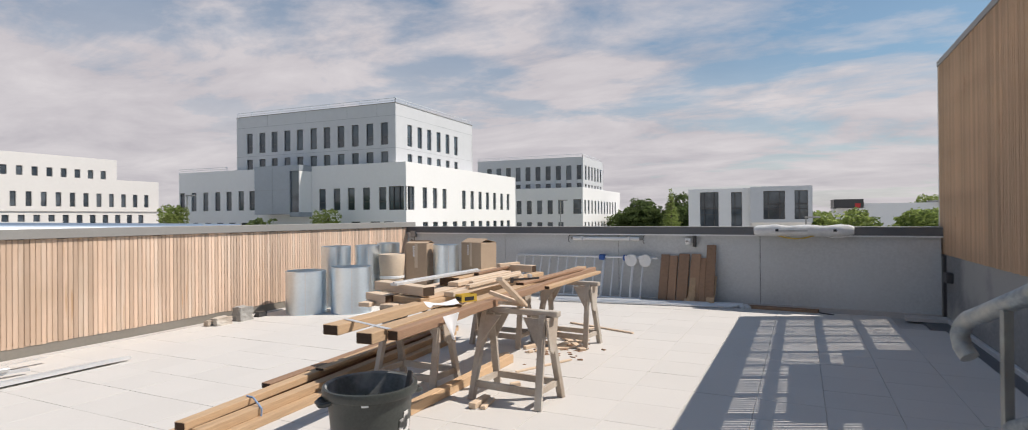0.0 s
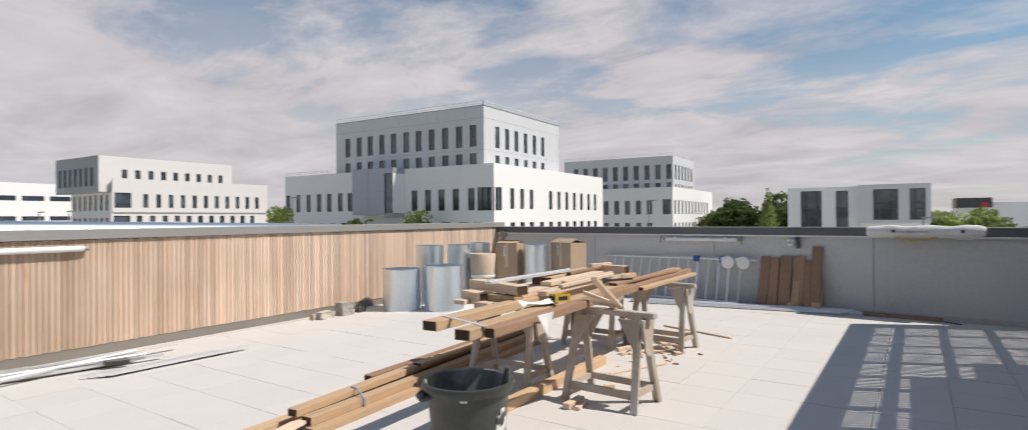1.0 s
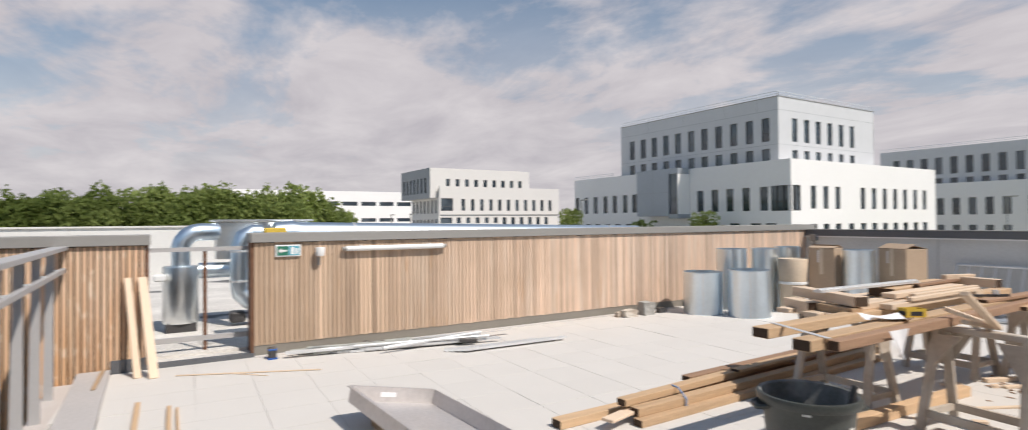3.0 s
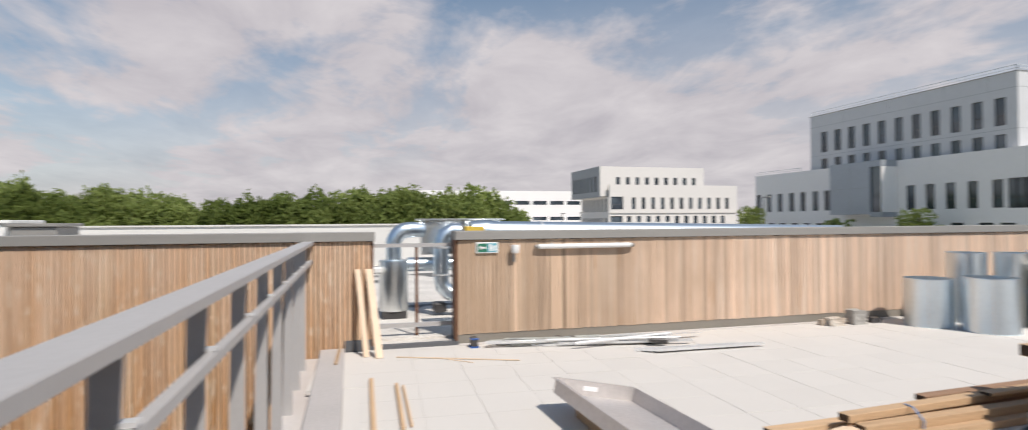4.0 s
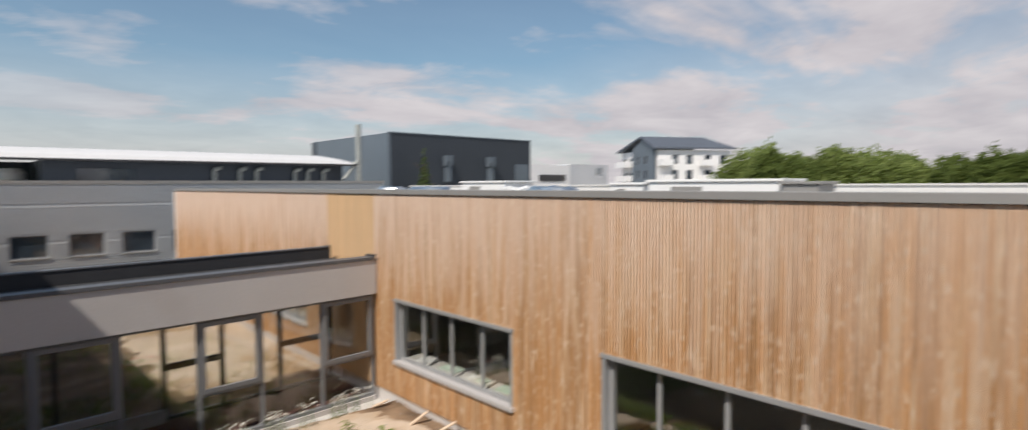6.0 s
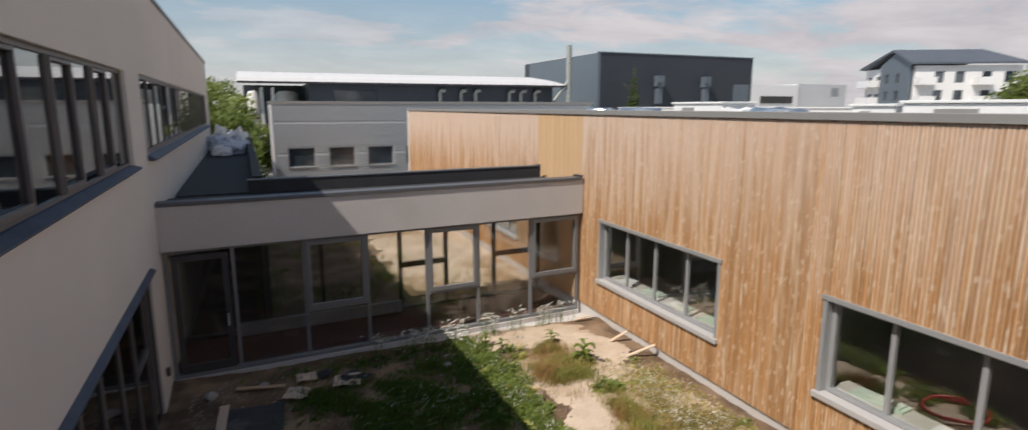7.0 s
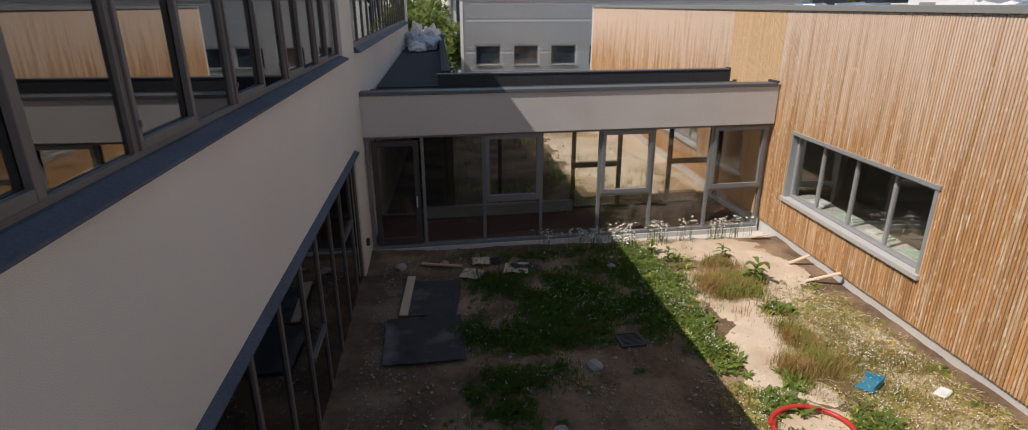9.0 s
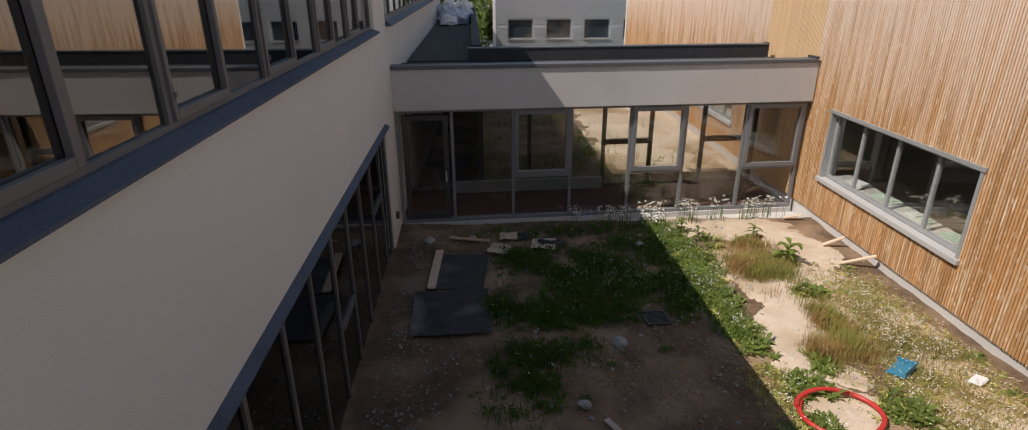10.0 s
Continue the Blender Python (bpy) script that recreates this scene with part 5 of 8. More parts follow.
# street lamps
for x, y, h in ((-62.6, 47.5, 4.6), (-31.0, 92.0, 4.5), (-88, 30, 3.0), (-80, 30, 3.0), (4, 60, 1.5)):
    sl = thing("street_lamp", pose(x, y, GROUND), "slim grey street lamp with a flat head", "lamp", "street lamps")
    bm = bmesh.new()
    tube(bm, [(0, 0, 0), (0, 0, h - GROUND - 0.1)], 0.07, 8)
    part("pole", bm, CAP, sl, smooth=True)
    part("lamp_head", boxes((-0.1, 1.2, -0.15, 0.15, h - GROUND - 0.15, h - GROUND), bevel=0.03), CAP, sl)

# ---- trees and far woods ----


def leaf_cloud(rng, blobs, per, size, flat=0.8):
    """Many small leaf faces spread through lumpy crowns. blobs: (x, y, z, rx, ry, rz)."""
    vs, fs = [], []
    for bx, by, bz, rx, ry, rz in blobs:
        n = int(per * (rx * ry * rz) ** (2 / 3))
        d = rng.normal(size=(n, 3))
        d /= np.linalg.norm(d, axis=1)[:, None]
        r = rng.uniform(0.55, 1.0, n) ** 0.5
        lump = 1 + 0.22 * np.sin(d[:, 0] * 5 + bx) * np.cos(d[:, 1] * 6 + by) + 0.12 * np.sin(d[:, 2] * 11 + bx * 3)
        p = d * (r * lump)[:, None] * np.array([rx, ry, rz]) + np.array([bx, by, bz])
        s = rng.uniform(0.5, 1.2, n) * size
        t1 = rng.normal(size=(n, 3))
        t1 /= np.linalg.norm(t1, axis=1)[:, None]
        t2 = np.cross(t1, rng.normal(size=(n, 3)))
        t2 /= np.linalg.norm(t2, axis=1)[:, None] + 1e-9
        a, b = t1 * s[:, None], t2 * (s * 0.7)[:, None]
        q = np.stack([p - a, p - b * 0.8, p + a, p + b], 1)
        i0 = len(vs)
        vs.extend(q.reshape(-1, 3).tolist())
        fs.extend([(i0 + 4 * k, i0 + 4 * k + 1, i0 + 4 * k + 2, i0 + 4 * k + 3) for k in range(n)])
    me = bpy.data.meshes.new("leaves")
    me.from_pydata(vs, [], fs)
    return me


def woods(name, label, line, rng, mat, per=300, size=0.24):
    """A far belt of trees: line of (x, y, top height, width)."""
    blobs = []
    for x, y, top, w in line:
        for k in range(4):
            h = top - GROUND
            blobs.append((x + rng.uniform(-w, w) * 0.5, y + rng.uniform(-w, w) * 0.5, GROUND + h * rng.uniform(0.35, 0.72), w * rng.uniform(0.4, 0.62), w * rng.uniform(0.4, 0.62), h * rng.uniform(0.24, 0.32)))
        blobs.append((x, y, GROUND + h * 0.3, w * 0.62, w * 0.62, h * 0.32))
    me = leaf_cloud(rng, blobs, per, size)
    me.materials.append(mat)
    ob = new(name, me)
    tagged(ob, label, "trees", kind="stuff")
    return ob


rng = np.random.default_rng(5)
# belt to the west, seen over the roof
BELT = ((-38.8, 6.2), (-36.3, 6.7), (-33.0, 5.8), (-29.5, 5.6), (-26.5, 6.0), (-23.5, 4.8), (-18.5, 4.7), (-14.0, 4.4), (-7.2, 4.7), (-5.5, 5.3), (-1.5, 5.2), (2.5, 6.3), (5.8, 5.7), (10.0, 6.5), (13.5, 6.2), (16.0, 4.9))
line = []
for k in range(23):
    y = -38.8 + 2.45 * k
    top = float(np.interp(y, [q[0] for q in BELT], [q[1] for q in BELT]))
    line.append((-70 + rng.uniform(-1.5, 1.5), y + rng.uniform(-0.5, 0.5), top + rng.uniform(-0.2, 0.7), 4.0 + rng.uniform(-0.6, 0.8)))
    line.append((-74 + rng.uniform(-1, 1), y + 1.2, top * 0.86 + rng.uniform(-0.3, 0.3), 4.6))
woods("far_woods", "dense green belt of deciduous trees beyond the roof", line, rng, LEAF)
line = [(-135 + 7 * k, 112 + 3 * (k % 2), 4.4 + 1.0 * (k % 3), 6) for k in range(3)]
line += [(-75, 75, 2.2, 4), (-72, 62, 3.0, 3.5), (-50.5, 46, 1.6, 3.0)]
line += [(-24, 118, 4.2, 6), (-19.5, 116, 4.6, 6), (-15, 117, 6.2, 6), (-11, 119, 5.6, 6)]
woods("far_trees", "green trees between the office blocks", line, rng, LEAFDARK, 200, 0.3)
line = [(9 + 5 * k, 96, 2.2 + 0.5 * (k % 3), 5) for k in range(6)] + [(24, 108, 3.8, 5), (40, 170, 6.2, 8), (50, 172, 6.0, 8), (58, 172, 6.5, 8)]
woods("hedge_belt", "green hedges and bushes before low buildings", line, rng, LEAF, 150, 0.32)
line = [(3.5, -60, 3.9, 3.2), (1.8, -54, 2.4, 3.0), (4.6, -51, 2.0, 3.0), (6, -66, 4.6, 4), (2.4, -50, 0.6, 2.0)]
woods("south_trees", "garden trees behind the side roof", line, rng, LEAF, 300, 0.2)


def tree(label, x, y, top, w, seed, mat=LEAF, cone=False):
    t = thing("tree", pose(x, y, GROUND), label, "tree")
    r = np.random.default_rng(seed)
    h = top - GROUND
    bm = bmesh.new()
    tube(bm, [(0, 0, 0), (0.05, 0.02, h * 0.4), (0.0, 0.0, h * 0.85)], 0.12, 8)
    for k in range(6):
        a = k * 1.1
        z = h * (0.35 + 0.08 * k)
        tube(bm, [(0, 0, z), (w * 0.35 * math.cos(a), w * 0.35 * math.sin(a), z + h * 0.12)], 0.04, 6)
    part("trunk", bm, BARK, t, smooth=True)
    if cone:
        blobs = [(0, 0, h * f, w * 0.5 * (1.05 - f), w * 0.5 * (1.05 - f), h * 0.12) for f in (0.2, 0.32, 0.45, 0.58, 0.7, 0.82, 0.93)]
    else:
        blobs = [(r.uniform(-0.3, 0.3) * w, r.uniform(-0.3, 0.3) * w, h * r.uniform(0.5, 0.9), w * 0.3, w * 0.3, h * 0.14) for _ in range(9)]
    me = leaf_cloud(r, blobs, 420, 0.15)
    me.materials.append(mat)
    c = new("crown", me)
    c.parent = t


tree("small conical evergreen beside the dark hall", -36.0, -57.0, 5.3, 3.2, 3, LEAFDARK, True)
tree("tall conical tree between the far buildings", -13.6, 96.0, 5.7, 5.0, 12, LEAF, True)
tree("young leafy tree before the office block", -42.4, 48.5, 2.7, 3.2, 8)
tree("leafy tree between the office blocks", -63.8, 45.9, 3.2, 3.4, 9)

# ---- courtyard growth ----


def blades(rng, spots, height, width, mat, name, label, lean=0.5, per=1, drop=0.0):
    """Upright bent blades at the spots, as one thing of stuff."""
    vs, fs = [], []
    for x, y in spots:
        for _ in range(per):
            px, py = x + rng.normal() * 0.05, y + rng.normal() * 0.05
            a = rng.uniform(0, 6.283)
            h = height * rng.uniform(0.4, 1.15)
            l = lean * h * rng.uniform(0.2, 1.0)
            dx, dy = math.cos(a), math.sin(a)
            w = width * rng.uniform(0.6, 1.2)
            z = 0.0
            i = len(vs)
            vs += [(px - dy * w, py + dx * w, z - 0.05), (px + dy * w, py - dx * w, z - 0.05), (px + dx * l * 0.4 + dy * w * 0.8, py + dy * l * 0.4 - dx * w * 0.8, z + h * 0.6), (px + dx * l * 0.4 - dy * w * 0.8, py + dy * l * 0.4 + dx * w * 0.8, z + h * 0.6), (px + dx * l, py + dy * l, z + h)]
            fs += [(i, i + 1, i + 2, i + 3), (i + 3, i + 2, i + 4)]
    me = bpy.data.meshes.new(name)
    me.from_pydata(vs, [], fs)
    me.materials.append(mat)
    return place(tagged(new(name, me), label, "plants", kind="stuff"), pose(0, 0, GROUND + 0.02 + drop))


def scatter(rng, n, regions):
    """Points in soft oval regions (x, y, rx, ry, turn, weight), gathered by noise."""
    out = []
    ws = np.array([r[5] for r in regions], float)
    ws /= ws.sum()
    while len(out) < n:
        x0, y0, rx, ry, t, _ = regions[rng.choice(len(regions), p=ws)]
        u, v = rng.normal() * 0.5, rng.normal() * 0.5
        c, s = math.cos(radians(t)), math.sin(radians(t))
        x, y = x0 + c * u * rx - s * v * ry, y0 + s * u * rx + c * v * ry
        if not (-7.3 < x < 1.9 and -15.7 - (1.9 - x) * 0.07 < y < -3.2):
            continue
        if noise.noise(Vector((x * 1.3, y * 1.3, 3.0))) + rng.uniform(-0.25, 0.55) > 0:
            out.append((x, y))
    return out


def clumps(rng, spots, w, h, size, per, mat, name, label):
    """Low leafy clumps: many small leaf faces heaped over the spots."""
    blobs = []
    for x, y in spots:
        k = rng.uniform(0.5, 1.4)
        blobs.append((x, y, h * k * 0.5, w * k, w * k, h * k))
    me = leaf_cloud(rng, blobs, per, size)
    me.materials.append(mat)
    return place(tagged(new(name, me), label, "plants", kind="stuff"), pose(0, 0, GROUND))


def ground_z(x, y):
    q = Vector((x, y, 0))
    return noise.noise(q * 0.7) * 0.05 + noise.noise(q * 2.7) * 0.025 + noise.noise(q * 7.0) * 0.012


def sand_patch(x, y, rx, ry, turn, seed, label, mat=SAND, lift=0.02):
    """A trodden patch of sand with a ragged rim that runs out under the soil."""
    bm = bmesh.new()
    n, m = 56, 9
    c, s_ = math.cos(radians(turn)), math.sin(radians(turn))
    rings = []
    for i in range(1, m + 1):
        f, ring = i / m, []
        for k in range(n):
            a = 2 * math.pi * k / n
            e = 1 + 0.22 * noise.noise(Vector((math.cos(a) * 1.6, math.sin(a) * 1.6, seed))) + 0.10 * noise.noise(Vector((math.cos(a) * 6, math.sin(a) * 6, seed + 3)))
            u, v = math.cos(a) * f * e * rx, math.sin(a) * f * e * ry
            px, py = x + c * u - s_ * v, y + s_ * u + c * v
            ring.append(bm.verts.new((px, py, ground_z(px, py) + lift * (1 - 2.6 * f ** 5) + 0.006 * noise.noise(Vector((px * 9, py * 9, 2))))))
        rings.append(ring)
    mid = bm.verts.new((x, y, ground_z(x, y) + lift))
    for k in range(n):
        bm.faces.new((mid, rings[0][k], rings[0][(k + 1) % n]))
    for a_, b_ in zip(rings, rings[1:]):
        for k in range(n):
            bm.faces.new((a_[k], b_[k], b_[(k + 1) % n], a_[(k + 1) % n]))
    tagged(part("sand_patch", bm, mat, m=pose(0, 0, GROUND), smooth=True), label, "sand", kind="structure")


# Wide patches by the larch wall also put sunlit paleness into the soil.
for k, (x, y, rx, ry, turn) in enumerate(((-4.9, -15.5, 2.35, 0.75, 3), (-6.45, -14.35, 0.85, 1.3, 8), (-4.72, -11.2, 0.78, 1.12, -24), (-4.45, -9.2, 0.75, 0.55, 20), (-4.45, -8.0, 0.8, 0.7, 0), (-6.3, -13.0, 0.5, 0.6, 0), (-4.95, -9.9, 0.3, 0.4, 0), (-6.35, -11.2, 0.95, 1.9, 4), (-6.3, -8.6, 1.0, 1.5, 0), (-5.6, -8.0, 0.9, 1.1, 0), (-5.1, -12.6, 1.0, 0.95, 0), (-4.55, -13.6, 0.55, 0.9, -8), (-5.9, -13.2, 0.8, 0.8, 0), (-4.3, -10.0, 0.55, 0.8, -15))):
    sand_patch(x, y, rx, ry, turn, 3 + k, "trodden patch of pale pinkish sand")

g = np.random.default_rng(21)
# x, y, half width in x and y, turn, weight
GREENS = [(-3.9, -13.9, 0.35, 1.0, -8, 5), (-3.75, -12.3, 0.3, 0.9, 0, 5), (-3.78, -11.2, 0.25, 0.6, 0, 2.5), (-3.6, -15.2, 0.4, 0.5, 0, 2.2), (-4.3, -14.6, 0.4, 0.5, 0, 1.6), (-4.07, -9.7, 0.3, 0.3, 0, 0.9), (-5.21, -9.1, 0.3, 0.3, 0, 1.1), (-5.55, -12.4, 0.25, 0.3, 0, 0.8), (-4.7, -10.2, 0.25, 0.35, 0, 0.7), (-5.75, -13.7, 0.2, 0.3, 0, 0.6), (-3.95, -8.8, 0.3, 0.3, 0, 0.7)]
SHADY = [(-1.3, -13.6, 1.3, 0.91, 0, 4), (-2.4, -13.5, 1.17, 1.04, 0, 5), (-2.9, -14.6, 0.65, 0.65, 0, 2), (-0.4, -11.9, 0.78, 0.78, 0, 1.6), (-1.0, -11.4, 0.91, 0.91, 0, 2.4), (-0.1, -9.7, 0.59, 0.59, 0, 1.2), (-0.3, -14.2, 0.65, 0.52, 0, 1.4), (-1.7, -12.4, 1.17, 0.91, 0, 2.4), (-0.3, -10.7, 0.59, 0.65, 0, 1.2), (-3.1, -12.6, 0.39, 1.04, 0, 1.6), (-1.6, -15.6, 2.47, 0.39, 4, 1.8), (0.35, -12.1, 0.26, 0.39, 0, 0.6)]
clumps(g, scatter(g, 150, GREENS), 0.10, 0.10, 0.024, 2200, BLADE, "leafy_weeds", "leafy green weeds along the sunny soil")
clumps(g, scatter(g, 620, SHADY), 0.12, 0.10, 0.022, 1900, GRASS, "shaded_weeds", "dense green weeds over the shaded soil")
blades(g, scatter(g, 800, GREENS), 0.22, 0.006, BLADE, "weeds", "tall green weeds growing over the courtyard soil", 0.7, 3)
blades(g, scatter(g, 4200, SHADY), 0.17, 0.004, GRASS, "shade_grass", "fine green grass over the shaded soil", 0.8, 3)
RUSSETS = [(-5.05, -13.3, 0.55, 0.8, 0, 5), (-5.3, -14.3, 0.4, 0.4, 0, 1.2), (-5.45, -11.4, 0.3, 0.5, 0, 1.8), (-5.35, -10.6, 0.3, 0.35, 0, 1.4), (-4.83, -10.45, 0.22, 0.28, 0, 1.3)]
blades(g, scatter(g, 4600, RUSSETS), 0.22, 0.0035, RUSSET, "russet_grass", "fine russet grass in soft tufts", 0.8, 4)
STRAWS = [(-6.5, -12.2, 0.75, 1.0, 0, 4), (-6.4, -10.6, 0.9, 1.2, 0, 6), (-6.5, -8.9, 0.8, 1.0, 0, 4), (-5.6, -9.2, 0.7, 0.8, 0, 2), (-6.0, -11.4, 0.5, 0.7, 0, 2), (-3.7, -9.6, 0.35, 0.6, 0, 1.2), (-5.6, -7.2, 1.2, 1.2, 0, 1.2)]
blades(g, scatter(g, 2300, STRAWS), 0.10, 0.0032, STRAW, "straw_weeds", "low straw-coloured weeds on dry soil", 1.3, 4)
blades(g, scatter(g, 1500, STRAWS), 0.08, 0.004, OLIVE, "olive_weeds", "low olive-green weeds on dry soil", 1.3, 4)
clumps(g, scatter(g, 450, STRAWS), 0.07, 0.04, 0.013, 1800, STRAW, "dry_weeds", "low dry weeds with small leaves")
clumps(g, scatter(g, 450, STRAWS), 0.06, 0.045, 0.014, 2200, OLIVE, "low_weeds", "low olive weeds with small leaves")


def weed_plant(x, y, size, leaves, seed, upright, label):
    """A broad-leaved weed: long bent leaves that spring from one root."""
    rnd = random.Random(seed)
    bm = bmesh.new()
    for k in range(leaves):
        a = 2.4 * k + rnd.uniform(-0.4, 0.4)
        L, w = size * rnd.uniform(0.6, 1.1), size * rnd.uniform(0.10, 0.17)
        lift = upright * rnd.uniform(0.7, 1.2)
        root = Vector((0, 0, size * upright * 0.9 * k / leaves)) if upright > 0.8 else Vector((0, 0, 0))
        if upright > 0.8:
            L *= 0.6
        d, sd = Vector((math.cos(a), math.sin(a), 0)), Vector((-math.sin(a), math.cos(a), 0))
        rows = []
        for q in range(5):
            f = q / 4
            c = root + d * (L * f) + Vector((0, 0, L * (lift * f - (0.55 + 0.4 * lift) * f * f)))
            hw = w * (0.25 + 1.9 * f * (1 - f) + 0.35 * f * (1 - f)) * (1 if q < 4 else 0.2)
            rows.append((bm.verts.new(c - sd * hw), bm.verts.new(c - Vector((0, 0, w * 0.25))), bm.verts.new(c + sd * hw)))
        for r0, r1 in zip(rows, rows[1:]):
            bm.faces.new((r0[0], r0[1], r1[1], r1[0]))
            bm.faces.new((r0[1], r0[2], r1[2], r1[1]))
    if upright > 0.8:
        tube(bm, [(0, 0, 0), (0.01, 0.01, size * 0.5), (0.0, 0.02, size)], 0.006, 6)
    tagged(part("weed_plant", bm, BLADE, m=pose(x, y, GROUND + ground_z(x, y) + 0.015), smooth=True), label, "plant", "broad-leaved weeds")


for k, (x, y, size, n, upright) in enumerate(((-5.76, -13.64, 0.55, 16, 1.0), (-5.53, -12.37, 0.32, 14, 0.7), (-4.07, -9.67, 0.36, 14, 0.6), (-5.21, -9.12, 0.42, 18, 0.6), (-5.86, -11.15, 0.28, 10, 0.6), (-7.15, -10.31, 0.26, 9, 0.7), (-7.05, -9.37, 0.28, 10, 0.5), (-5.6, -14.95, 0.34, 12, 0.9), (-4.63, -10.07, 0.3, 10, 0.6), (-3.84, -10.11, 0.25, 9, 0.6), (-6.3, -12.33, 0.22, 9, 0.6), (-4.05, -8.85, 0.26, 10, 0.6), (-4.04, -15.31, 0.4, 14, 1.0), (-4.28, -14.88, 0.36, 12, 1.0), (-3.75, -12.5, 0.34, 12, 0.8), (-3.7, -11.3, 0.3, 10, 0.7), (-5.7, -8.7, 0.24, 8, 0.5), (-3.55, -8.85, 0.25, 9, 0.6), (-6.9, -13.4, 0.22, 8, 0.6), (-3.9, -13.4, 0.34, 12, 0.8))):
    weed_plant(x, y, size, n, 60 + k, upright, "tall broad-leaved green weed on the soil" if upright > 0.8 else "low broad-leaved green weed on the soil")


def petals(rng, spots, size, z0, z1, mat, name, label):
    vs, fs = [], []
    for x, y in spots:
        z = rng.uniform(z0, z1)
        for _ in range(3):
            i = len(vs)
            cx, cy, cz = x + rng.normal() * 0.03, y + rng.normal() * 0.03, z + rng.normal() * 0.015
            t = rng.uniform(0, 6.28)
            for k in range(5):
                vs.append((cx + size * math.cos(t + k * 1.257), cy + size * math.sin(t + k * 1.257), cz + rng.normal() * size * 0.3))
            fs.append(tuple(range(i, i + 5)))
    me = bpy.data.meshes.new(name)
    me.from_pydata(vs, [], fs)
    me.materials.append(mat)
    return place(tagged(new(name, me), label, "flowers", kind="stuff"), pose(0, 0, GROUND))


UMB = [(-3.6, -15.75, 2.4, 0.3, 3, 3), (-2.4, -13.2, 1.6, 1.0, 0, 2.0), (-6.3, -11.0, 0.8, 2.0, 0, 2.2), (-4.0, -13.0, 0.4, 1.6, 0, 0.8)]
STEMS = [(x + g.normal() * 0.13, y + g.normal() * 0.07) for x, y in ((-2.3, -15.75), (-2.6, -15.8), (-2.9, -15.75), (-3.35, -15.95), (-3.6, -15.85), (-4.3, -16.0), (-4.45, -15.95), (-5.2, -16.05), (-5.95, -16.1), (-6.1, -16.15), (-1.6, -15.7), (-3.5, -15.4), (-2.75, -15.6), (-6.5, -16.2)) for _ in range(16)]
blades(g, STEMS, 0.55, 0.004, GRASS, "umbel_stems", "thin green stems by the glazed passage", 0.35, 2)
petals(g, STEMS, 0.02, 0.3, 0.58, FLOWER, "white_umbels", "white umbel flowers by the glazed passage")
petals(g, scatter(g, 420, UMB), 0.007, 0.1, 0.28, FLOWER, "daisies", "small white daisies among the weeds")
petals(g, scatter(g, 45, UMB[2:]), 0.012, 0.1, 0.25, FLOWERY, "yellow_flowers", "small yellow flowers among dry grass")


def rosettes(rng, spots, size, mat, name, label, leaves=8, lift=0.55):
    """Small broad-leaved weeds: each a ring of narrow leaves of two faces that rise and bend over."""
    vs, fs = [], []
    for x, y in spots:
        z0, k0 = ground_z(x, y) + 0.006, size * rng.uniform(0.5, 1.3)
        for k in range(leaves):
            a = 6.283 * (k + rng.uniform(-0.3, 0.3)) / leaves
            L, up = k0 * rng.uniform(0.6, 1.2), lift * rng.uniform(0.3, 1.5)
            w = L * rng.uniform(0.12, 0.22)
            c, d, i = math.cos(a), math.sin(a), len(vs)
            tip = L * (up - 0.35)
            vs += [(x, y, z0), (x + c * L * 0.5 - d * w, y + d * L * 0.5 + c * w, z0 + L * up * 0.6), (x + c * L * 0.5 + d * w, y + d * L * 0.5 - c * w, z0 + L * up * 0.6), (x + c * L, y + d * L, z0 + max(0.004, tip))]
            fs += [(i, i + 2, i + 1), (i + 1, i + 2, i + 3)]
    me = bpy.data.meshes.new(name)
    me.from_pydata(vs, [], fs)
    me.materials.append(mat)
    return place(tagged(new(name, me), label, "plants", kind="stuff"), pose(0, 0, GROUND))


def litter(rng, spots, lo, hi, mat, name, label):
    """Dry stalks that lie crosswise on the soil: thin three-sided sticks."""
    vs, fs = [], []
    for x, y in spots:
        a, L, w = rng.uniform(0, 6.283), rng.uniform(lo, hi), rng.uniform(0.0015, 0.004)
        c, d = math.cos(a), math.sin(a)
        z0, z1 = ground_z(x, y) + 0.008, ground_z(x + c * L, y + d * L) + rng.uniform(0.008, 0.03)
        i = len(vs)
        for px, py, pz in ((x, y, z0), (x + c * L, y + d * L, z1)):
            vs += [(px - d * w, py + c * w, pz), (px + d * w, py - c * w, pz), (px, py, pz + w * 1.6)]
        fs += [(i, i + 1, i + 4, i + 3), (i + 1, i + 2, i + 5, i + 4), (i + 2, i, i + 3, i + 5)]
    me = bpy.data.meshes.new(name)
    me.from_pydata(vs, [], fs)
    me.materials.append(mat)
    return place(tagged(new(name, me), label, "plants", kind="stuff"), pose(0, 0, GROUND))


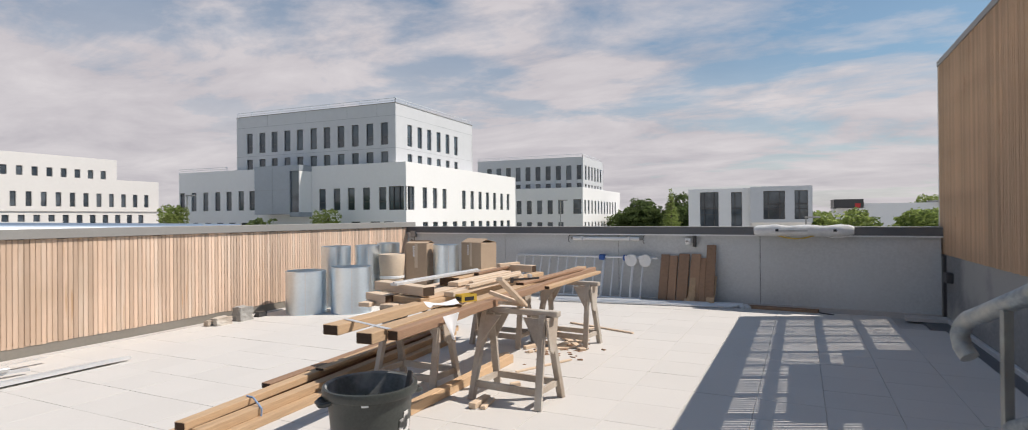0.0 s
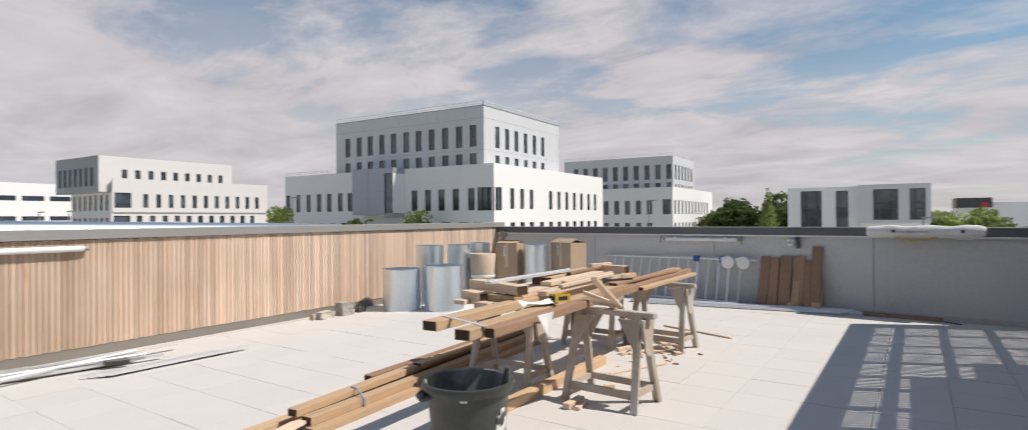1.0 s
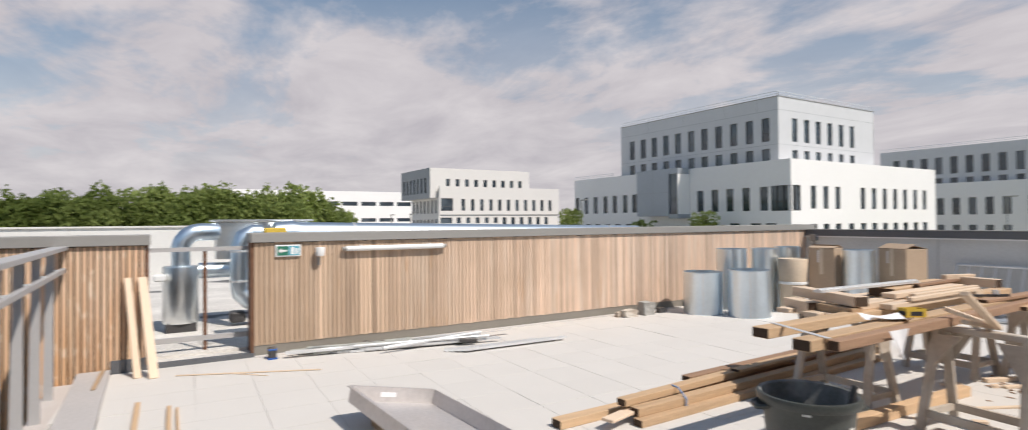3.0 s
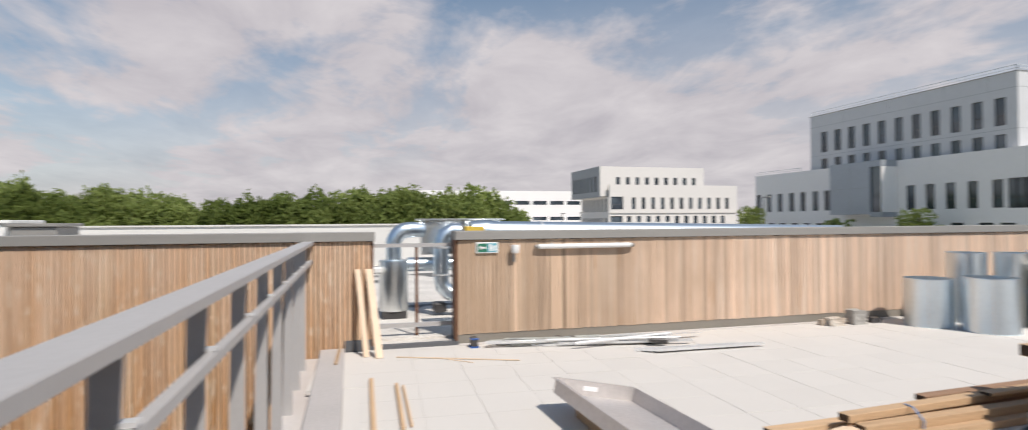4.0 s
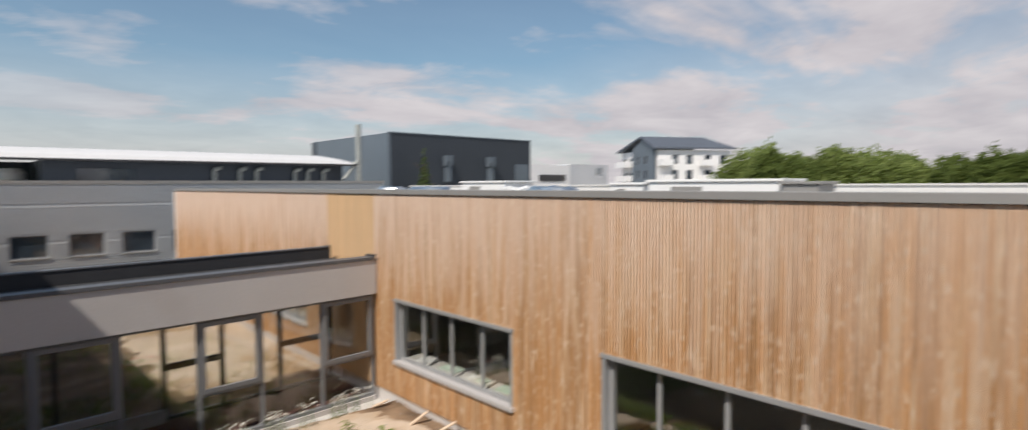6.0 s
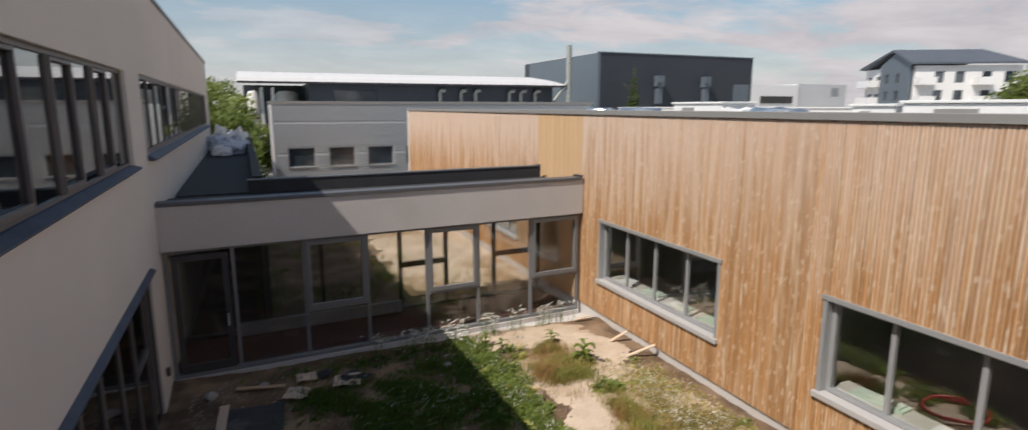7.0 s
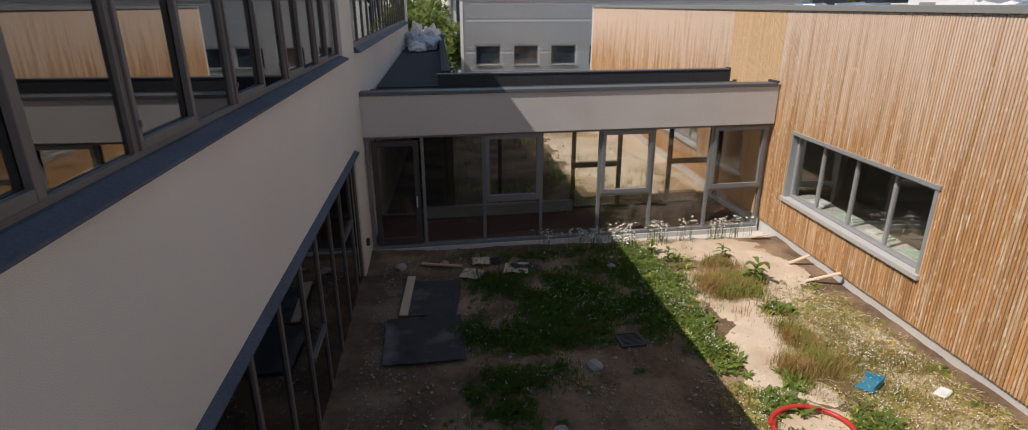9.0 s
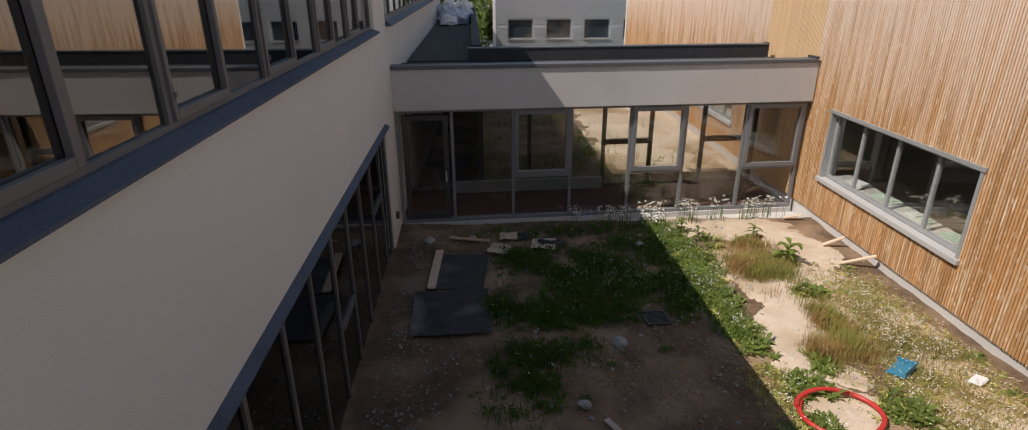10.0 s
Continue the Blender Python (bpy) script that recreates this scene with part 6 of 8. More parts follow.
gr = np.random.default_rng(77)
rosettes(gr, scatter(gr, 900, GREENS), 0.15, BLADE, "broad_weeds", "broad-leaved green weeds along the sunny soil", 8, 0.8)
rosettes(gr, scatter(gr, 500, GREENS), 0.11, LIME, "pale_broad_weeds", "yellow-green broad-leaved weeds along the sunny soil", 8, 0.7)
rosettes(gr, scatter(gr, 1500, STRAWS), 0.06, LIME, "small_broad_weeds", "small yellow-green weeds on the dry soil", 7, 0.5)
rosettes(gr, scatter(gr, 700, STRAWS), 0.08, OLIVE, "olive_broad_weeds", "small olive weeds on the dry soil", 7, 0.5)
rosettes(gr, scatter(gr, 1400, SHADY), 0.12, GRASS, "shaded_broad_weeds", "broad-leaved weeds over the shaded soil", 7, 0.6)
litter(gr, scatter(gr, 5200, STRAWS), 0.04, 0.16, LITTER, "dry_stalks", "dry straw stalks lying on the soil")
litter(gr, scatter(gr, 900, GREENS + RUSSETS), 0.05, 0.2, LITTER, "fallen_stalks", "dry stalks fallen among the green weeds")
petals(gr, scatter(gr, 600, STRAWS), 0.010, 0.03, 0.12, FLOWER, "dry_soil_daisies", "small white daisies on the dry soil")
petals(gr, scatter(gr, 130, GREENS), 0.009, 0.12, 0.28, FLOWER, "sunny_daisies", "small white daisies among the green weeds")
petals(gr, scatter(gr, 150, SHADY), 0.008, 0.1, 0.24, FLOWER, "shade_daisies", "small white daisies among the shaded weeds")


def stones(rng, spots, lo, hi, mat, name, label):
    """Small uneven lumps, each an eight-sided stone sunk a little into the soil."""
    vs, fs = [], []
    for x, y in spots:
        r = rng.uniform(lo, hi) * rng.uniform(0.6, 1.0)
        i, t = len(vs), rng.uniform(0, 6.28)
        z = (noise.noise(Vector((x, y, 0)) * 0.7) * 0.05 + noise.noise(Vector((x, y, 0)) * 2.7) * 0.025)
        for k in range(4):
            q = r * rng.uniform(0.7, 1.3)
            vs.append((x + q * math.cos(t + k * 1.57), y + q * math.sin(t + k * 1.57), z + r * rng.uniform(0.0, 0.4)))
        vs += [(x, y, z + r * rng.uniform(0.5, 0.9)), (x, y, z - r)]
        for k in range(4):
            fs += [(i + k, i + (k + 1) % 4, i + 4), (i + (k + 1) % 4, i + k, i + 5)]
    me = bpy.data.meshes.new(name)
    me.from_pydata(vs, [], fs)
    me.materials.append(mat)
    return place(tagged(new(name, me), label, "stones", kind="stuff"), pose(0, 0, GROUND))


gs = np.random.default_rng(55)
stones(gs, [(x, y) for x, y in zip(gs.uniform(-7.2, 1.8, 3200), gs.uniform(-15.6, -4.0, 3200)) if noise.noise(Vector((x * 0.9, y * 0.9, 5))) > -0.15], 0.008, 0.034, CLOD, "clods", "small dry clods and stones on the soil")
heap = [(-3.55 + gs.normal() * 0.16, -10.35 + gs.normal() * 0.2) for _ in range(160)] + [(-2.4 + gs.normal() * 0.45, -9.8 + gs.normal() * 0.35) for _ in range(260)] + [(-1.5 + gs.normal() * 0.3, -10.1 + gs.normal() * 0.3) for _ in range(120)]
stones(gs, heap, 0.012, 0.045, CLOD, "clod_heap", "heaps of broken dry soil clods")
g2 = np.random.default_rng(33)
BACK = [(x, y) for x, y in zip(g2.uniform(-7, 1, 900), g2.uniform(-30, -19.6, 900)) if noise.noise(Vector((x * 0.6, y * 0.6, 9))) > 0.05]
blades(g2, BACK[::3], 0.18, 0.006, STRAW, "rear_weeds", "dry straw-coloured weeds in the rear courtyard", 0.6, 4, -0.08)
REAR = [(x, y) for x, y in zip(g2.uniform(-7.2, 1, 5200), g2.uniform(-30, -19.2, 5200)) if noise.noise(Vector((x * 0.45, y * 0.45, 4))) > -0.02]
blades(g2, [q for q in REAR if q[0] > -3.2][::2], 0.22, 0.007, GRASS, "rear_shaded_weeds", "green weeds over the shaded rear soil", 0.8, 3, -0.08)
blades(g2, [q for q in REAR if q[1] > -23.5][::3], 0.14, 0.005, RUSSET, "rear_grass", "russet grass over the rear courtyard", 0.9, 4, -0.08)
blades(g2, [q for q in REAR if noise.noise(Vector((q[0], q[1], 2))) > 0.25][::2], 0.26, 0.008, BLADE, "rear_green_weeds", "green weeds in the rear courtyard", 0.7, 3, -0.08)
ROADSIDE = [(x, y) for x, y in zip(g2.uniform(-9, 0, 420), g2.uniform(-44.6, -40, 420))]
blades(g2, ROADSIDE, 0.9, 0.03, DRYGRASS, "roadside_weeds", "straw-coloured weeds before the corrugated hall", 0.5, 3)
# clods and pebbles
vs, fs = [], []
for k in range(2600):
    x, y = g2.uniform(-7.3, 1.9), g2.uniform(-15.6, -3.2)
    s = 0.008 + 0.035 * g2.random() ** 4
    i = len(vs)
    for dx, dy, dz in ((1, 0, 0), (-0.9, 0.2, 0), (0, 1, 0), (0.1, -1, 0), (0, 0, 0.8), (0, 0, -0.8)):
        vs.append((x + s * (dx + g2.normal() * 0.25), y + s * (dy + g2.normal() * 0.25), s * (dz + g2.normal() * 0.2)))
    fs += [(i + a, i + b, i + c) for a, b, c in ((0, 2, 4), (2, 1, 4), (1, 3, 4), (3, 0, 4), (2, 0, 5), (1, 2, 5), (3, 1, 5), (0, 3, 5))]
me = bpy.data.meshes.new("pebbles")
me.from_pydata(vs, [], fs)
me.materials.append(STONE)
place(tagged(new("pebbles", me), "scattered stones and clods on the courtyard soil", "stones", kind="stuff"), pose(0, 0, GROUND + 0.02))
# pale rubble and crumbs along the white wall
vs, fs = [], []
for k in range(2600):
    x, y = 2.1 - abs(g2.normal()) * 0.6, g2.uniform(-15.4, -5.0)
    s = 0.005 + 0.022 * g2.random() ** 4
    i = len(vs)
    for dx, dy, dz in ((1, 0, 0), (-0.9, 0.2, 0), (0, 1, 0), (0.1, -1, 0), (0, 0, 0.7), (0, 0, -0.7)):
        vs.append((x + s * (dx + g2.normal() * 0.3), y + s * (dy + g2.normal() * 0.3), s * (dz + g2.normal() * 0.2)))
    fs += [(i + a, i + b, i + c) for a, b, c in ((0, 2, 4), (2, 1, 4), (1, 3, 4), (3, 0, 4), (2, 0, 5), (1, 2, 5), (3, 1, 5), (0, 3, 5))]
me = bpy.data.meshes.new("rubble")
me.from_pydata(vs, [], fs)
me.materials.append(STONE)
place(tagged(new("rubble", me), "pale rubble crumbs on the soil beside the white wall", "rubble", kind="stuff"), pose(0, 0, GROUND + 0.02))

# ---- terrace: railing, guards, lamps ----
RAIL = pose(-7.44, -2.73, 0, 0, 0, 0.11)
rl = thing("railing", RAIL, "grey steel terrace railing with a wide flat handrail", "railing")
part("handrail", boxes((0.0, 6.99, -0.138, -0.002, 1.38, 1.42), bevel=0.003), RAILGREY, rl, "wide flat grey handrail")
part("handrail", boxes((6.9908, 9.45, -0.138, -0.002, 1.38, 1.42), bevel=0.003), RAILGREY, rl, "wide flat grey handrail")
part("mid_rail", boxes((0.0, 9.45, -0.06, -0.02, 1.135, 1.193), bevel=0.01), RAILGREY, rl)
bm = bmesh.new()
v = [bm.verts.new((x, y, z)) for x in (-0.008, 0.008) for y, z in ((-0.061, -0.3), (-0.061, 1.14), (-0.05, 1.379), (-0.12, 1.379), (-0.125, 1.0), (-0.15, -0.3))]
bm.faces.new(v[:6][::-1])
bm.faces.new(v[6:])
for k in range(6):
    bm.faces.new((v[k], v[(k + 1) % 6], v[6 + (k + 1) % 6], v[6 + k]))
bmesh.ops.recalc_face_normals(bm, faces=bm.faces)
post_me = mesh_from("post", bm, RAILGREY)
for k in range(11):
    sharing("post", post_me, rl, pose(0.59 + 0.82 * k, 0, 0))
    part("bracket", boxes((0.59 + 0.82 * k - 0.02, 0.59 + 0.82 * k + 0.02, -0.06, -0.02, 1.194, 1.206)), ALU, rl)

gd = thing("roof_guard", pose(-7.9, 0, 0), "thin grey guard rails across the roof opening", "guard rail")
part("top_rail", boxes((-0.03, 0.03, -2.0, -0.86, 1.31, 1.36)), RAILGREY, gd)
part("bottom_rail", boxes((-0.03, 0.03, -2.0, -0.86, 0.2, 0.26)), RAILGREY, gd)
bm = bmesh.new()
tube(bm, [(0, -1.4, 0.08), (0, -1.4, 1.31)], 0.022, 10)
part("post", bm, RUST, gd, "rusty steel post", smooth=True)
tagged(part("roof_threshold", boxes((-7.56, -7.46, -2.03, -0.89, -0.04, 0.05)), DARKCAP), "black metal threshold in the roof opening", "threshold", kind="structure")


def batten_lamp(m, length, label):
    t = thing("batten_lamp", m, label, "lamp", "terrace lamps")
    bm = bmesh.new()
    tube(bm, [(0.05, 0, 0), (length - 0.05, 0, 0)], 0.036, 12)
    part("tube_cover", bm, WHITEPLASTIC, t, smooth=True)
    for a, b in ((0.0, 0.052), (length - 0.052, length)):
        bm = bmesh.new()
        tube(bm, [(a, 0, 0), (b, 0, 0)], 0.027, 10)
        part("end_cap", bm, CAP, t, smooth=True)
    for u in (0.25, length - 0.25):
        part("clip", boxes((u - 0.015, u + 0.015, 0.0, 0.07, -0.03, 0.045)), ALU, t)
    return t


def bulkhead(m, label):
    t = thing("wall_lamp", m, label, "lamp", "terrace lamps")
    bm = bmesh.new()
    lathe(bm, [(0.0, 0.0), (0.045, 0.0), (0.055, 0.02), (0.06, 0.1), (0.055, 0.115), (0.0, 0.115)], 20)
    part("body", bm, WHITEPLASTIC, t, smooth=True)
    part("arm", boxes((-0.02, 0.02, 0.03, 0.11, 0.05, 0.08)), CAP, t)
    return t


batten_lamp(EAST @ pose(0.19, -0.085, 1.305), 1.5, "white batten lamp on the larch wall")
bulkhead(EAST @ pose(-0.11, -0.12, 1.22), "small white wall lamp on the larch wall")
tagged(part("cable_box", boxes((-0.13, -0.09, -0.055, -0.03, 1.1, 1.21)), CAP, m=EAST), "grey cable box under the wall lamp", "box")
sg = thing("exit_sign", EAST @ pose(-0.49, -0.06, 1.30), "green and blue emergency exit sign with an arrow", "sign")
part("housing", boxes((-0.155, 0.155, 0.0, 0.03, -0.075, 0.075), bevel=0.006), WHITEPLASTIC, sg)
part("arrow_panel", boxes((-0.135, 0.0, -0.004, 0.0, -0.058, 0.058)), GREEN, sg, "dark green arrow panel")
part("figure_panel", boxes((0.004, 0.135, -0.004, 0.0, -0.058, 0.058)), TEAL, sg, "pale blue panel")
bm = boxes((-0.09, -0.02, -0.007, -0.0045, -0.012, 0.012))
v = [bm.verts.new(p) for p in ((-0.12, -0.007, 0.0), (-0.08, -0.007, -0.036), (-0.08, -0.007, 0.036))]
bm.faces.new(v)
part("arrow", bm, WHITEPLASTIC, sg)
part("door_mark", boxes((0.03, 0.07, -0.007, -0.0045, -0.045, 0.045), (0.085, 0.115, -0.007, -0.0045, -0.04, 0.03)), WHITEPLASTIC, sg)
NW = lambda u, d, z, rz=0: NORTH @ pose(u, d, z, 0, 0, rz)
batten_lamp(NW(4.75, 0.08, 1.185) @ pose(0, 0, 0, 0, 0, 0), 1.5, "white batten lamp hanging on the concrete wall")
for u in (4.72, 6.3):
    bm = bmesh.new()
    tube(bm, [(u, 0.02, 1.26), (u, 0.09, 1.22), (u, 0.1, 1.12), (u, 0.05, 1.1)], 0.008, 6)
    tagged(part("lamp_hook", bm, FRAMEDARK, m=NORTH), "black wire hook that holds the batten lamp", "hook")
bulkhead(NW(3.86, 0.1, 1.09), "small white wall lamp on the concrete wall")
tagged(part("wall_lamp_bracket", boxes((3.73, 3.78, 0.0, 0.1, 1.05, 1.25)), FRAMEDARK, m=NORTH), "black bracket of the wall lamp", "bracket")
tagged(part("junction_box", boxes((10.35, 10.5, 0.0, 0.1, 1.17, 1.32), bevel=0.012), CAP, m=NORTH), "grey junction box with cable", "box")
bm = bmesh.new()
tube(bm, [(10.42, 0.05, 1.17), (10.4, 0.06, 1.08), (10.46, 0.06, 1.05), (10.5, 0.04, 1.12)], 0.01, 6)
tagged(part("cable", bm, FRAMEDARK, m=NORTH), "black cable loop at the junction box", "cable")

# ladder frame with castors, leaning on the wall
ld = thing("ladder", NORTH, "aluminium scaffold ladder lying on its side against the wall", "ladder")
bm = bmesh.new()
tube(bm, [(4.44, 0.1, 0.82), (7.5, 0.1, 0.82)], 0.024, 10)
part("rail", bm, ALU, ld, smooth=True)
bm = bmesh.new()
tube(bm, [(4.7, 0.34, 0.05), (7.5, 0.34, 0.05)], 0.024, 10)
part("rail", bm, ALU, ld, smooth=True)
for k in range(15):
    u = 4.72 + 0.2 * k
    bm = bmesh.new()
    tube(bm, [(u, 0.34, 0.05), (u, 0.1, 0.82)], 0.026 if k in (1, 4) else 0.016, 8)
    part("rung", bm, ALU, ld, smooth=True)
for u in (5.56, 5.06):
    part("clamp", boxes((u - 0.06, u + 0.06, 0.05, 0.16, 0.76, 0.87), bevel=0.015), BLUE, ld, "blue plastic clamp")
    part("foot", boxes((u - 0.05, u + 0.05, 0.28, 0.4, -0.0, 0.05)), BLUE, ld, "blue plastic foot")
for u in (4.94, 4.66):
    bm = bmesh.new()
    lathe(bm, [(0.0, -0.025), (0.05, -0.03), (0.115, -0.025), (0.125, 0.0), (0.115, 0.025), (0.05, 0.03), (0.0, 0.025)], 22, m=pose(u, 0.17, 0.77, 90, 0, 0))
    c = part("castor", bm, WHITEPLASTIC, ld, "white castor wheel", smooth=True)
    part("fork", boxes((u + 0.02, u + 0.12, 0.13, 0.21, 0.79, 0.86)), ALU, c)

# boards leaning on the wall
for u0, u1, h, yb, mat, tilt in ((4.22, 4.38, 0.94, 0.34, OLDTIMBER, 0), (4.06, 4.21, 0.92, 0.33, OLDTIMBER, 0.5), (3.85, 4.04, 0.96, 0.34, OLDTIMBER, 0), (3.65, 3.82, 0.95, 0.30, OLDTIMBER, -0.6), (3.535, 3.64, 0.88, 0.31, OLDTIMBER, 0.8), (3.70, 3.82, 0.86, 0.35, TIMBER, 0.4), (3.37, 3.53, 1.12, 0.32, OLDTIMBER, 0), (3.36, 3.5, 0.62, 0.38, TIMBER, 0), (3.78, 3.87, 0.52, 0.46, TIMBER, 7)):
    bm = boxes((-(u1 - u0) / 2, (u1 - u0) / 2, -0.02, 0.02, 0.0, h), bevel=0.003)
    lean = -math.degrees(math.asin(min(0.9, (yb - 0.03) / h)))
    tagged(part("leaning_board", bm, mat, m=NORTH @ pose((u0 + u1) / 2, yb, 0.0, -lean, tilt, 0) ), "brown timber board leaning on the concrete wall", "board", "leaning boards")
for (a, b, r) in (((-3.5, 9.22), (0.12, 9.46), 0.035), ((-3.4, 9.30), (0.22, 9.55), 0.04), ((-3.2, 9.14), (0.05, 9.38), 0.025)):
    bm = bmesh.new()
    tube(bm, [(*a, r), (*b, r)], r, 12)
    tagged(part("steel_pole", bm, ALU, smooth=True), "long pale metal pole lying by the wall", "pole", "poles by the wall")
cl = thing("pole_coupler", pose(0.2, 9.46, 0.0), "steel couplers at the end of the poles", "coupler")
for k, (x, y) in enumerate(((0.0, 0.0), (0.07, 0.06), (0.1, -0.04))):
    bm = bmesh.new()
    lathe(bm, [(0.0, 0.0), (0.05, 0.0), (0.055, 0.03), (0.03, 0.06), (0.0, 0.07)], 10)
    part("coupler", bm, ALU, cl, m=pose(x, y, 0.0), smooth=True)
tagged(part("thin_board", boxes((-1.75, -0.55, -0.04, 0.04, 0.0, 0.03)), TIMBER, m=pose(0, 9.72, 0.0, 0, 0, -3)), "thin timber board at the wall foot", "board")
tagged(part("floor_board", boxes((-0.55, 0.55, -0.09, 0.09, 0.0, 0.045), bevel=0.004), OLDTIMBER, m=pose(0.85, 9.47, 0.0, 0, 0, -9)), "brown timber board lying at the wall foot", "board")
tagged(part("black_strap", boxes((-0.12, 0.12, -0.02, 0.02, 0.0, 0.015)), FRAMEDARK, m=pose(1.5, 9.25, 0.0, 0, 0, -40)), "short black strap on the paving", "strap")
tagged(part("loose_slab", boxes((-0.28, 0.28, -0.14, 0.14, 0.0, 0.06), bevel=0.005), PALECONC, m=pose(2.85, 9.15, -0.012, 0, 0, -5)), "loose concrete slab in the corner", "slab")

# white roll on the wall cap
rb_ = thing("film_roll", NORTH, "white printed film roll lying on the wall cap", "roll")
bm = bmesh.new()
n = 24
rings = []
for k in range(n + 1):
    u = 1.17 + 1.53 * k / n
    w = 1 + 0.1 * noise.noise(Vector((u * 5, 0, 0))) - 0.3 * (k in (0, n))
    rings.append([bm.verts.new((u, 0.142 + 0.085 * w * math.cos(t) * (1 + 0.2 * noise.noise(Vector((u * 6, t, 2)))), 1.362 + 0.092 * w * math.sin(t) * (1 + 0.25 * noise.noise(Vector((u * 4, t, 7)))))) for t in [2 * math.pi * i / 14 for i in range(14)]])
for a, b in zip(rings, rings[1:]):
    for i in range(14):
        bm.faces.new((a[i], a[(i + 1) % 14], b[(i + 1) % 14], b[i]))
bm.faces.new(rings[0])
bm.faces.new(rings[-1][::-1])
bmesh.ops.recalc_face_normals(bm, faces=bm.faces)
part("roll", bm, BAGWHITE, rb_, smooth=True)
for a, w, h in ((1.42, 0.05, 0.07), (2.3, 0.05, 0.07), (1.85, 0.3, 0.05), (2.05, 0.25, 0.04)):
    part("print", boxes((a, a + w, 0.225, 0.238, 1.345, 1.345 + h * 0.6)), BLACKPRINT if w < 0.1 else GREYPRINT, rb_)
bm = bmesh.new()
tube(bm, [(1.75, 0.16, 1.28), (1.9, 0.16, 1.235), (2.05, 0.17, 1.22), (2.2, 0.16, 1.24), (2.35, 0.16, 1.285)], 0.012, 6)
part("strap", bm, YELLOW, rb_, "yellow strap")
bm = bmesh.new()
tube(bm, [(1.22, 0.16, 1.29), (1.35, 0.16, 1.25), (1.5, 0.16, 1.25), (1.62, 0.16, 1.29)], 0.012, 6)
part("strap", bm, WHITEPLASTIC, rb_, "white strap")

# handrail end close to the start of the walk
hr = thing("stair_handrail", None, "worn galvanised tube handrail with a bent end", "handrail")
bm = bmesh.new()
tube(bm, [(1.062, 0.19, 1.262), (1.052, 0.21, 1.285), (1.048, 0.215, 1.312), (1.052, 0.205, 1.34), (1.062, 0.19, 1.358), (1.075, 0.15, 1.375), (1.122, -0.055, 1.462), (1.2, -0.4, 1.6), (1.33, -1.0, 1.85)], 0.0215, 16)
part("tube", bm, GALVROUGH, hr, smooth=True, m=pose(0.018, 0, 0))
bm = bmesh.new()
tube(bm, [(1.112, 0.03, 1.14), (1.128, -0.055, 1.18), (1.205, -0.4, 1.32), (1.335, -1.0, 1.57)], 0.017, 12)
part("lower_tube", bm, GALVROUGH, hr, smooth=True)
part("post", boxes((-0.011, 0.011, -0.006, 0.006, 0.0, 1.405)), GALVPALE, hr, m=pose(1.108, 0.03, 0.0, 0, 0, 20))

# ---- terrace: ducts and rolls ----


def duct_roll(x, y, r, h, label, taped=False):
    t = thing("duct_roll", pose(x, y, 0.0), label, "duct", "duct rolls")
    bm = bmesh.new()
    lathe(bm, [(r, 0.0), (r * 1.006, 0.01), (r, 0.02), (r, h - 0.02), (r * 1.008, h - 0.01), (r, h), (r - 0.012, h), (r - 0.012, 0.02)], 48)
    part("sheet", bm, SKYSTEEL, t, smooth=True)
    bm = bmesh.new()
    lathe(bm, [(r - 0.013, 0.05), (0.0, 0.05)], 48)
    part("bottom", bm, FRAMEDARK, t)
    part("seam", boxes((-0.006, 0.006, -r - 0.004, -r + 0.004, 0.02, h - 0.02)), ALU, t, m=pose(0, 0, 0, 0, 0, 40))
    if taped:
        for z in (0.55, 0.82):
            bm = bmesh.new()
            tube(bm, [(r * 1.01 * math.cos(a), r * 1.01 * math.sin(a), z + 0.02 * math.sin(3 * a)) for a in [-1.9 + 0.2 * k for k in range(12)]], 0.022, 5)
            part("tape", bm, WHITEPLASTIC, t, "white printed tape")
    return t


duct_roll(-6.75, 6.38, 0.335, 0.735, "short bright galvanised duct roll standing on the paving")
duct_roll(-6.07, 6.74, 0.345, 0.795, "bright galvanised duct roll standing on the paving")
duct_roll(-6.80, 7.22, 0.27, 1.115, "tall bright galvanised duct roll behind shorter ones")
duct_roll(-6.43, 7.68, 0.235, 1.12, "tall bright galvanised duct roll behind shorter ones")
duct_roll(-6.32, 8.2, 0.22, 1.14, "tall galvanised duct roll with printed tape", True)
duct_roll(-5.04, 8.26, 0.245, 1.12, "tall galvanised duct roll between cartons")
duct_roll(-5.86, 8.75, 0.2, 0.95, "galvanised duct roll beside wrapped bundle")
kr = thing("wrapped_bundle", pose(-5.93, 7.76, 0.0), "beige wrapped bundle standing among the duct rolls", "bundle")
bm = bmesh.new()
lathe(bm, [(0.0, 0.0), (0.2, 0.0), (0.21, 0.3), (0.235, 0.7), (0.25, 0.93), (0.24, 0.95), (0.0, 0.94)], 24)
part("wrap", bm, KRAFT, kr, smooth=True)
for z in (0.5, 0.85):
    bm = bmesh.new()
    lathe(bm, [(0.236, z), (0.24, z + 0.01), (0.242, z + 0.04), (0.238, z + 0.05)], 24)
    part("tape", bm, WHITEPLASTIC, kr, "white printed tape")


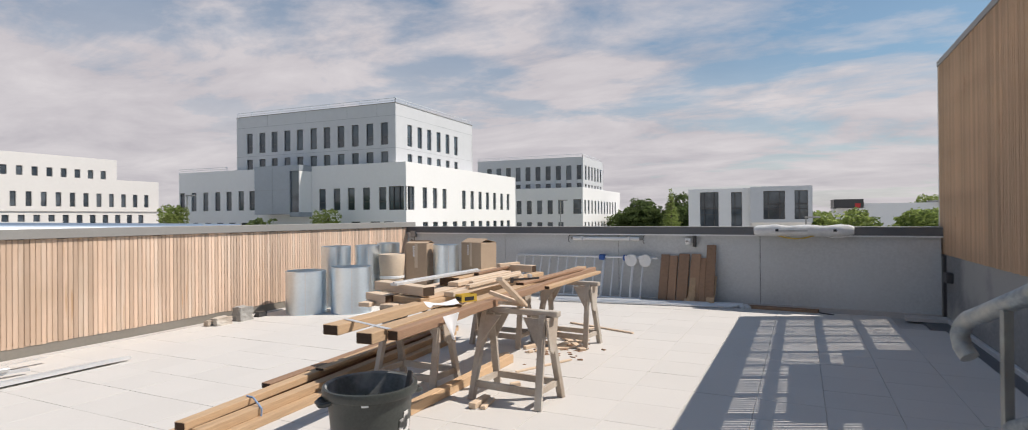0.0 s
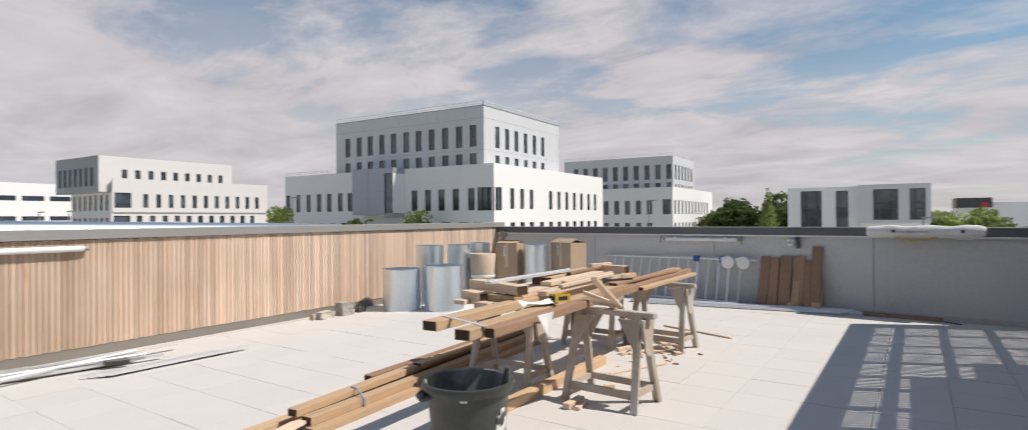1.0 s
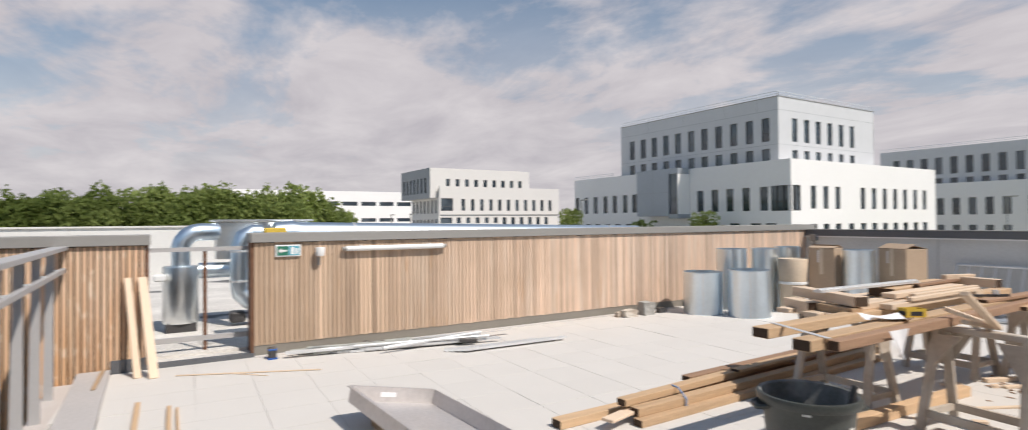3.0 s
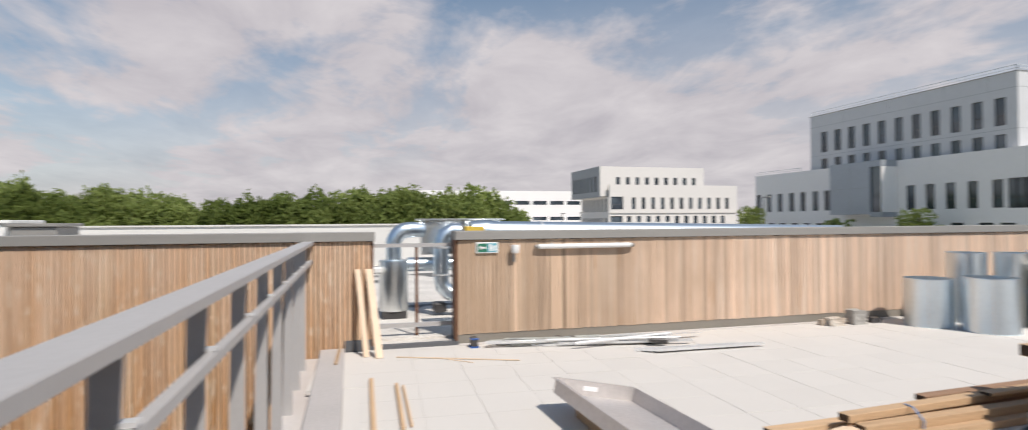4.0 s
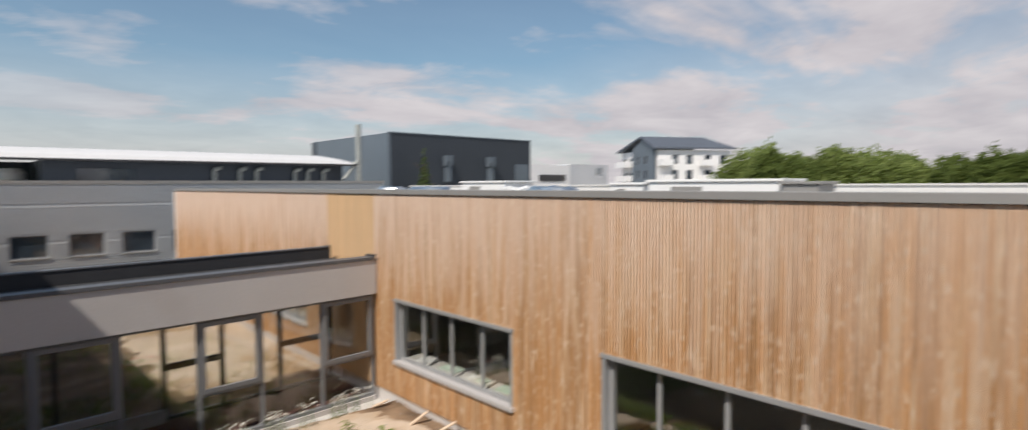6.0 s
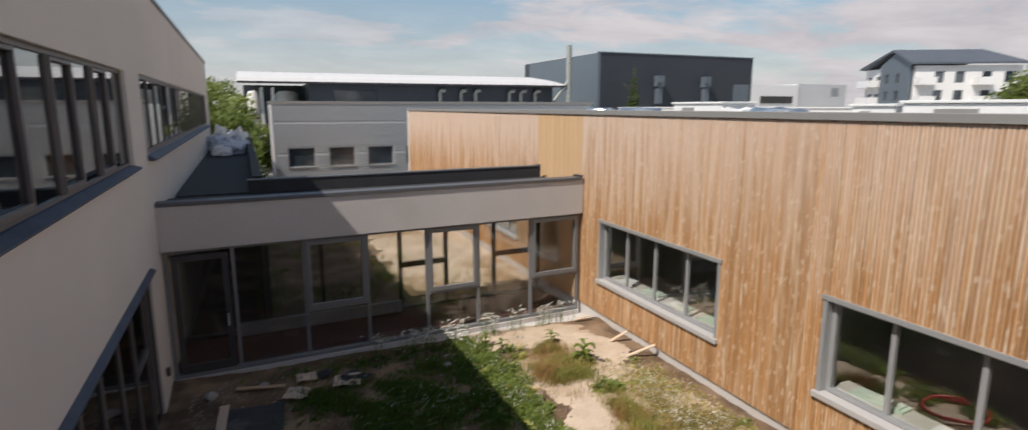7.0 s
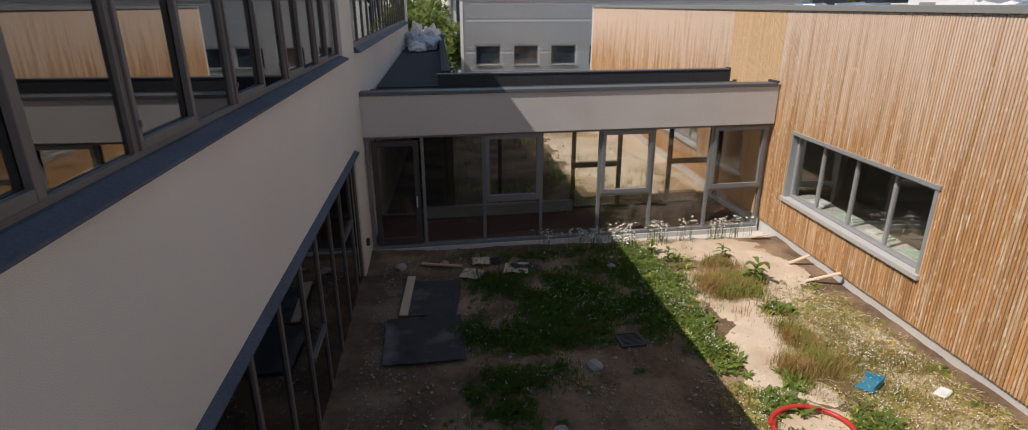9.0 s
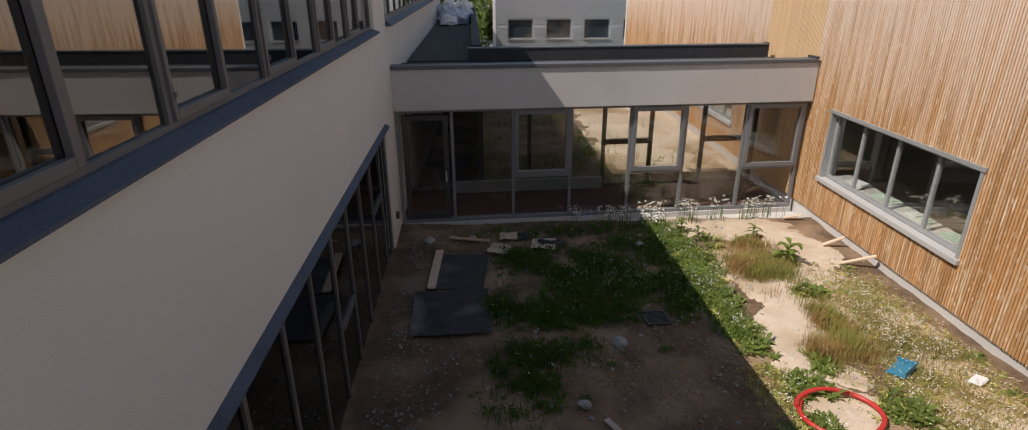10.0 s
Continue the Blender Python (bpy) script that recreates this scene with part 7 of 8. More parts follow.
def carton(x, y, w, d, h, turn, flaps, label):
    t = thing("carton", pose(x, y, 0.0, 0, 0, turn), label, "box", "cartons")
    part("body", boxes((-w / 2, w / 2, -d / 2, d / 2, 0, h), bevel=0.006), CARD, t)
    part("tape_strip", boxes((-0.03, 0.03, -d / 2 - 0.003, -d / 2 - 0.0005, h * 0.6, h)), KRAFT, t)
    for k in range(6):
        part("print", boxes((0.045 - w * 0.25, 0.075 - w * 0.25, -d / 2 - 0.002, -d / 2 - 0.0005, h * 0.96 - 0.035 * k - 0.022, h * 0.96 - 0.035 * k)), PAPER, t)
    for k, a in enumerate(flaps):
        part("flap", boxes((-w / 2, w / 2, 0, d * 0.48, 0, 0.006)), CARD, t, m=pose(0, (-d / 2 if k == 0 else d / 2), h + 0.001, 0, 0, 0 if k == 0 else 180) @ pose(0, 0, 0, a, 0, 0))


carton(-5.56, 8.16, 0.43, 0.42, 1.14, 12, (8, 14), "tall brown carton with loose flaps")
carton(-4.58, 8.74, 0.56, 0.42, 1.14, -20, (22, 12), "tall brown carton with open flaps")


def timber(a, b, w, h, mat, label, group="", ends=True, name="timber"):
    """A sawn timber from a to b, with darker end grain."""
    a, b = Vector(a), Vector(b)
    d = b - a
    q = d.to_track_quat("Y", "Z").to_matrix().to_4x4()
    L = d.length
    bm = bmesh.new()
    box(bm, -w / 2, w / 2, 0, L, -h / 2, h / 2, bevel=0.004)
    for f in bm.faces:
        if ends and abs(f.normal.y) > 0.9:
            f.material_index = 1
    return tagged(part(name, bm, [mat, ENDGRAIN], m=Matrix.Translation(a) @ q), label, "timber", group)


def trestle(x, y, turn, label):
    t = thing("trestle", pose(x, y, 0.0, 0, 0, turn), label, "trestle", "wooden trestles")
    W, H = 0.355, 0.775
    part("top_beam", boxes((-W - 0.075, W + 0.075, -0.04, 0.04, H - 0.015, H + 0.035), bevel=0.006), TRESTLE, t)
    for sx in (-1, 1):
        for sy in (-1, 1):
            bm = bmesh.new()
            bar(bm, (sx * (W - 0.02), sy * 0.225, 0.0), (sx * (W - 0.06), sy * 0.045, H), 0.062, 0.042)
            part("leg", bm, TRESTLE, t)
        bm = bmesh.new()
        pts = [(-0.2, H - 0.02), (0.2, H - 0.02), (0.11, H - 0.3), (0.02, H - 0.34), (-0.09, H - 0.3)]
        x0 = sx * (W - 0.005)
        va = [bm.verts.new((x0, p * 0.55, z)) for p, z in pts]
        vb = [bm.verts.new((x0 + sx * 0.018, p * 0.55, z)) for p, z in pts]
        bm.faces.new(va)
        bm.faces.new(vb[::-1])
        for k in range(5):
            bm.faces.new((va[k], va[(k + 1) % 5], vb[(k + 1) % 5], vb[k]))
        bmesh.ops.recalc_face_normals(bm, faces=bm.faces)
        part("gusset", bm, TRESTLE, t, "plywood gusset plate")
        bm = bmesh.new()
        bar(bm, (sx * (W - 0.04), -0.19, 0.14), (sx * (W - 0.04), 0.19, 0.14), 0.03, 0.05)
        part("cross_brace", bm, TRESTLE, t)
    for sy in (-1, 1):
        bm = bmesh.new()
        v = [bm.verts.new((sx * (W - 0.03), sy * (0.06 + 0.07 * f), H - 0.03 - 0.3 * f)) for sx, f in ((-1, 0), (-0.35, 0), (-1, 1))]
        w = [bm.verts.new(q.co + Vector((0, sy * 0.018, 0))) for q in v]
        bm.faces.new(v)
        bm.faces.new(w[::-1])
        for k in range(3):
            bm.faces.new((v[k], v[(k + 1) % 3], w[(k + 1) % 3], w[k]))
        bmesh.ops.recalc_face_normals(bm, faces=bm.faces)
        part("gusset", bm, TRESTLE, t, "triangular plywood gusset")
        bm = bmesh.new()
        v = [bm.verts.new((sx * (W - 0.03), sy * (0.06 + 0.07 * f), H - 0.03 - 0.3 * f)) for sx, f in ((1, 0), (0.35, 0), (1, 1))]
        w = [bm.verts.new(q.co + Vector((0, sy * 0.018, 0))) for q in v]
        bm.faces.new(v)
        bm.faces.new(w[::-1])
        for k in range(3):
            bm.faces.new((v[k], v[(k + 1) % 3], w[(k + 1) % 3], w[k]))
        bmesh.ops.recalc_face_normals(bm, faces=bm.faces)
        part("gusset", bm, TRESTLE, t, "triangular plywood gusset")
        part("side_brace", boxes((-W + 0.05, W - 0.05, sy * 0.19 - 0.015, sy * 0.19 + 0.015, 0.11, 0.17)), TRESTLE, t)
    return t


trestle(-1.465, 3.26, -7, "weathered wooden trestle with plaster spots under long beams")
trestle(-2.53, 3.29, -4, "weathered wooden trestle under the timber stack")
trestle(-1.74, 5.62, -8, "weathered wooden trestle at the far end of the beams")
trestle(-2.53, 5.33, -5, "weathered wooden trestle under the timber stack")

TT = "timbers on the trestles"
TOP = 0.812
timber((-2.195, 1.66, TOP + 0.036), (-2.24, 5.9, TOP + 0.036), 0.13, 0.072, TIMBER, "long light brown beam lying on trestles", TT)
timber((-1.785, 1.50, TOP + 0.037), (-1.93, 6.9, TOP + 0.037), 0.125, 0.074, TIMBER, "long brown beam lying on trestles", TT)
timber((-1.675, 1.66, TOP + 0.033), (-1.76, 6.9, TOP + 0.033), 0.08, 0.066, OLDTIMBER, "long dark brown beam lying on trestles", TT)
timber((-1.66, 4.6, TOP + 0.02), (-1.60, 6.6, TOP + 0.02), 0.07, 0.04, TIMBER, "thin brown board lying on the far trestle", TT)
timber((-1.86, 4.3, TOP + 0.089), (-1.78, 6.3, TOP + 0.089), 0.1, 0.03, OLDTIMBER, "dark thin board lying over the long beams", TT)
# first layer along the trestles, then the pieces laid across and over it
for x0, x1, y0, y1, w in ((-2.80, -2.83, 2.82, 5.6, 0.12), (-2.665, -2.68, 2.9, 5.7, 0.13), (-2.52, -2.53, 2.78, 5.4, 0.14), (-2.37, -2.385, 2.85, 5.6, 0.13)):
    timber((x0, y0, TOP + 0.02), (x1, y1, TOP + 0.02), w, 0.04, PINE, "sawn pine plank stacked on trestles", TT, ends=False)
for x0, x1, y0, y1, w, z, h, mat in ((-2.72, -2.72, 3.12, 5.2, 0.14, 0.875, 0.046, PINE), (-2.56, -2.58, 3.05, 5.3, 0.12, 0.872, 0.04, PINE), (-2.41, -2.42, 3.02, 5.1, 0.13, 0.877, 0.05, PINE), (-2.27, -2.29, 2.98, 5.25, 0.11, 0.91, 0.05, PINE), (-2.12, -2.15, 3.2, 5.0, 0.1, 0.91, 0.045, PINE),
                                     (-2.51, -2.52, 3.9, 5.25, 0.24, 0.945, 0.085, TIMBER), (-2.27, -2.28, 3.55, 4.9, 0.12, 0.96, 0.045, PINE), (-2.17, -2.16, 3.75, 5.0, 0.05, 0.955, 0.04, PINE), (-2.08, -2.09, 3.5, 4.85, 0.045, 0.952, 0.035, PINE), (-2.36, -2.40, 4.25, 5.4, 0.06, 1.0, 0.03, OLDTIMBER), (-2.44, -2.32, 5.0, 5.36, 0.06, 1.03, 0.05, PINE)):
    timber((x0, y0, z), (x1, y1, z), w, h, mat, "sawn pine timber stacked on trestles" if mat is PINE else "brown timber stacked on trestles", TT, ends=mat is not PINE)
timber((-2.92, 3.24, 0.967), (-2.17, 2.93, 0.967), 0.13, 0.085, PINE, "thick pine block across the stack", TT)
timber((-2.88, 3.05, 0.887), (-2.56, 2.91, 0.887), 0.13, 0.072, PINE, "short pine block under the cross block", TT)
timber((-2.54, 2.98, 0.88), (-2.19, 2.9, 0.88), 0.11, 0.07, TIMBER, "short brown block under the cross block", TT, ends=False)
timber((-2.38, 5.22, 0.99), (-2.02, 5.14, 0.99), 0.1, 0.085, PINE, "pine block across the far end of the stack", TT)
sb = thing("straight_edge", None, "long aluminium straight edge on the timber stack", "straight edge")
bm = bmesh.new()
bar(bm, (-2.51, 2.88, 1.023), (-2.5, 4.55, 1.01), 0.075, 0.022)
bar(bm, (-2.51, 2.88, 1.04), (-2.5, 4.55, 1.027), 0.018, 0.012)
part("profile", bm, ALU, sb)
bm = bmesh.new()
bar(bm, (-2.24, 1.88, 0.8875), (-1.7, 1.655, 0.8895), 0.035, 0.004)
tagged(part("steel_square", bm, ALU), "thin steel rule lying across two beams", "rule")
yb = thing("yellow_box", pose(-1.83, 3.0, 0.884, 0, 0, 62) @ Matrix.Scale(0.8, 4), "open yellow screw box on the beams", "box")
part("body", boxes((-0.1, 0.1, -0.06, 0.06, 0.004, 0.008), (-0.1, -0.096, -0.06, 0.06, 0.008, 0.085), (0.096, 0.1, -0.06, 0.06, 0.008, 0.085), (-0.096, 0.096, -0.06, -0.056, 0.008, 0.085), (-0.096, 0.096, 0.056, 0.06, 0.008, 0.085)), YELLOW, yb)
part("lid", boxes((-0.1, 0.1, 0.0, 0.06, 0, 0.003)), YELLOW, yb, m=pose(0, 0.0605, 0.084, -75, 0, 0))
part("label", boxes((-0.0625 - 0.04, -0.1005, -0.05, 0.05, 0.02, 0.06), (-0.06, 0.06, -0.0625, -0.0605, 0.02, 0.06)), BLACKPRINT, yb)
bm = bmesh.new()
bmesh.ops.create_grid(bm, x_segments=10, y_segments=10, size=0.5)
for v in bm.verts:
    x, y = v.co.x * 0.2, v.co.y * 0.3
    v.co = Vector((x, y, 0.016 + 0.014 * math.sin(x * 28 + 1) * math.cos(y * 17) + 0.35 * max(0.0, abs(x) - 0.06)))
tagged(part("paper_sheet", bm, PAPER, m=pose(-1.87, 2.69, 0.884, 0, 0, -35), smooth=True), "crumpled white paper sheet on the beams", "paper")
bm = bmesh.new()
bmesh.ops.create_grid(bm, x_segments=10, y_segments=10, size=0.5)
for v in bm.verts:
    f = v.co.y + 0.5
    v.co = Vector((v.co.x * 0.24 * (0.25 + 0.75 * f) + 0.05 * (1 - f), 0.03 * math.sin(v.co.x * 5) * (1 - f), 0.2 * f))
tagged(part("hanging_paper", bm, PAPER, m=pose(-1.612, 2.32, 0.69, 3, 0, 88), smooth=True), "white paper sheet hanging from the beam", "paper")
cm = thing("clamp", pose(-1.9, 4.55, TOP + 0.106, 0, 0, 60), "black screw clamp on the beams", "clamp")
part("bar", boxes((-0.2, 0.2, -0.008, 0.008, 0.0, 0.022)), FRAMEDARK, cm)
part("jaw", boxes((-0.2, -0.17, -0.012, 0.012, -0.02, 0.04)), FRAMEDARK, cm)
part("grip", boxes((0.05, 0.09, -0.018, 0.018, 0.022, 0.06)), ALU, cm)
for a, b, s in (((-1.41, 3.34, 0.825), (-1.37, 2.7, 1.13), 0.055), ((-1.40, 3.33, 0.83), (-1.70, 3.2, 0.95), 0.055), ((-1.45, 3.34, 0.83), (-1.47, 2.94, 0.9), 0.05)):
    timber(a, b, s, s * 0.6, PINE, "short pine offcut leaning on the trestle", "pine offcuts", ends=False, name="offcut")

# boards piled on the paving
FP = "boards piled on the paving"
for x0, x1, y0, y1, z, w, h, mat in ((-3.40, -3.55, 0.76, 5.9, 0.035, 0.12, 0.07, TIMBER), (-3.22, -3.42, 1.5, 5.6, 0.03, 0.12, 0.06, TIMBER), (-3.07, -3.2, 1.32, 5.2, 0.03, 0.1, 0.06, TIMBER), (-3.14, -3.3, 1.35, 5.3, 0.095, 0.1, 0.07, TIMBER), (-3.32, -3.5, 1.45, 5.7, 0.10, 0.12, 0.05, OLDTIMBER), (-3.24, -3.42, 1.3, 3.8, 0.155, 0.1, 0.06, TIMBER), (-3.46, -3.62, 2.3, 6.1, 0.155, 0.1, 0.05, OLDTIMBER), (-3.3, -3.45, 2.8, 6.0, 0.195, 0.1, 0.03, TIMBER)):
    timber((x0, y0, z), (x1, y1, z), w, h, mat, "long sawn board in a pile on the paving", FP)
timber((-3.12, 1.05, 0.085), (-3.26, 1.62, 0.09), 0.11, 0.025, PINE, "short pine offcut on the board pile", FP, ends=False)
timber((-2.13, 2.5, 0.045), (-2.05, 4.45, 0.045), 0.09, 0.09, TIMBER, "single timber lying under the trestles", FP)
bm = bmesh.new()
tube(bm, [(-3.10, 1.9, 0.0), (-3.09, 1.9, 0.12), (-3.2, 1.92, 0.19), (-3.28, 1.93, 0.192)], 0.008, 6)
tagged(part("blue_strap", bm, STRAPBLUE), "pale blue strap round the board pile", "strap")
FS = "offcuts on the paving"
for a, b, w, h in (((-1.70, 2.84), (-1.68, 3.1), 0.07, 0.05), ((-1.61, 2.86), (-1.63, 3.1), 0.05, 0.03), ((-1.1, 6.54), (-2.15, 7.0), 0.05, 0.02), ((-1.44, 5.27), (-2.1, 6.2), 0.08, 0.03), ((-1.81, 4.05), (-1.43, 4.76), 0.03, 0.02), ((-2.14, 5.1), (-1.95, 5.49), 0.06, 0.04), ((-2.3, 4.6), (-2.2, 4.75), 0.06, 0.03), ((-1.93, 6.49), (-1.62, 6.75), 0.05, 0.02), ((-1.66, 3.56), (-1.58, 3.62), 0.05, 0.04), ((-1.95, 5.0), (-1.55, 5.87), 0.05, 0.025), ((-1.85, 5.2), (-1.5, 5.45), 0.06, 0.02), ((-1.8, 5.5), (-1.62, 6.1), 0.05, 0.02), ((-2.02, 4.93), (-1.98, 4.98), 0.04, 0.03)):
    timber((*a, h / 2), (*b, h / 2 + 0.005), w, h, PINE, "small pine offcut on the paving", FS, ends=False, name="offcut")

cr = random.Random(9)
vs, fs = [], []
for k in range(80):
    x, y = cr.gauss(-1.72, 0.2), cr.gauss(5.35, 0.4)
    s, w, h, a = cr.uniform(0.01, 0.035), cr.uniform(0.006, 0.016), cr.uniform(0.004, 0.014), cr.uniform(0, 3.14)
    i = len(vs)
    for dz in (0, h):
        for du, dv in ((-s, -w), (s, -w), (s, w), (-s, w)):
            vs.append((x + du * math.cos(a) - dv * math.sin(a), y + du * math.sin(a) + dv * math.cos(a), 0.001 + dz))
    fs += [tuple(i + q for q in t) for t in ((4, 5, 6, 7), (0, 1, 5, 4), (1, 2, 6, 5), (2, 3, 7, 6), (3, 0, 4, 7))]
me = bpy.data.meshes.new("wood_chips")
me.from_pydata(vs, [], fs)
me.materials.append(OLDTIMBER)
tagged(new("wood_chips", me), "small brown wood chips scattered on the paving", "wood chips", kind="stuff")

# black rubble bin
bn = thing("rubble_bin", pose(-1.775, 1.55, 0.0), "black plastic rubble bin with two handles", "bin")
bm = bmesh.new()
lathe(bm, [(0.0, 0.004), (0.215, 0.004), (0.228, 0.03), (0.24, 0.15), (0.262, 0.40), (0.268, 0.46), (0.274, 0.492), (0.298, 0.497), (0.304, 0.505), (0.305, 0.54), (0.300, 0.552), (0.285, 0.555)], 56)
part("body", bm, BLACKPLASTIC, bn, smooth=True)
bm = bmesh.new()
lathe(bm, [(0.285, 0.555), (0.274, 0.545), (0.262, 0.45), (0.225, 0.06), (0.0, 0.05)], 56)
part("inner_wall", bm, DUSTYPLASTIC, bn, "scratched dusty grey inside", smooth=True)
for a in range(16):
    part("rib", boxes((-0.004, 0.004, -0.266, -0.25, 0.08, 0.40)), BLACKPLASTIC, bn, m=pose(0, 0, 0, 0, 0, a * 22.5) @ pose(0, 0, 0, -3.4, 0, 0))
for a in (234, 54):
    bm = bmesh.new()
    c, s = math.cos(radians(a)), math.sin(radians(a))
    tube(bm, [((0.27 + o) * c - w * s, (0.27 + o) * s + w * c, z) for o, w, z in ((0.0, -0.075, 0.485), (0.035, -0.07, 0.475), (0.06, -0.045, 0.468), (0.06, 0.045, 0.468), (0.035, 0.07, 0.475), (0.0, 0.075, 0.485))], 0.016, 8)
    part("handle", bm, BLACKPLASTIC, bn, smooth=True)
    part("handle_web", boxes((0.0, 0.055, -0.06, 0.06, 0.475, 0.483)), BLACKPLASTIC, bn, m=pose(0, 0, 0, 0, 0, a) @ pose(0.262, 0, 0))
part("clip", boxes((-0.022, 0.022, -0.006, 0.0, -0.007, 0.007), bevel=0.002), ALU, bn, "small pale metal clip under the rim", m=pose(0, 0, 0, 0, 0, 30) @ pose(0, -0.276, 0.482, -4, 0, 0))
for a, z0, z1, w in ((76, 0.06, 0.20, 0.03), (84, 0.05, 0.36, 0.045), (93, 0.04, 0.40, 0.05), (102, 0.05, 0.33, 0.045), (110, 0.08, 0.22, 0.035)):
    part("plaster_stain", boxes((-w / 2, w / 2, -0.004, 0.0, z0, z1), bevel=0.0015), PLASTERED, bn, "dried white plaster splash", m=pose(0, 0, 0, 0, 0, a) @ pose(0, -0.2285, 0.0, 4.9, 0, 0))
tagged(part("trowel", boxes((-0.017, 0.017, -0.012, 0.012, 0.0, 0.34), bevel=0.004), FRAMEDARK, m=pose(-1.62, 1.66, 0.28, -10, 8, 0)), "dark tool handle standing in the bin", "tool")
tagged(part("scrap_wood", boxes((-0.05, 0.05, -0.01, 0.01, 0.0, 0.3)), TRESTLE, m=pose(-1.76, 1.66, 0.12, 20, 12, 40)), "grey wood scrap in the bin", "scrap")

# steel tray
tr = thing("steel_tray", pose(-3.45, -0.18, 0.095, -11.5, 0, 2), "brushed steel tray lying tilted on the paving", "tray")
L_, W_, D_ = 1.0, 0.39, 0.13
part("tray_base", boxes((-L_, L_, -W_, W_, 0.0, 0.006)), STEELTRAY, tr)
for a in ((-L_, -L_ + 0.006, -W_, W_, 0.006, D_), (L_ - 0.006, L_, -W_, W_, 0.006, D_), (-L_ + 0.006, L_ - 0.006, -W_, -W_ + 0.006, 0.006, D_), (-L_ + 0.006, L_ - 0.006, W_ - 0.006, W_, 0.006, D_)):
    part("tray_side", boxes(a), STEELTRAY, tr)
part("flange", boxes((-L_ - 0.03, -L_ - 0.001, -W_, W_, D_ - 0.008, D_), (-L_, L_, -W_ - 0.03, -W_ - 0.001, D_ - 0.008, D_)), STEELTRAY, tr)
part("sticker", boxes((-L_ + 0.007, -L_ + 0.009, -0.12, 0.02, 0.05, 0.09)), PAPER, tr, "white sticker")
timber((-4.25, -0.42, 0.055), (-2.6, -0.42, 0.055), 0.09, 0.1, TIMBER, "timber block under the steel tray")

# pine boards by the opening
for (fx, fy), (tx, ty, tz), w in (((-7.08, -2.1), (-7.45, -2.2, 1.05), 0.07), ((-6.97, -1.95), (-7.45, -2.06, 1.05), 0.09)):
    timber((fx, fy, 0.0), (tx, ty, tz), w, 0.03, PINE, "pale pine board leaning on the larch wall", "boards by the opening", ends=False, name="pine_board")
for (a, b, w, z) in (((-5.95, -2.08), (-4.35, -2.11), 0.06, 0.02), ((-5.68, -1.84), (-4.35, -1.88), 0.05, 0.02), ((-5.6, -1.78), (-4.4, -1.81), 0.03, 0.015), ((-7.4, -2.42), (-6.55, -2.45), 0.05, 0.065)):
    timber((*a, z), (*b, z), w * 0.7, 0.025, TIMBER, "brown stick lying beside the railing", "sticks by the railing", ends=False, name="pine_stick")
timber((-6.95, -1.75, 0.008), (-6.35, -0.35, 0.008), 0.025, 0.012, PINE, "thin pine lath on the paving", ends=False, name="lath")
timber((-6.8, -1.3, 0.006), (-6.4, -0.9, 0.006), 0.015, 0.008, PINE, "thin pine lath on the paving", ends=False, name="lath")

# metal profiles on the paving along the wall
mp = random.Random(12)
MP = "metal profiles by the wall"


def profile(a, b, w, kind, mat, label, name="metal_profile"):
    """A thin profile lying from a to b: a tube, a flat bar or an open channel."""
    a, b = Vector(a), Vector(b)
    bm = bmesh.new()
    if kind == "tube":
        tube(bm, [a, b], w, 10)
    else:
        bar(bm, a, b, w, 0.004)
        if kind == "channel":
            s = Vector((w / 2, 0, 0.014))
            bar(bm, a + s, b + s, 0.004, 0.03)
            s.x = -s.x
            bar(bm, a + s, b + s, 0.004, 0.03)
    tagged(part(name, bm, mat, smooth=kind == "tube"), label, "profile", MP)


for k in range(26):
    y0 = -0.6 + mp.uniform(0, 1.3)
    ln = mp.uniform(0.8, 1.8)
    x0 = -7.3 + 0.2 * (y0 + 0.6) + mp.uniform(-0.06, 0.14)
    s = mp.uniform(0.02, 0.3)
    z = 0.006 + 0.012 * (k % 6)
    kind = ("channel", "flat", "channel", "tube")[k % 4]
    profile((x0, y0, z + (0.02 if kind == "tube" else 0)), (x0 + s * ln, y0 + ln, z + mp.uniform(0, 0.03) + (0.02 if kind == "tube" else 0)), 0.02 if kind == "tube" else mp.uniform(0.04, 0.075), kind, (ALU, GALVPALE, ALU, ALU)[(k // 2) % 4], "thin grey metal profile lying on the paving")
profile((-6.74, 0.5, 0.075), (-6.88, 1.95, 0.1), 0.025, "tube", ALU, "long pale metal tube on the metal profiles")
profile((-7.25, -0.4, 0.04), (-6.95, 0.95, 0.08), 0.02, "tube", ALU, "long pale metal tube on the metal profiles")
for k in range(4):
    profile((-6.42 + 0.06 * k, 1.2 + 0.06 * k, 0.006 + 0.006 * k), (-6.34 + 0.05 * k, 2.55 + 0.12 * k, 0.008 + 0.006 * k), 0.05, "channel", ALU, "perforated metal profile lying on the paving", "perforated_profile")
for x, y, r in ((-7.12, 0.47, 30), (-6.62, 1.63, 75), (-7.05, 0.62, 10)):
    tagged(part("black_offcut", boxes((-0.12, 0.12, -0.03, 0.03, 0.0, 0.05), bevel=0.008), FRAMEDARK, m=pose(x, y, 0.045, 4, 3, r)), "short black rubber offcut on the metal profiles", "offcut")
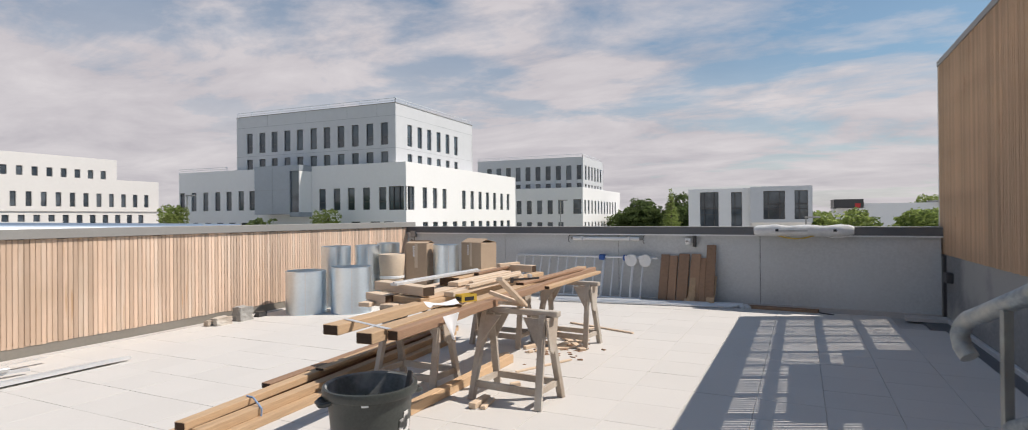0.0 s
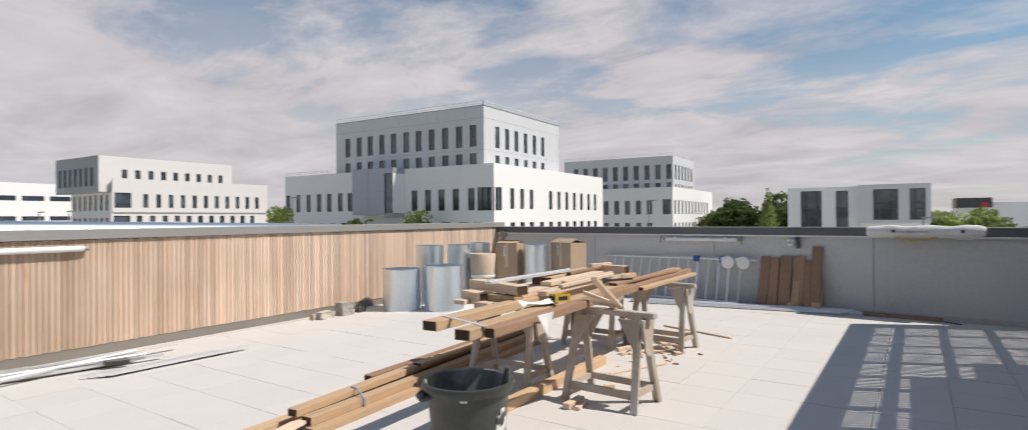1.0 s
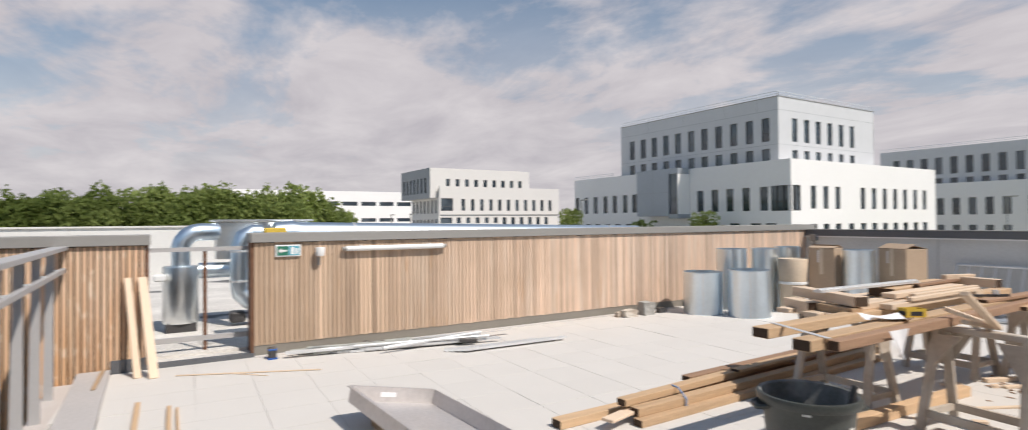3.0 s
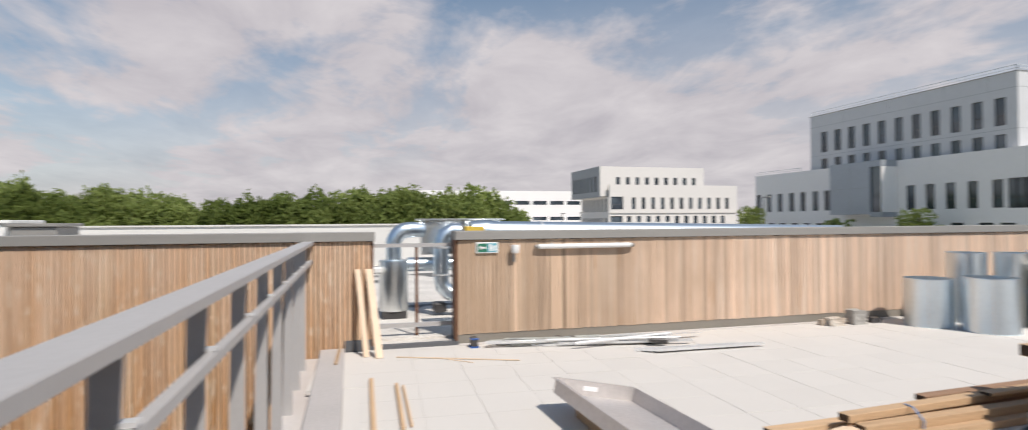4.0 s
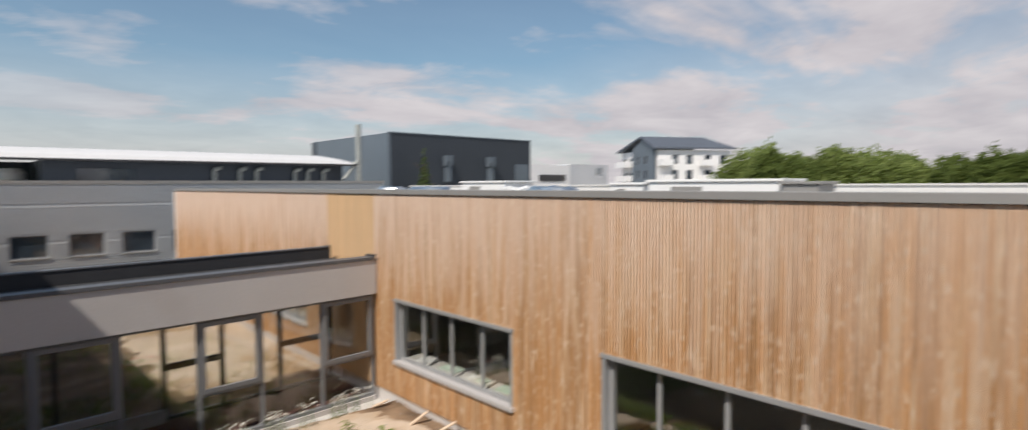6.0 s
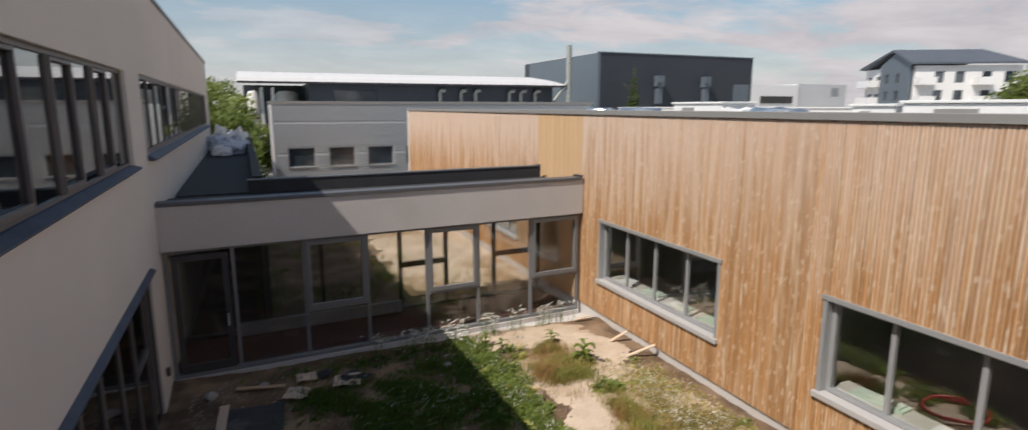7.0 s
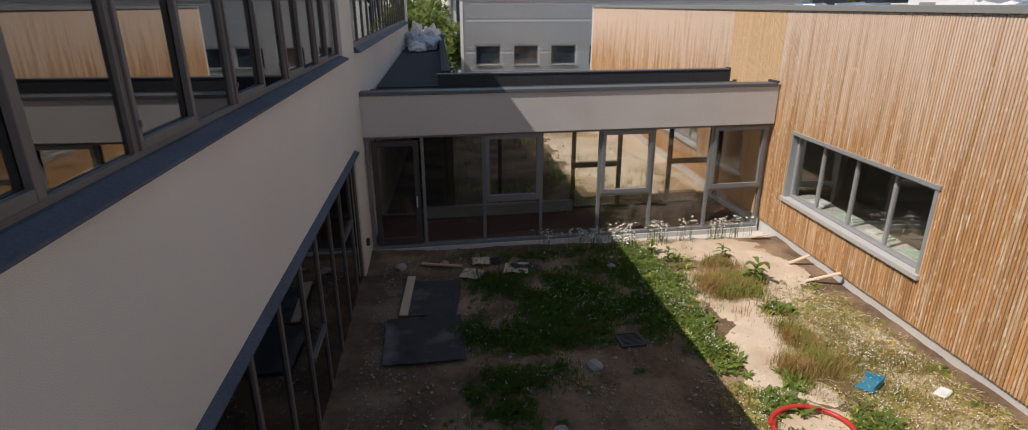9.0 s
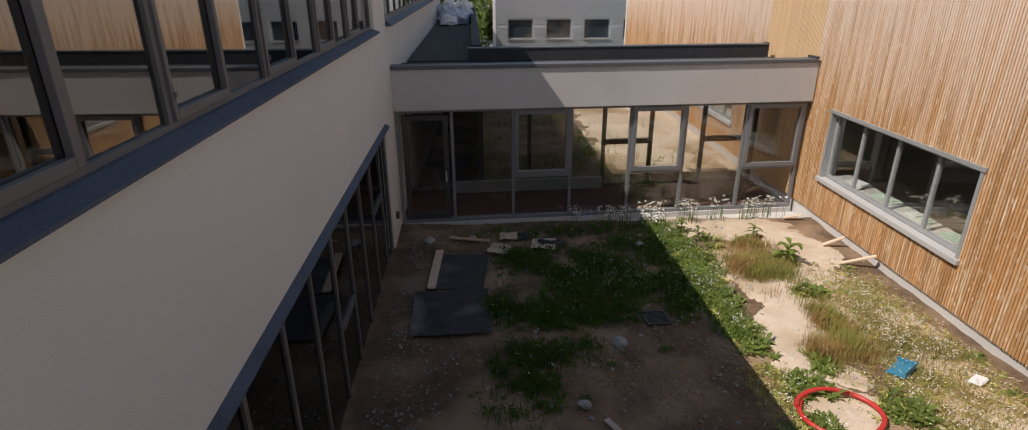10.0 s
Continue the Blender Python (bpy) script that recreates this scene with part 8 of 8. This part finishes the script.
tl = thing("laser_level", pose(-7.25, -0.72, 0.0), "small black and blue tool standing on the paving", "tool")
part("body", boxes((-0.05, 0.05, -0.045, 0.045, 0.0, 0.14), bevel=0.012), FRAMEDARK, tl)
part("collar", boxes((-0.056, 0.056, -0.05, 0.05, 0.1, 0.13), bevel=0.01), BLUE, tl, "blue collar")
part("base", boxes((-0.06, 0.06, -0.055, 0.055, 0.0, 0.02)), BLUE, tl, "blue base")
for x, y, sx, sy, sz, mat, lab in ((-7.18, 5.0, 0.1, 0.16, 0.07, TRESTLE, "wood block at the wall foot"), (-7.2, 5.42, 0.12, 0.14, 0.13, STONE, "rough grey stone at the wall foot"), (-7.2, 5.8, 0.06, 0.1, 0.05, FRAMEDARK, "small dark lump at the wall foot"), (-7.25, 4.86, 0.06, 0.08, 0.05, TRESTLE, "wood block at the wall foot")):
    bm = bmesh.new()
    bmesh.ops.create_cube(bm, size=1.7)
    bmesh.ops.subdivide_edges(bm, edges=bm.edges[:], cuts=4, use_grid_fill=True)
    for v in bm.verts:
        v.co *= 1 + 0.22 * noise.noise(v.co * 1.5 + Vector((x, y, 0)))
        v.co = Vector((v.co.x * sx, v.co.y * sy, max(v.co.z, -0.8) * sz + 0.8 * sz))
    tagged(part("stone" if mat is STONE else "block", bm, mat, m=pose(x, y, 0.0)), lab, "stone" if mat is STONE else "block")

# ---- roof plant behind the larch wall ----
ROOFZ = 0.08
dp = thing("duct_plant", pose(-9.6, 0, ROOFZ), "galvanised ventilation ducts and silencer on the roof", "ventilation")


def duct(pts, r, label=""):
    bm = bmesh.new()
    tube(bm, pts, r, 20)
    ob = part("duct", bm, SKYSTEEL, dp, label, smooth=True)
    for a, b in zip(pts, pts[1:]):
        a, b = Vector(a), Vector(b)
        if (b - a).length > 0.5:
            d = (b - a).normalized()
            for f in (0.12, 0.88):
                bm = bmesh.new()
                p = a.lerp(b, f)
                tube(bm, [p - d * 0.015, p + d * 0.015], r * 1.05, 20)
                part("collar", bm, ALU, ob, smooth=True)


def arc(c, r, a0, a1, plane, n=6):
    out = []
    for k in range(n + 1):
        a = radians(a0 + (a1 - a0) * k / n)
        u, v = r * math.cos(a), r * math.sin(a)
        out.append((c[0] + (u if plane == "xz" else 0), c[1] + (u if plane == "yz" else 0), c[2] + v))
    return out


bm = bmesh.new()
lathe(bm, [(0.0, 0.12), (0.235, 0.12), (0.24, 0.14), (0.24, 0.93), (0.235, 0.95), (0.0, 0.96)], 32, m=pose(0, -1.6, 0))
part("silencer", bm, GALV, dp, "large round silencer", smooth=True)
part("feet", boxes((-0.2, 0.2, -1.8, -1.4, 0.0, 0.12)), FRAMEDARK, dp)
duct([(0, -1.6, 0.95), (0, -1.6, 1.2)] + arc((0, -1.35, 1.2), 0.25, 180, 90, "yz") + [(-0.1, -1.12, 1.45)], 0.13)
part("plenum", boxes((-0.5, -0.14, -1.12, 0.27, 1.02, 1.6), bevel=0.01), GALV, dp, "sheet metal plenum box")
part("plenum_lid", boxes((-0.55, -0.08, -1.18, 0.33, 1.602, 1.635), bevel=0.006), GALV, dp)
duct([(0.1, -0.5, 1.42), (0.1, -0.62, 1.43), (0.1, -0.76, 1.36), (0.1, -0.82, 1.22), (0.1, -0.82, 0.62), (0.1, -0.8, 0.5), (0.12, -0.7, 0.4), (0.15, -0.52, 0.3), (0.15, -0.45, 0.27)], 0.13)
duct([(-0.3, -1.35, 0.85), (-0.3, -0.9, 0.85), (-0.3, 0.3, 0.85)], 0.12)
duct([(0.1, -0.3, 1.4), (0.1, -0.05, 1.42), (0.1, 0.05, 1.4), (0.1, 7.4, 1.27)], 0.19, "long round duct behind the wall")
duct([(-0.5, -0.3, 1.4), (-0.5, 0.6, 1.38), (-0.5, 6.9, 1.25)], 0.17)
for y in (0.8, 2.6, 4.4, 6.2):
    part("support", boxes((-0.7, 0.35, y - 0.03, y + 0.03, 0.0, 1.05)), ALU, dp)
part("fan", boxes((-0.15, 0.1, -0.95, -0.72, 0.05, 0.22), bevel=0.03), FRAMEDARK, dp, "black fan casing")
part("valve", boxes((0.05, 0.25, -1.95, -1.8, 0.75, 0.85), bevel=0.02), WHITEPLASTIC, dp)
tagged(part("yellow_case", boxes((-0.09, 0.09, -0.14, 0.14, 0.0, 0.13), bevel=0.01), YELLOW, m=pose(-8.05, -0.55, 1.46)), "yellow case lying by the plenum", "case")
tagged(part("case_shelf", boxes((-8.3, -7.79, -0.8, -0.3, 1.42, 1.458)), ALU), "sheet metal shelf behind the cap", "shelf")


def roof_unit(x, y, w, l, h, label, mat=WHITEPLASTIC):
    t = thing("roof_unit", pose(x, y, ROOFZ), label, "ventilation", "units on the roof")
    part("casing", boxes((-w / 2, w / 2, -l / 2, l / 2, 0.3, h - 0.06), bevel=0.015), mat, t)
    part("lid", boxes((-w / 2 - 0.05, w / 2 + 0.05, -l / 2 - 0.05, l / 2 + 0.05, h - 0.058, h), bevel=0.01), mat, t)
    part("curb", boxes((-w / 2 + 0.05, w / 2 - 0.05, -l / 2 + 0.05, l / 2 - 0.05, 0.0, 0.3)), CAP, t)
    part("grille", boxes((w / 2 + 0.002, w / 2 + 0.012, -l * 0.3, -l * 0.05, h * 0.6, h * 0.9)), CAP, t)


roof_unit(-12.2, -9.55, 1.1, 3.2, 1.66, "white ventilation unit on the flat roof")
roof_unit(-12.0, -7.55, 0.9, 0.7, 1.6, "pale grey ventilation unit on the flat roof", CAP)
roof_unit(-12.3, -11.9, 1.0, 1.0, 1.6, "white ventilation unit on the flat roof")
roof_unit(-12.2, -17.4, 1.2, 2.2, 1.68, "white ventilation unit on the flat roof")
for y, l in ((-14.2, 1.9), (-20.2, 2.2), (-22.8, 1.4), (-15.6, 0.8)):
    bt = thing("foil_bundle", pose(-11.5, y, ROOFZ), "foil-wrapped bundle stacked on the roof", "bundle", "foil bundles")
    bm = bmesh.new()
    bmesh.ops.create_icosphere(bm, subdivisions=3, radius=1.0)
    for v in bm.verts:
        v.co = Vector((max(-0.75, min(0.75, v.co.x)), max(-0.8, min(0.8, v.co.y)), max(-0.7, min(0.7, v.co.z))))
        v.co *= 1 + 0.1 * noise.noise(v.co * 5 + Vector((y, 0, 0)))
        v.co = Vector((v.co.x * 0.7, v.co.y * l * 0.6, (v.co.z + 0.7) * 1.06))
    part("wrapping", bm, GALV if l > 1 else BAGWHITE, bt)

# ---- courtyard things ----
hs = thing("red_hose", pose(-4.3, -9.05, GROUND + 0.075), "red corrugated hose lying in a ring on the ground", "hose")
bm = bmesh.new()
pts = []
for k in range(45):
    a = radians(-60 + k * 9.2)
    r = 0.53 + 0.025 * math.sin(2.3 * a)
    pts.append((r * math.cos(a), 0.9 * r * math.sin(a), 0.035 * (k / 36) + 0.012 * math.sin(3 * a)))
tube(bm, pts, 0.034, 10)
part("ring", bm, RED, hs, smooth=True)
bp_ = thing("blue_pan", pose(-5.75, -9.97, GROUND + 0.05, 8, 0, 35), "broken petrol-blue plastic pan on the ground", "pan")
part("pan_base", boxes((-0.2, 0.2, -0.13, 0.13, 0.0, 0.012)), PANBLUE, bp_)
part("pan_side", boxes((-0.2, 0.2, 0.13, 0.142, 0.0, 0.1), (-0.212, -0.2, -0.13, 0.142, 0.0, 0.1)), PANBLUE, bp_)
tagged(part("litter", boxes((-0.13, 0.13, -0.09, 0.09, 0.0, 0.05), bevel=0.02), BAGWHITE, m=pose(-6.72, -9.68, GROUND + 0.03, 5, 4, 30)), "crumpled white plastic wrapper on the ground", "litter")
dr = thing("drain_grate", pose(-2.48, -11.6, GROUND + 0.02, 0, 0, 5), "square black drain grate in the soil", "drain")
part("grate_frame", boxes((-0.22, 0.22, -0.22, -0.18, 0, 0.04), (-0.22, 0.22, 0.18, 0.22, 0, 0.04), (-0.22, -0.18, -0.18, 0.18, 0, 0.04), (0.18, 0.22, -0.18, 0.18, 0, 0.04)), FRAMEDARK, dr)
for k in range(9):
    part("slat", boxes((-0.18, 0.18, -0.16 + 0.037 * k, -0.142 + 0.037 * k, 0.0, 0.032)), FRAMEDARK, dr)
bm = bmesh.new()
bmesh.ops.create_grid(bm, x_segments=18, y_segments=14, size=0.5)
for v in bm.verts:
    v.co = Vector((v.co.x * 1.36, v.co.y * 1.5, 0.035 + 0.03 * noise.noise(Vector((v.co.x * 4, v.co.y * 4, 0)))))
tagged(part("black_mat", bm, FELT, m=pose(1.08, -11.95, GROUND + 0.03, 0, 0, 3), smooth=True), "black roofing felt sheet on the ground", "mat")
bm = bmesh.new()
bmesh.ops.create_grid(bm, x_segments=12, y_segments=14, size=0.5)
for v in bm.verts:
    v.co = Vector((v.co.x * 1.1, v.co.y * 1.5, 0.03 + 0.03 * noise.noise(Vector((v.co.x * 4, v.co.y * 4, 5)))))
tagged(part("black_mat", bm, FELT, m=pose(1.02, -13.5, GROUND + 0.03, 0, 0, -4), smooth=True), "black roofing felt sheet on the ground", "mat")
timber((1.47, -14.42, GROUND + 0.085), (1.51, -12.75, GROUND + 0.085), 0.16, 0.035, PINE, "pale board lying on the roofing felt", ends=False, name="pale_board")
for x, y, s in ((-1.7, -10.85, 0.13), (-0.9, -9.4, 0.1), (1.75, -15.0, 0.14), (-2.9, -14.6, 0.1), (0.8, -15.1, 0.1)):
    bm = bmesh.new()
    bmesh.ops.create_icosphere(bm, subdivisions=2, radius=s)
    for v in bm.verts:
        v.co *= 1 + 0.35 * noise.noise(v.co * 9 + Vector((x, y, 0)))
        v.co.z *= 0.6
    tagged(part("rubble_stone", bm, STONE, m=pose(x, y, GROUND + 0.06)), "pale grey lump of rubble on the soil", "stone", "rubble stones")
for (a, b, mat) in (((-7.35, -14.35, GROUND + 0.25), (-6.95, -14.45, GROUND + 0.03), PINE), ((-7.4, -13.3, GROUND + 0.3), (-6.85, -13.55, GROUND + 0.03), PINE), ((-7.2, -15.9, GROUND + 0.15), (-6.8, -16.0, GROUND + 0.05), PINE), ((-1.35, -8.7, GROUND + 0.07), (-1.15, -9.1, GROUND + 0.05), TRESTLE), ((0.4, -14.9, GROUND + 0.07), (1.3, -15.1, GROUND + 0.08), TIMBER)):
    timber(a, b, 0.09, 0.03, mat, "short board leaning at the plinth" if mat is PINE else "grey stick on the soil", "boards in the courtyard", ends=False, name="short_board")
rng3 = random.Random(9)
for k in range(6):
    bm = bmesh.new()
    bmesh.ops.create_grid(bm, x_segments=6, y_segments=6, size=rng3.uniform(0.12, 0.28))
    for v in bm.verts:
        v.co.z = 0.05 * noise.noise(v.co * 6 + Vector((k, 0, 0))) + 0.05
    tagged(part("torn_felt", bm, BITUMEN if k % 2 else SAND, m=pose(rng3.uniform(-1.0, 1.6), rng3.uniform(-15.3, -14.2), GROUND + 0.02, 0, 0, k * 40)), "torn piece of felt on the rubble", "scrap", "felt scraps")

# ---- repeated pieces of walls and floor ----
PITCH, BW = 0.06, 0.0515


def batten_mesh(h, name="batten", BW=BW, base=LARCH, D=0.028):
    bm = bmesh.new()
    box(bm, -BW / 2, BW / 2, -D, 0.0, 0.0, h)
    return mesh_from(name, bm, base)


def clad(parent, runs, limit, light=(), lit_mat=LARCHLIGHT, BW=BW, base=LARCH, D=0.028):
    """Upright battens over the runs (u0, u1, z0, z1): the first ones as single pieces, the rest joined."""
    made, rest, meshes = 0, bmesh.new(), {}
    rest_v, rest_f = [], []
    rnd = random.Random(7)
    for u0, u1, z0, z1 in runs:
        n = max(1, round(abs(u1 - u0) / PITCH))
        step = (u1 - u0) / n
        for k in range(n):
            u = u0 + step * (k + 0.5) + rnd.uniform(-0.0012, 0.0012)
            zz0, d = z0 + rnd.uniform(-0.006, 0.004), rnd.uniform(-0.0015, 0.0015)
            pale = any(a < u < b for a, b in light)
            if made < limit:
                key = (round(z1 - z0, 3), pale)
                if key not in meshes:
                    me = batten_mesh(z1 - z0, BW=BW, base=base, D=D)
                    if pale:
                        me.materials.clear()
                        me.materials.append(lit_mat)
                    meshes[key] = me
                sharing("batten", meshes[key], parent, pose(u, d, zz0))
                made += 1
            else:
                i = len(rest_v)
                for x in (-BW / 2, BW / 2):
                    for y in (-D, 0.0):
                        for z in (zz0, zz0 + z1 - z0):
                            rest_v.append((u + x, y + d, z))
                rest_f += [tuple(i + q for q in f) for f in ((0, 1, 3, 2), (4, 6, 7, 5), (0, 4, 5, 1), (2, 3, 7, 6), (0, 2, 6, 4), (1, 5, 7, 3))]
    rest.free()
    if rest_v:
        me = bpy.data.meshes.new("far_battens")
        me.from_pydata(rest_v, [], rest_f)
        me.materials.append(joined(base))
        ob = new("far_battens", me)
        ob.parent = parent
        tagged(ob, kind="stuff")


def joined(base):
    """The same wood for battens in one mesh: each takes its own shade."""
    m = base.copy()
    for nd in m.node_tree.nodes:
        if nd.bl_idname == "ShaderNodeObjectInfo":
            geo = m.node_tree.nodes.new("ShaderNodeNewGeometry")
            for l in list(nd.outputs["Random"].links):
                m.node_tree.links.new(geo.outputs["Random Per Island"], l.to_socket)
            break
    return m


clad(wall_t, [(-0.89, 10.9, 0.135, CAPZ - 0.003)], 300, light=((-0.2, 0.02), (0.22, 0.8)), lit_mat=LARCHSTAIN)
NEARRUNS = [(-2.03, WIN2[1], -3.79, CAPZ - 0.003), (WIN2[1], WIN2[0], WIN2[3], CAPZ - 0.003), (WIN2[1], WIN2[0], -3.79, WIN2[2] - 0.05),
            (WIN2[0], WIN1[1], -3.79, CAPZ - 0.003), (WIN1[1], WIN1[0], WIN1[3] + 0.03, CAPZ - 0.003), (WIN1[1], WIN1[0], -3.79, WIN1[2] - 0.05),
            (WIN1[0], -17.0, -3.79, CAPZ - 0.003), (-19.8, WIN3[1], -3.79, CAPZ - 0.003),
            (WIN3[1], WIN3[0], WIN3[3] + 0.03, CAPZ - 0.003), (WIN3[1], WIN3[0], -3.79, WIN3[2] - 0.05), (WIN3[0], -38.0, -3.79, CAPZ - 0.003)]
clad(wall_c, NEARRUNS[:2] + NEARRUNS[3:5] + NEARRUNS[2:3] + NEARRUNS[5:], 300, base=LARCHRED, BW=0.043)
clad(wall_c, [(-17.0, -19.8, -3.79, CAPZ - 0.003)], 60, base=LARCHLIGHT, BW=0.043)
clad(wall_r, [(-9.7, 2.6, 1.0, 3.968)], 210, BW=0.037, base=LARCHSHADE, D=0.018)

# paving: square concrete tiles, turned a little from the larch wall
TS, ANG = 0.54, -2.75
bm = bmesh.new()
box(bm, -TS / 2 + 0.0015, TS / 2 - 0.0015, -TS / 2 + 0.0015, TS / 2 - 0.0015, -0.045, 0.0, bevel=0.0015)
tile_me = mesh_from("tile", bm, TILE)
paving = thing("paving", None, "pale concrete paving tiles of the roof terrace", "floor", kind="structure")
rest_v, rest_f, rnd = [], [], random.Random(11)
cells = []
ca, sa = math.cos(radians(ANG)), math.sin(radians(ANG))
for i in range(-20, 12):
    for j in range(-13, 24):
        lx, ly = 0.49 + i * TS + TS / 2, 3.5 + j * TS + TS / 2
        x, y = 0.0 + ca * (lx - 0.0) - sa * (ly - 3.5), 3.5 + sa * (lx - 0.0) + ca * (ly - 3.5)
        if -7.62 < x < 2.6 and -2.45 < y < 9.3 + (2.9 - x) * 0.112:
            cells.append((abs(x + 2) + abs(y - 3.5) * 0.8, x, y))
cells.sort()
for n, (_, x, y) in enumerate(cells):
    if n >= 300:
        i = len(rest_v)
        h = TS / 2 - 0.0015
        for z in (-0.045, 0.0):
            for a, b in ((-h, -h), (h, -h), (h, h), (-h, h)):
                rest_v.append((x + ca * a - sa * b, y + sa * a + ca * b, z))
        rest_f += [tuple(i + q for q in f) for f in ((4, 5, 6, 7), (0, 1, 5, 4), (1, 2, 6, 5), (2, 3, 7, 6), (3, 0, 4, 7))]
        continue
    sharing("tile", tile_me, paving, pose(x, y, rnd.uniform(-0.002, 0.001), rnd.uniform(-0.08, 0.08), rnd.uniform(-0.08, 0.08), ANG))
me = bpy.data.meshes.new("edge_tiles")
me.from_pydata(rest_v, [], rest_f)
me.materials.append(TILE)
edge = new("edge_tiles", me)
edge.parent = paving
tagged(edge, kind="stuff")
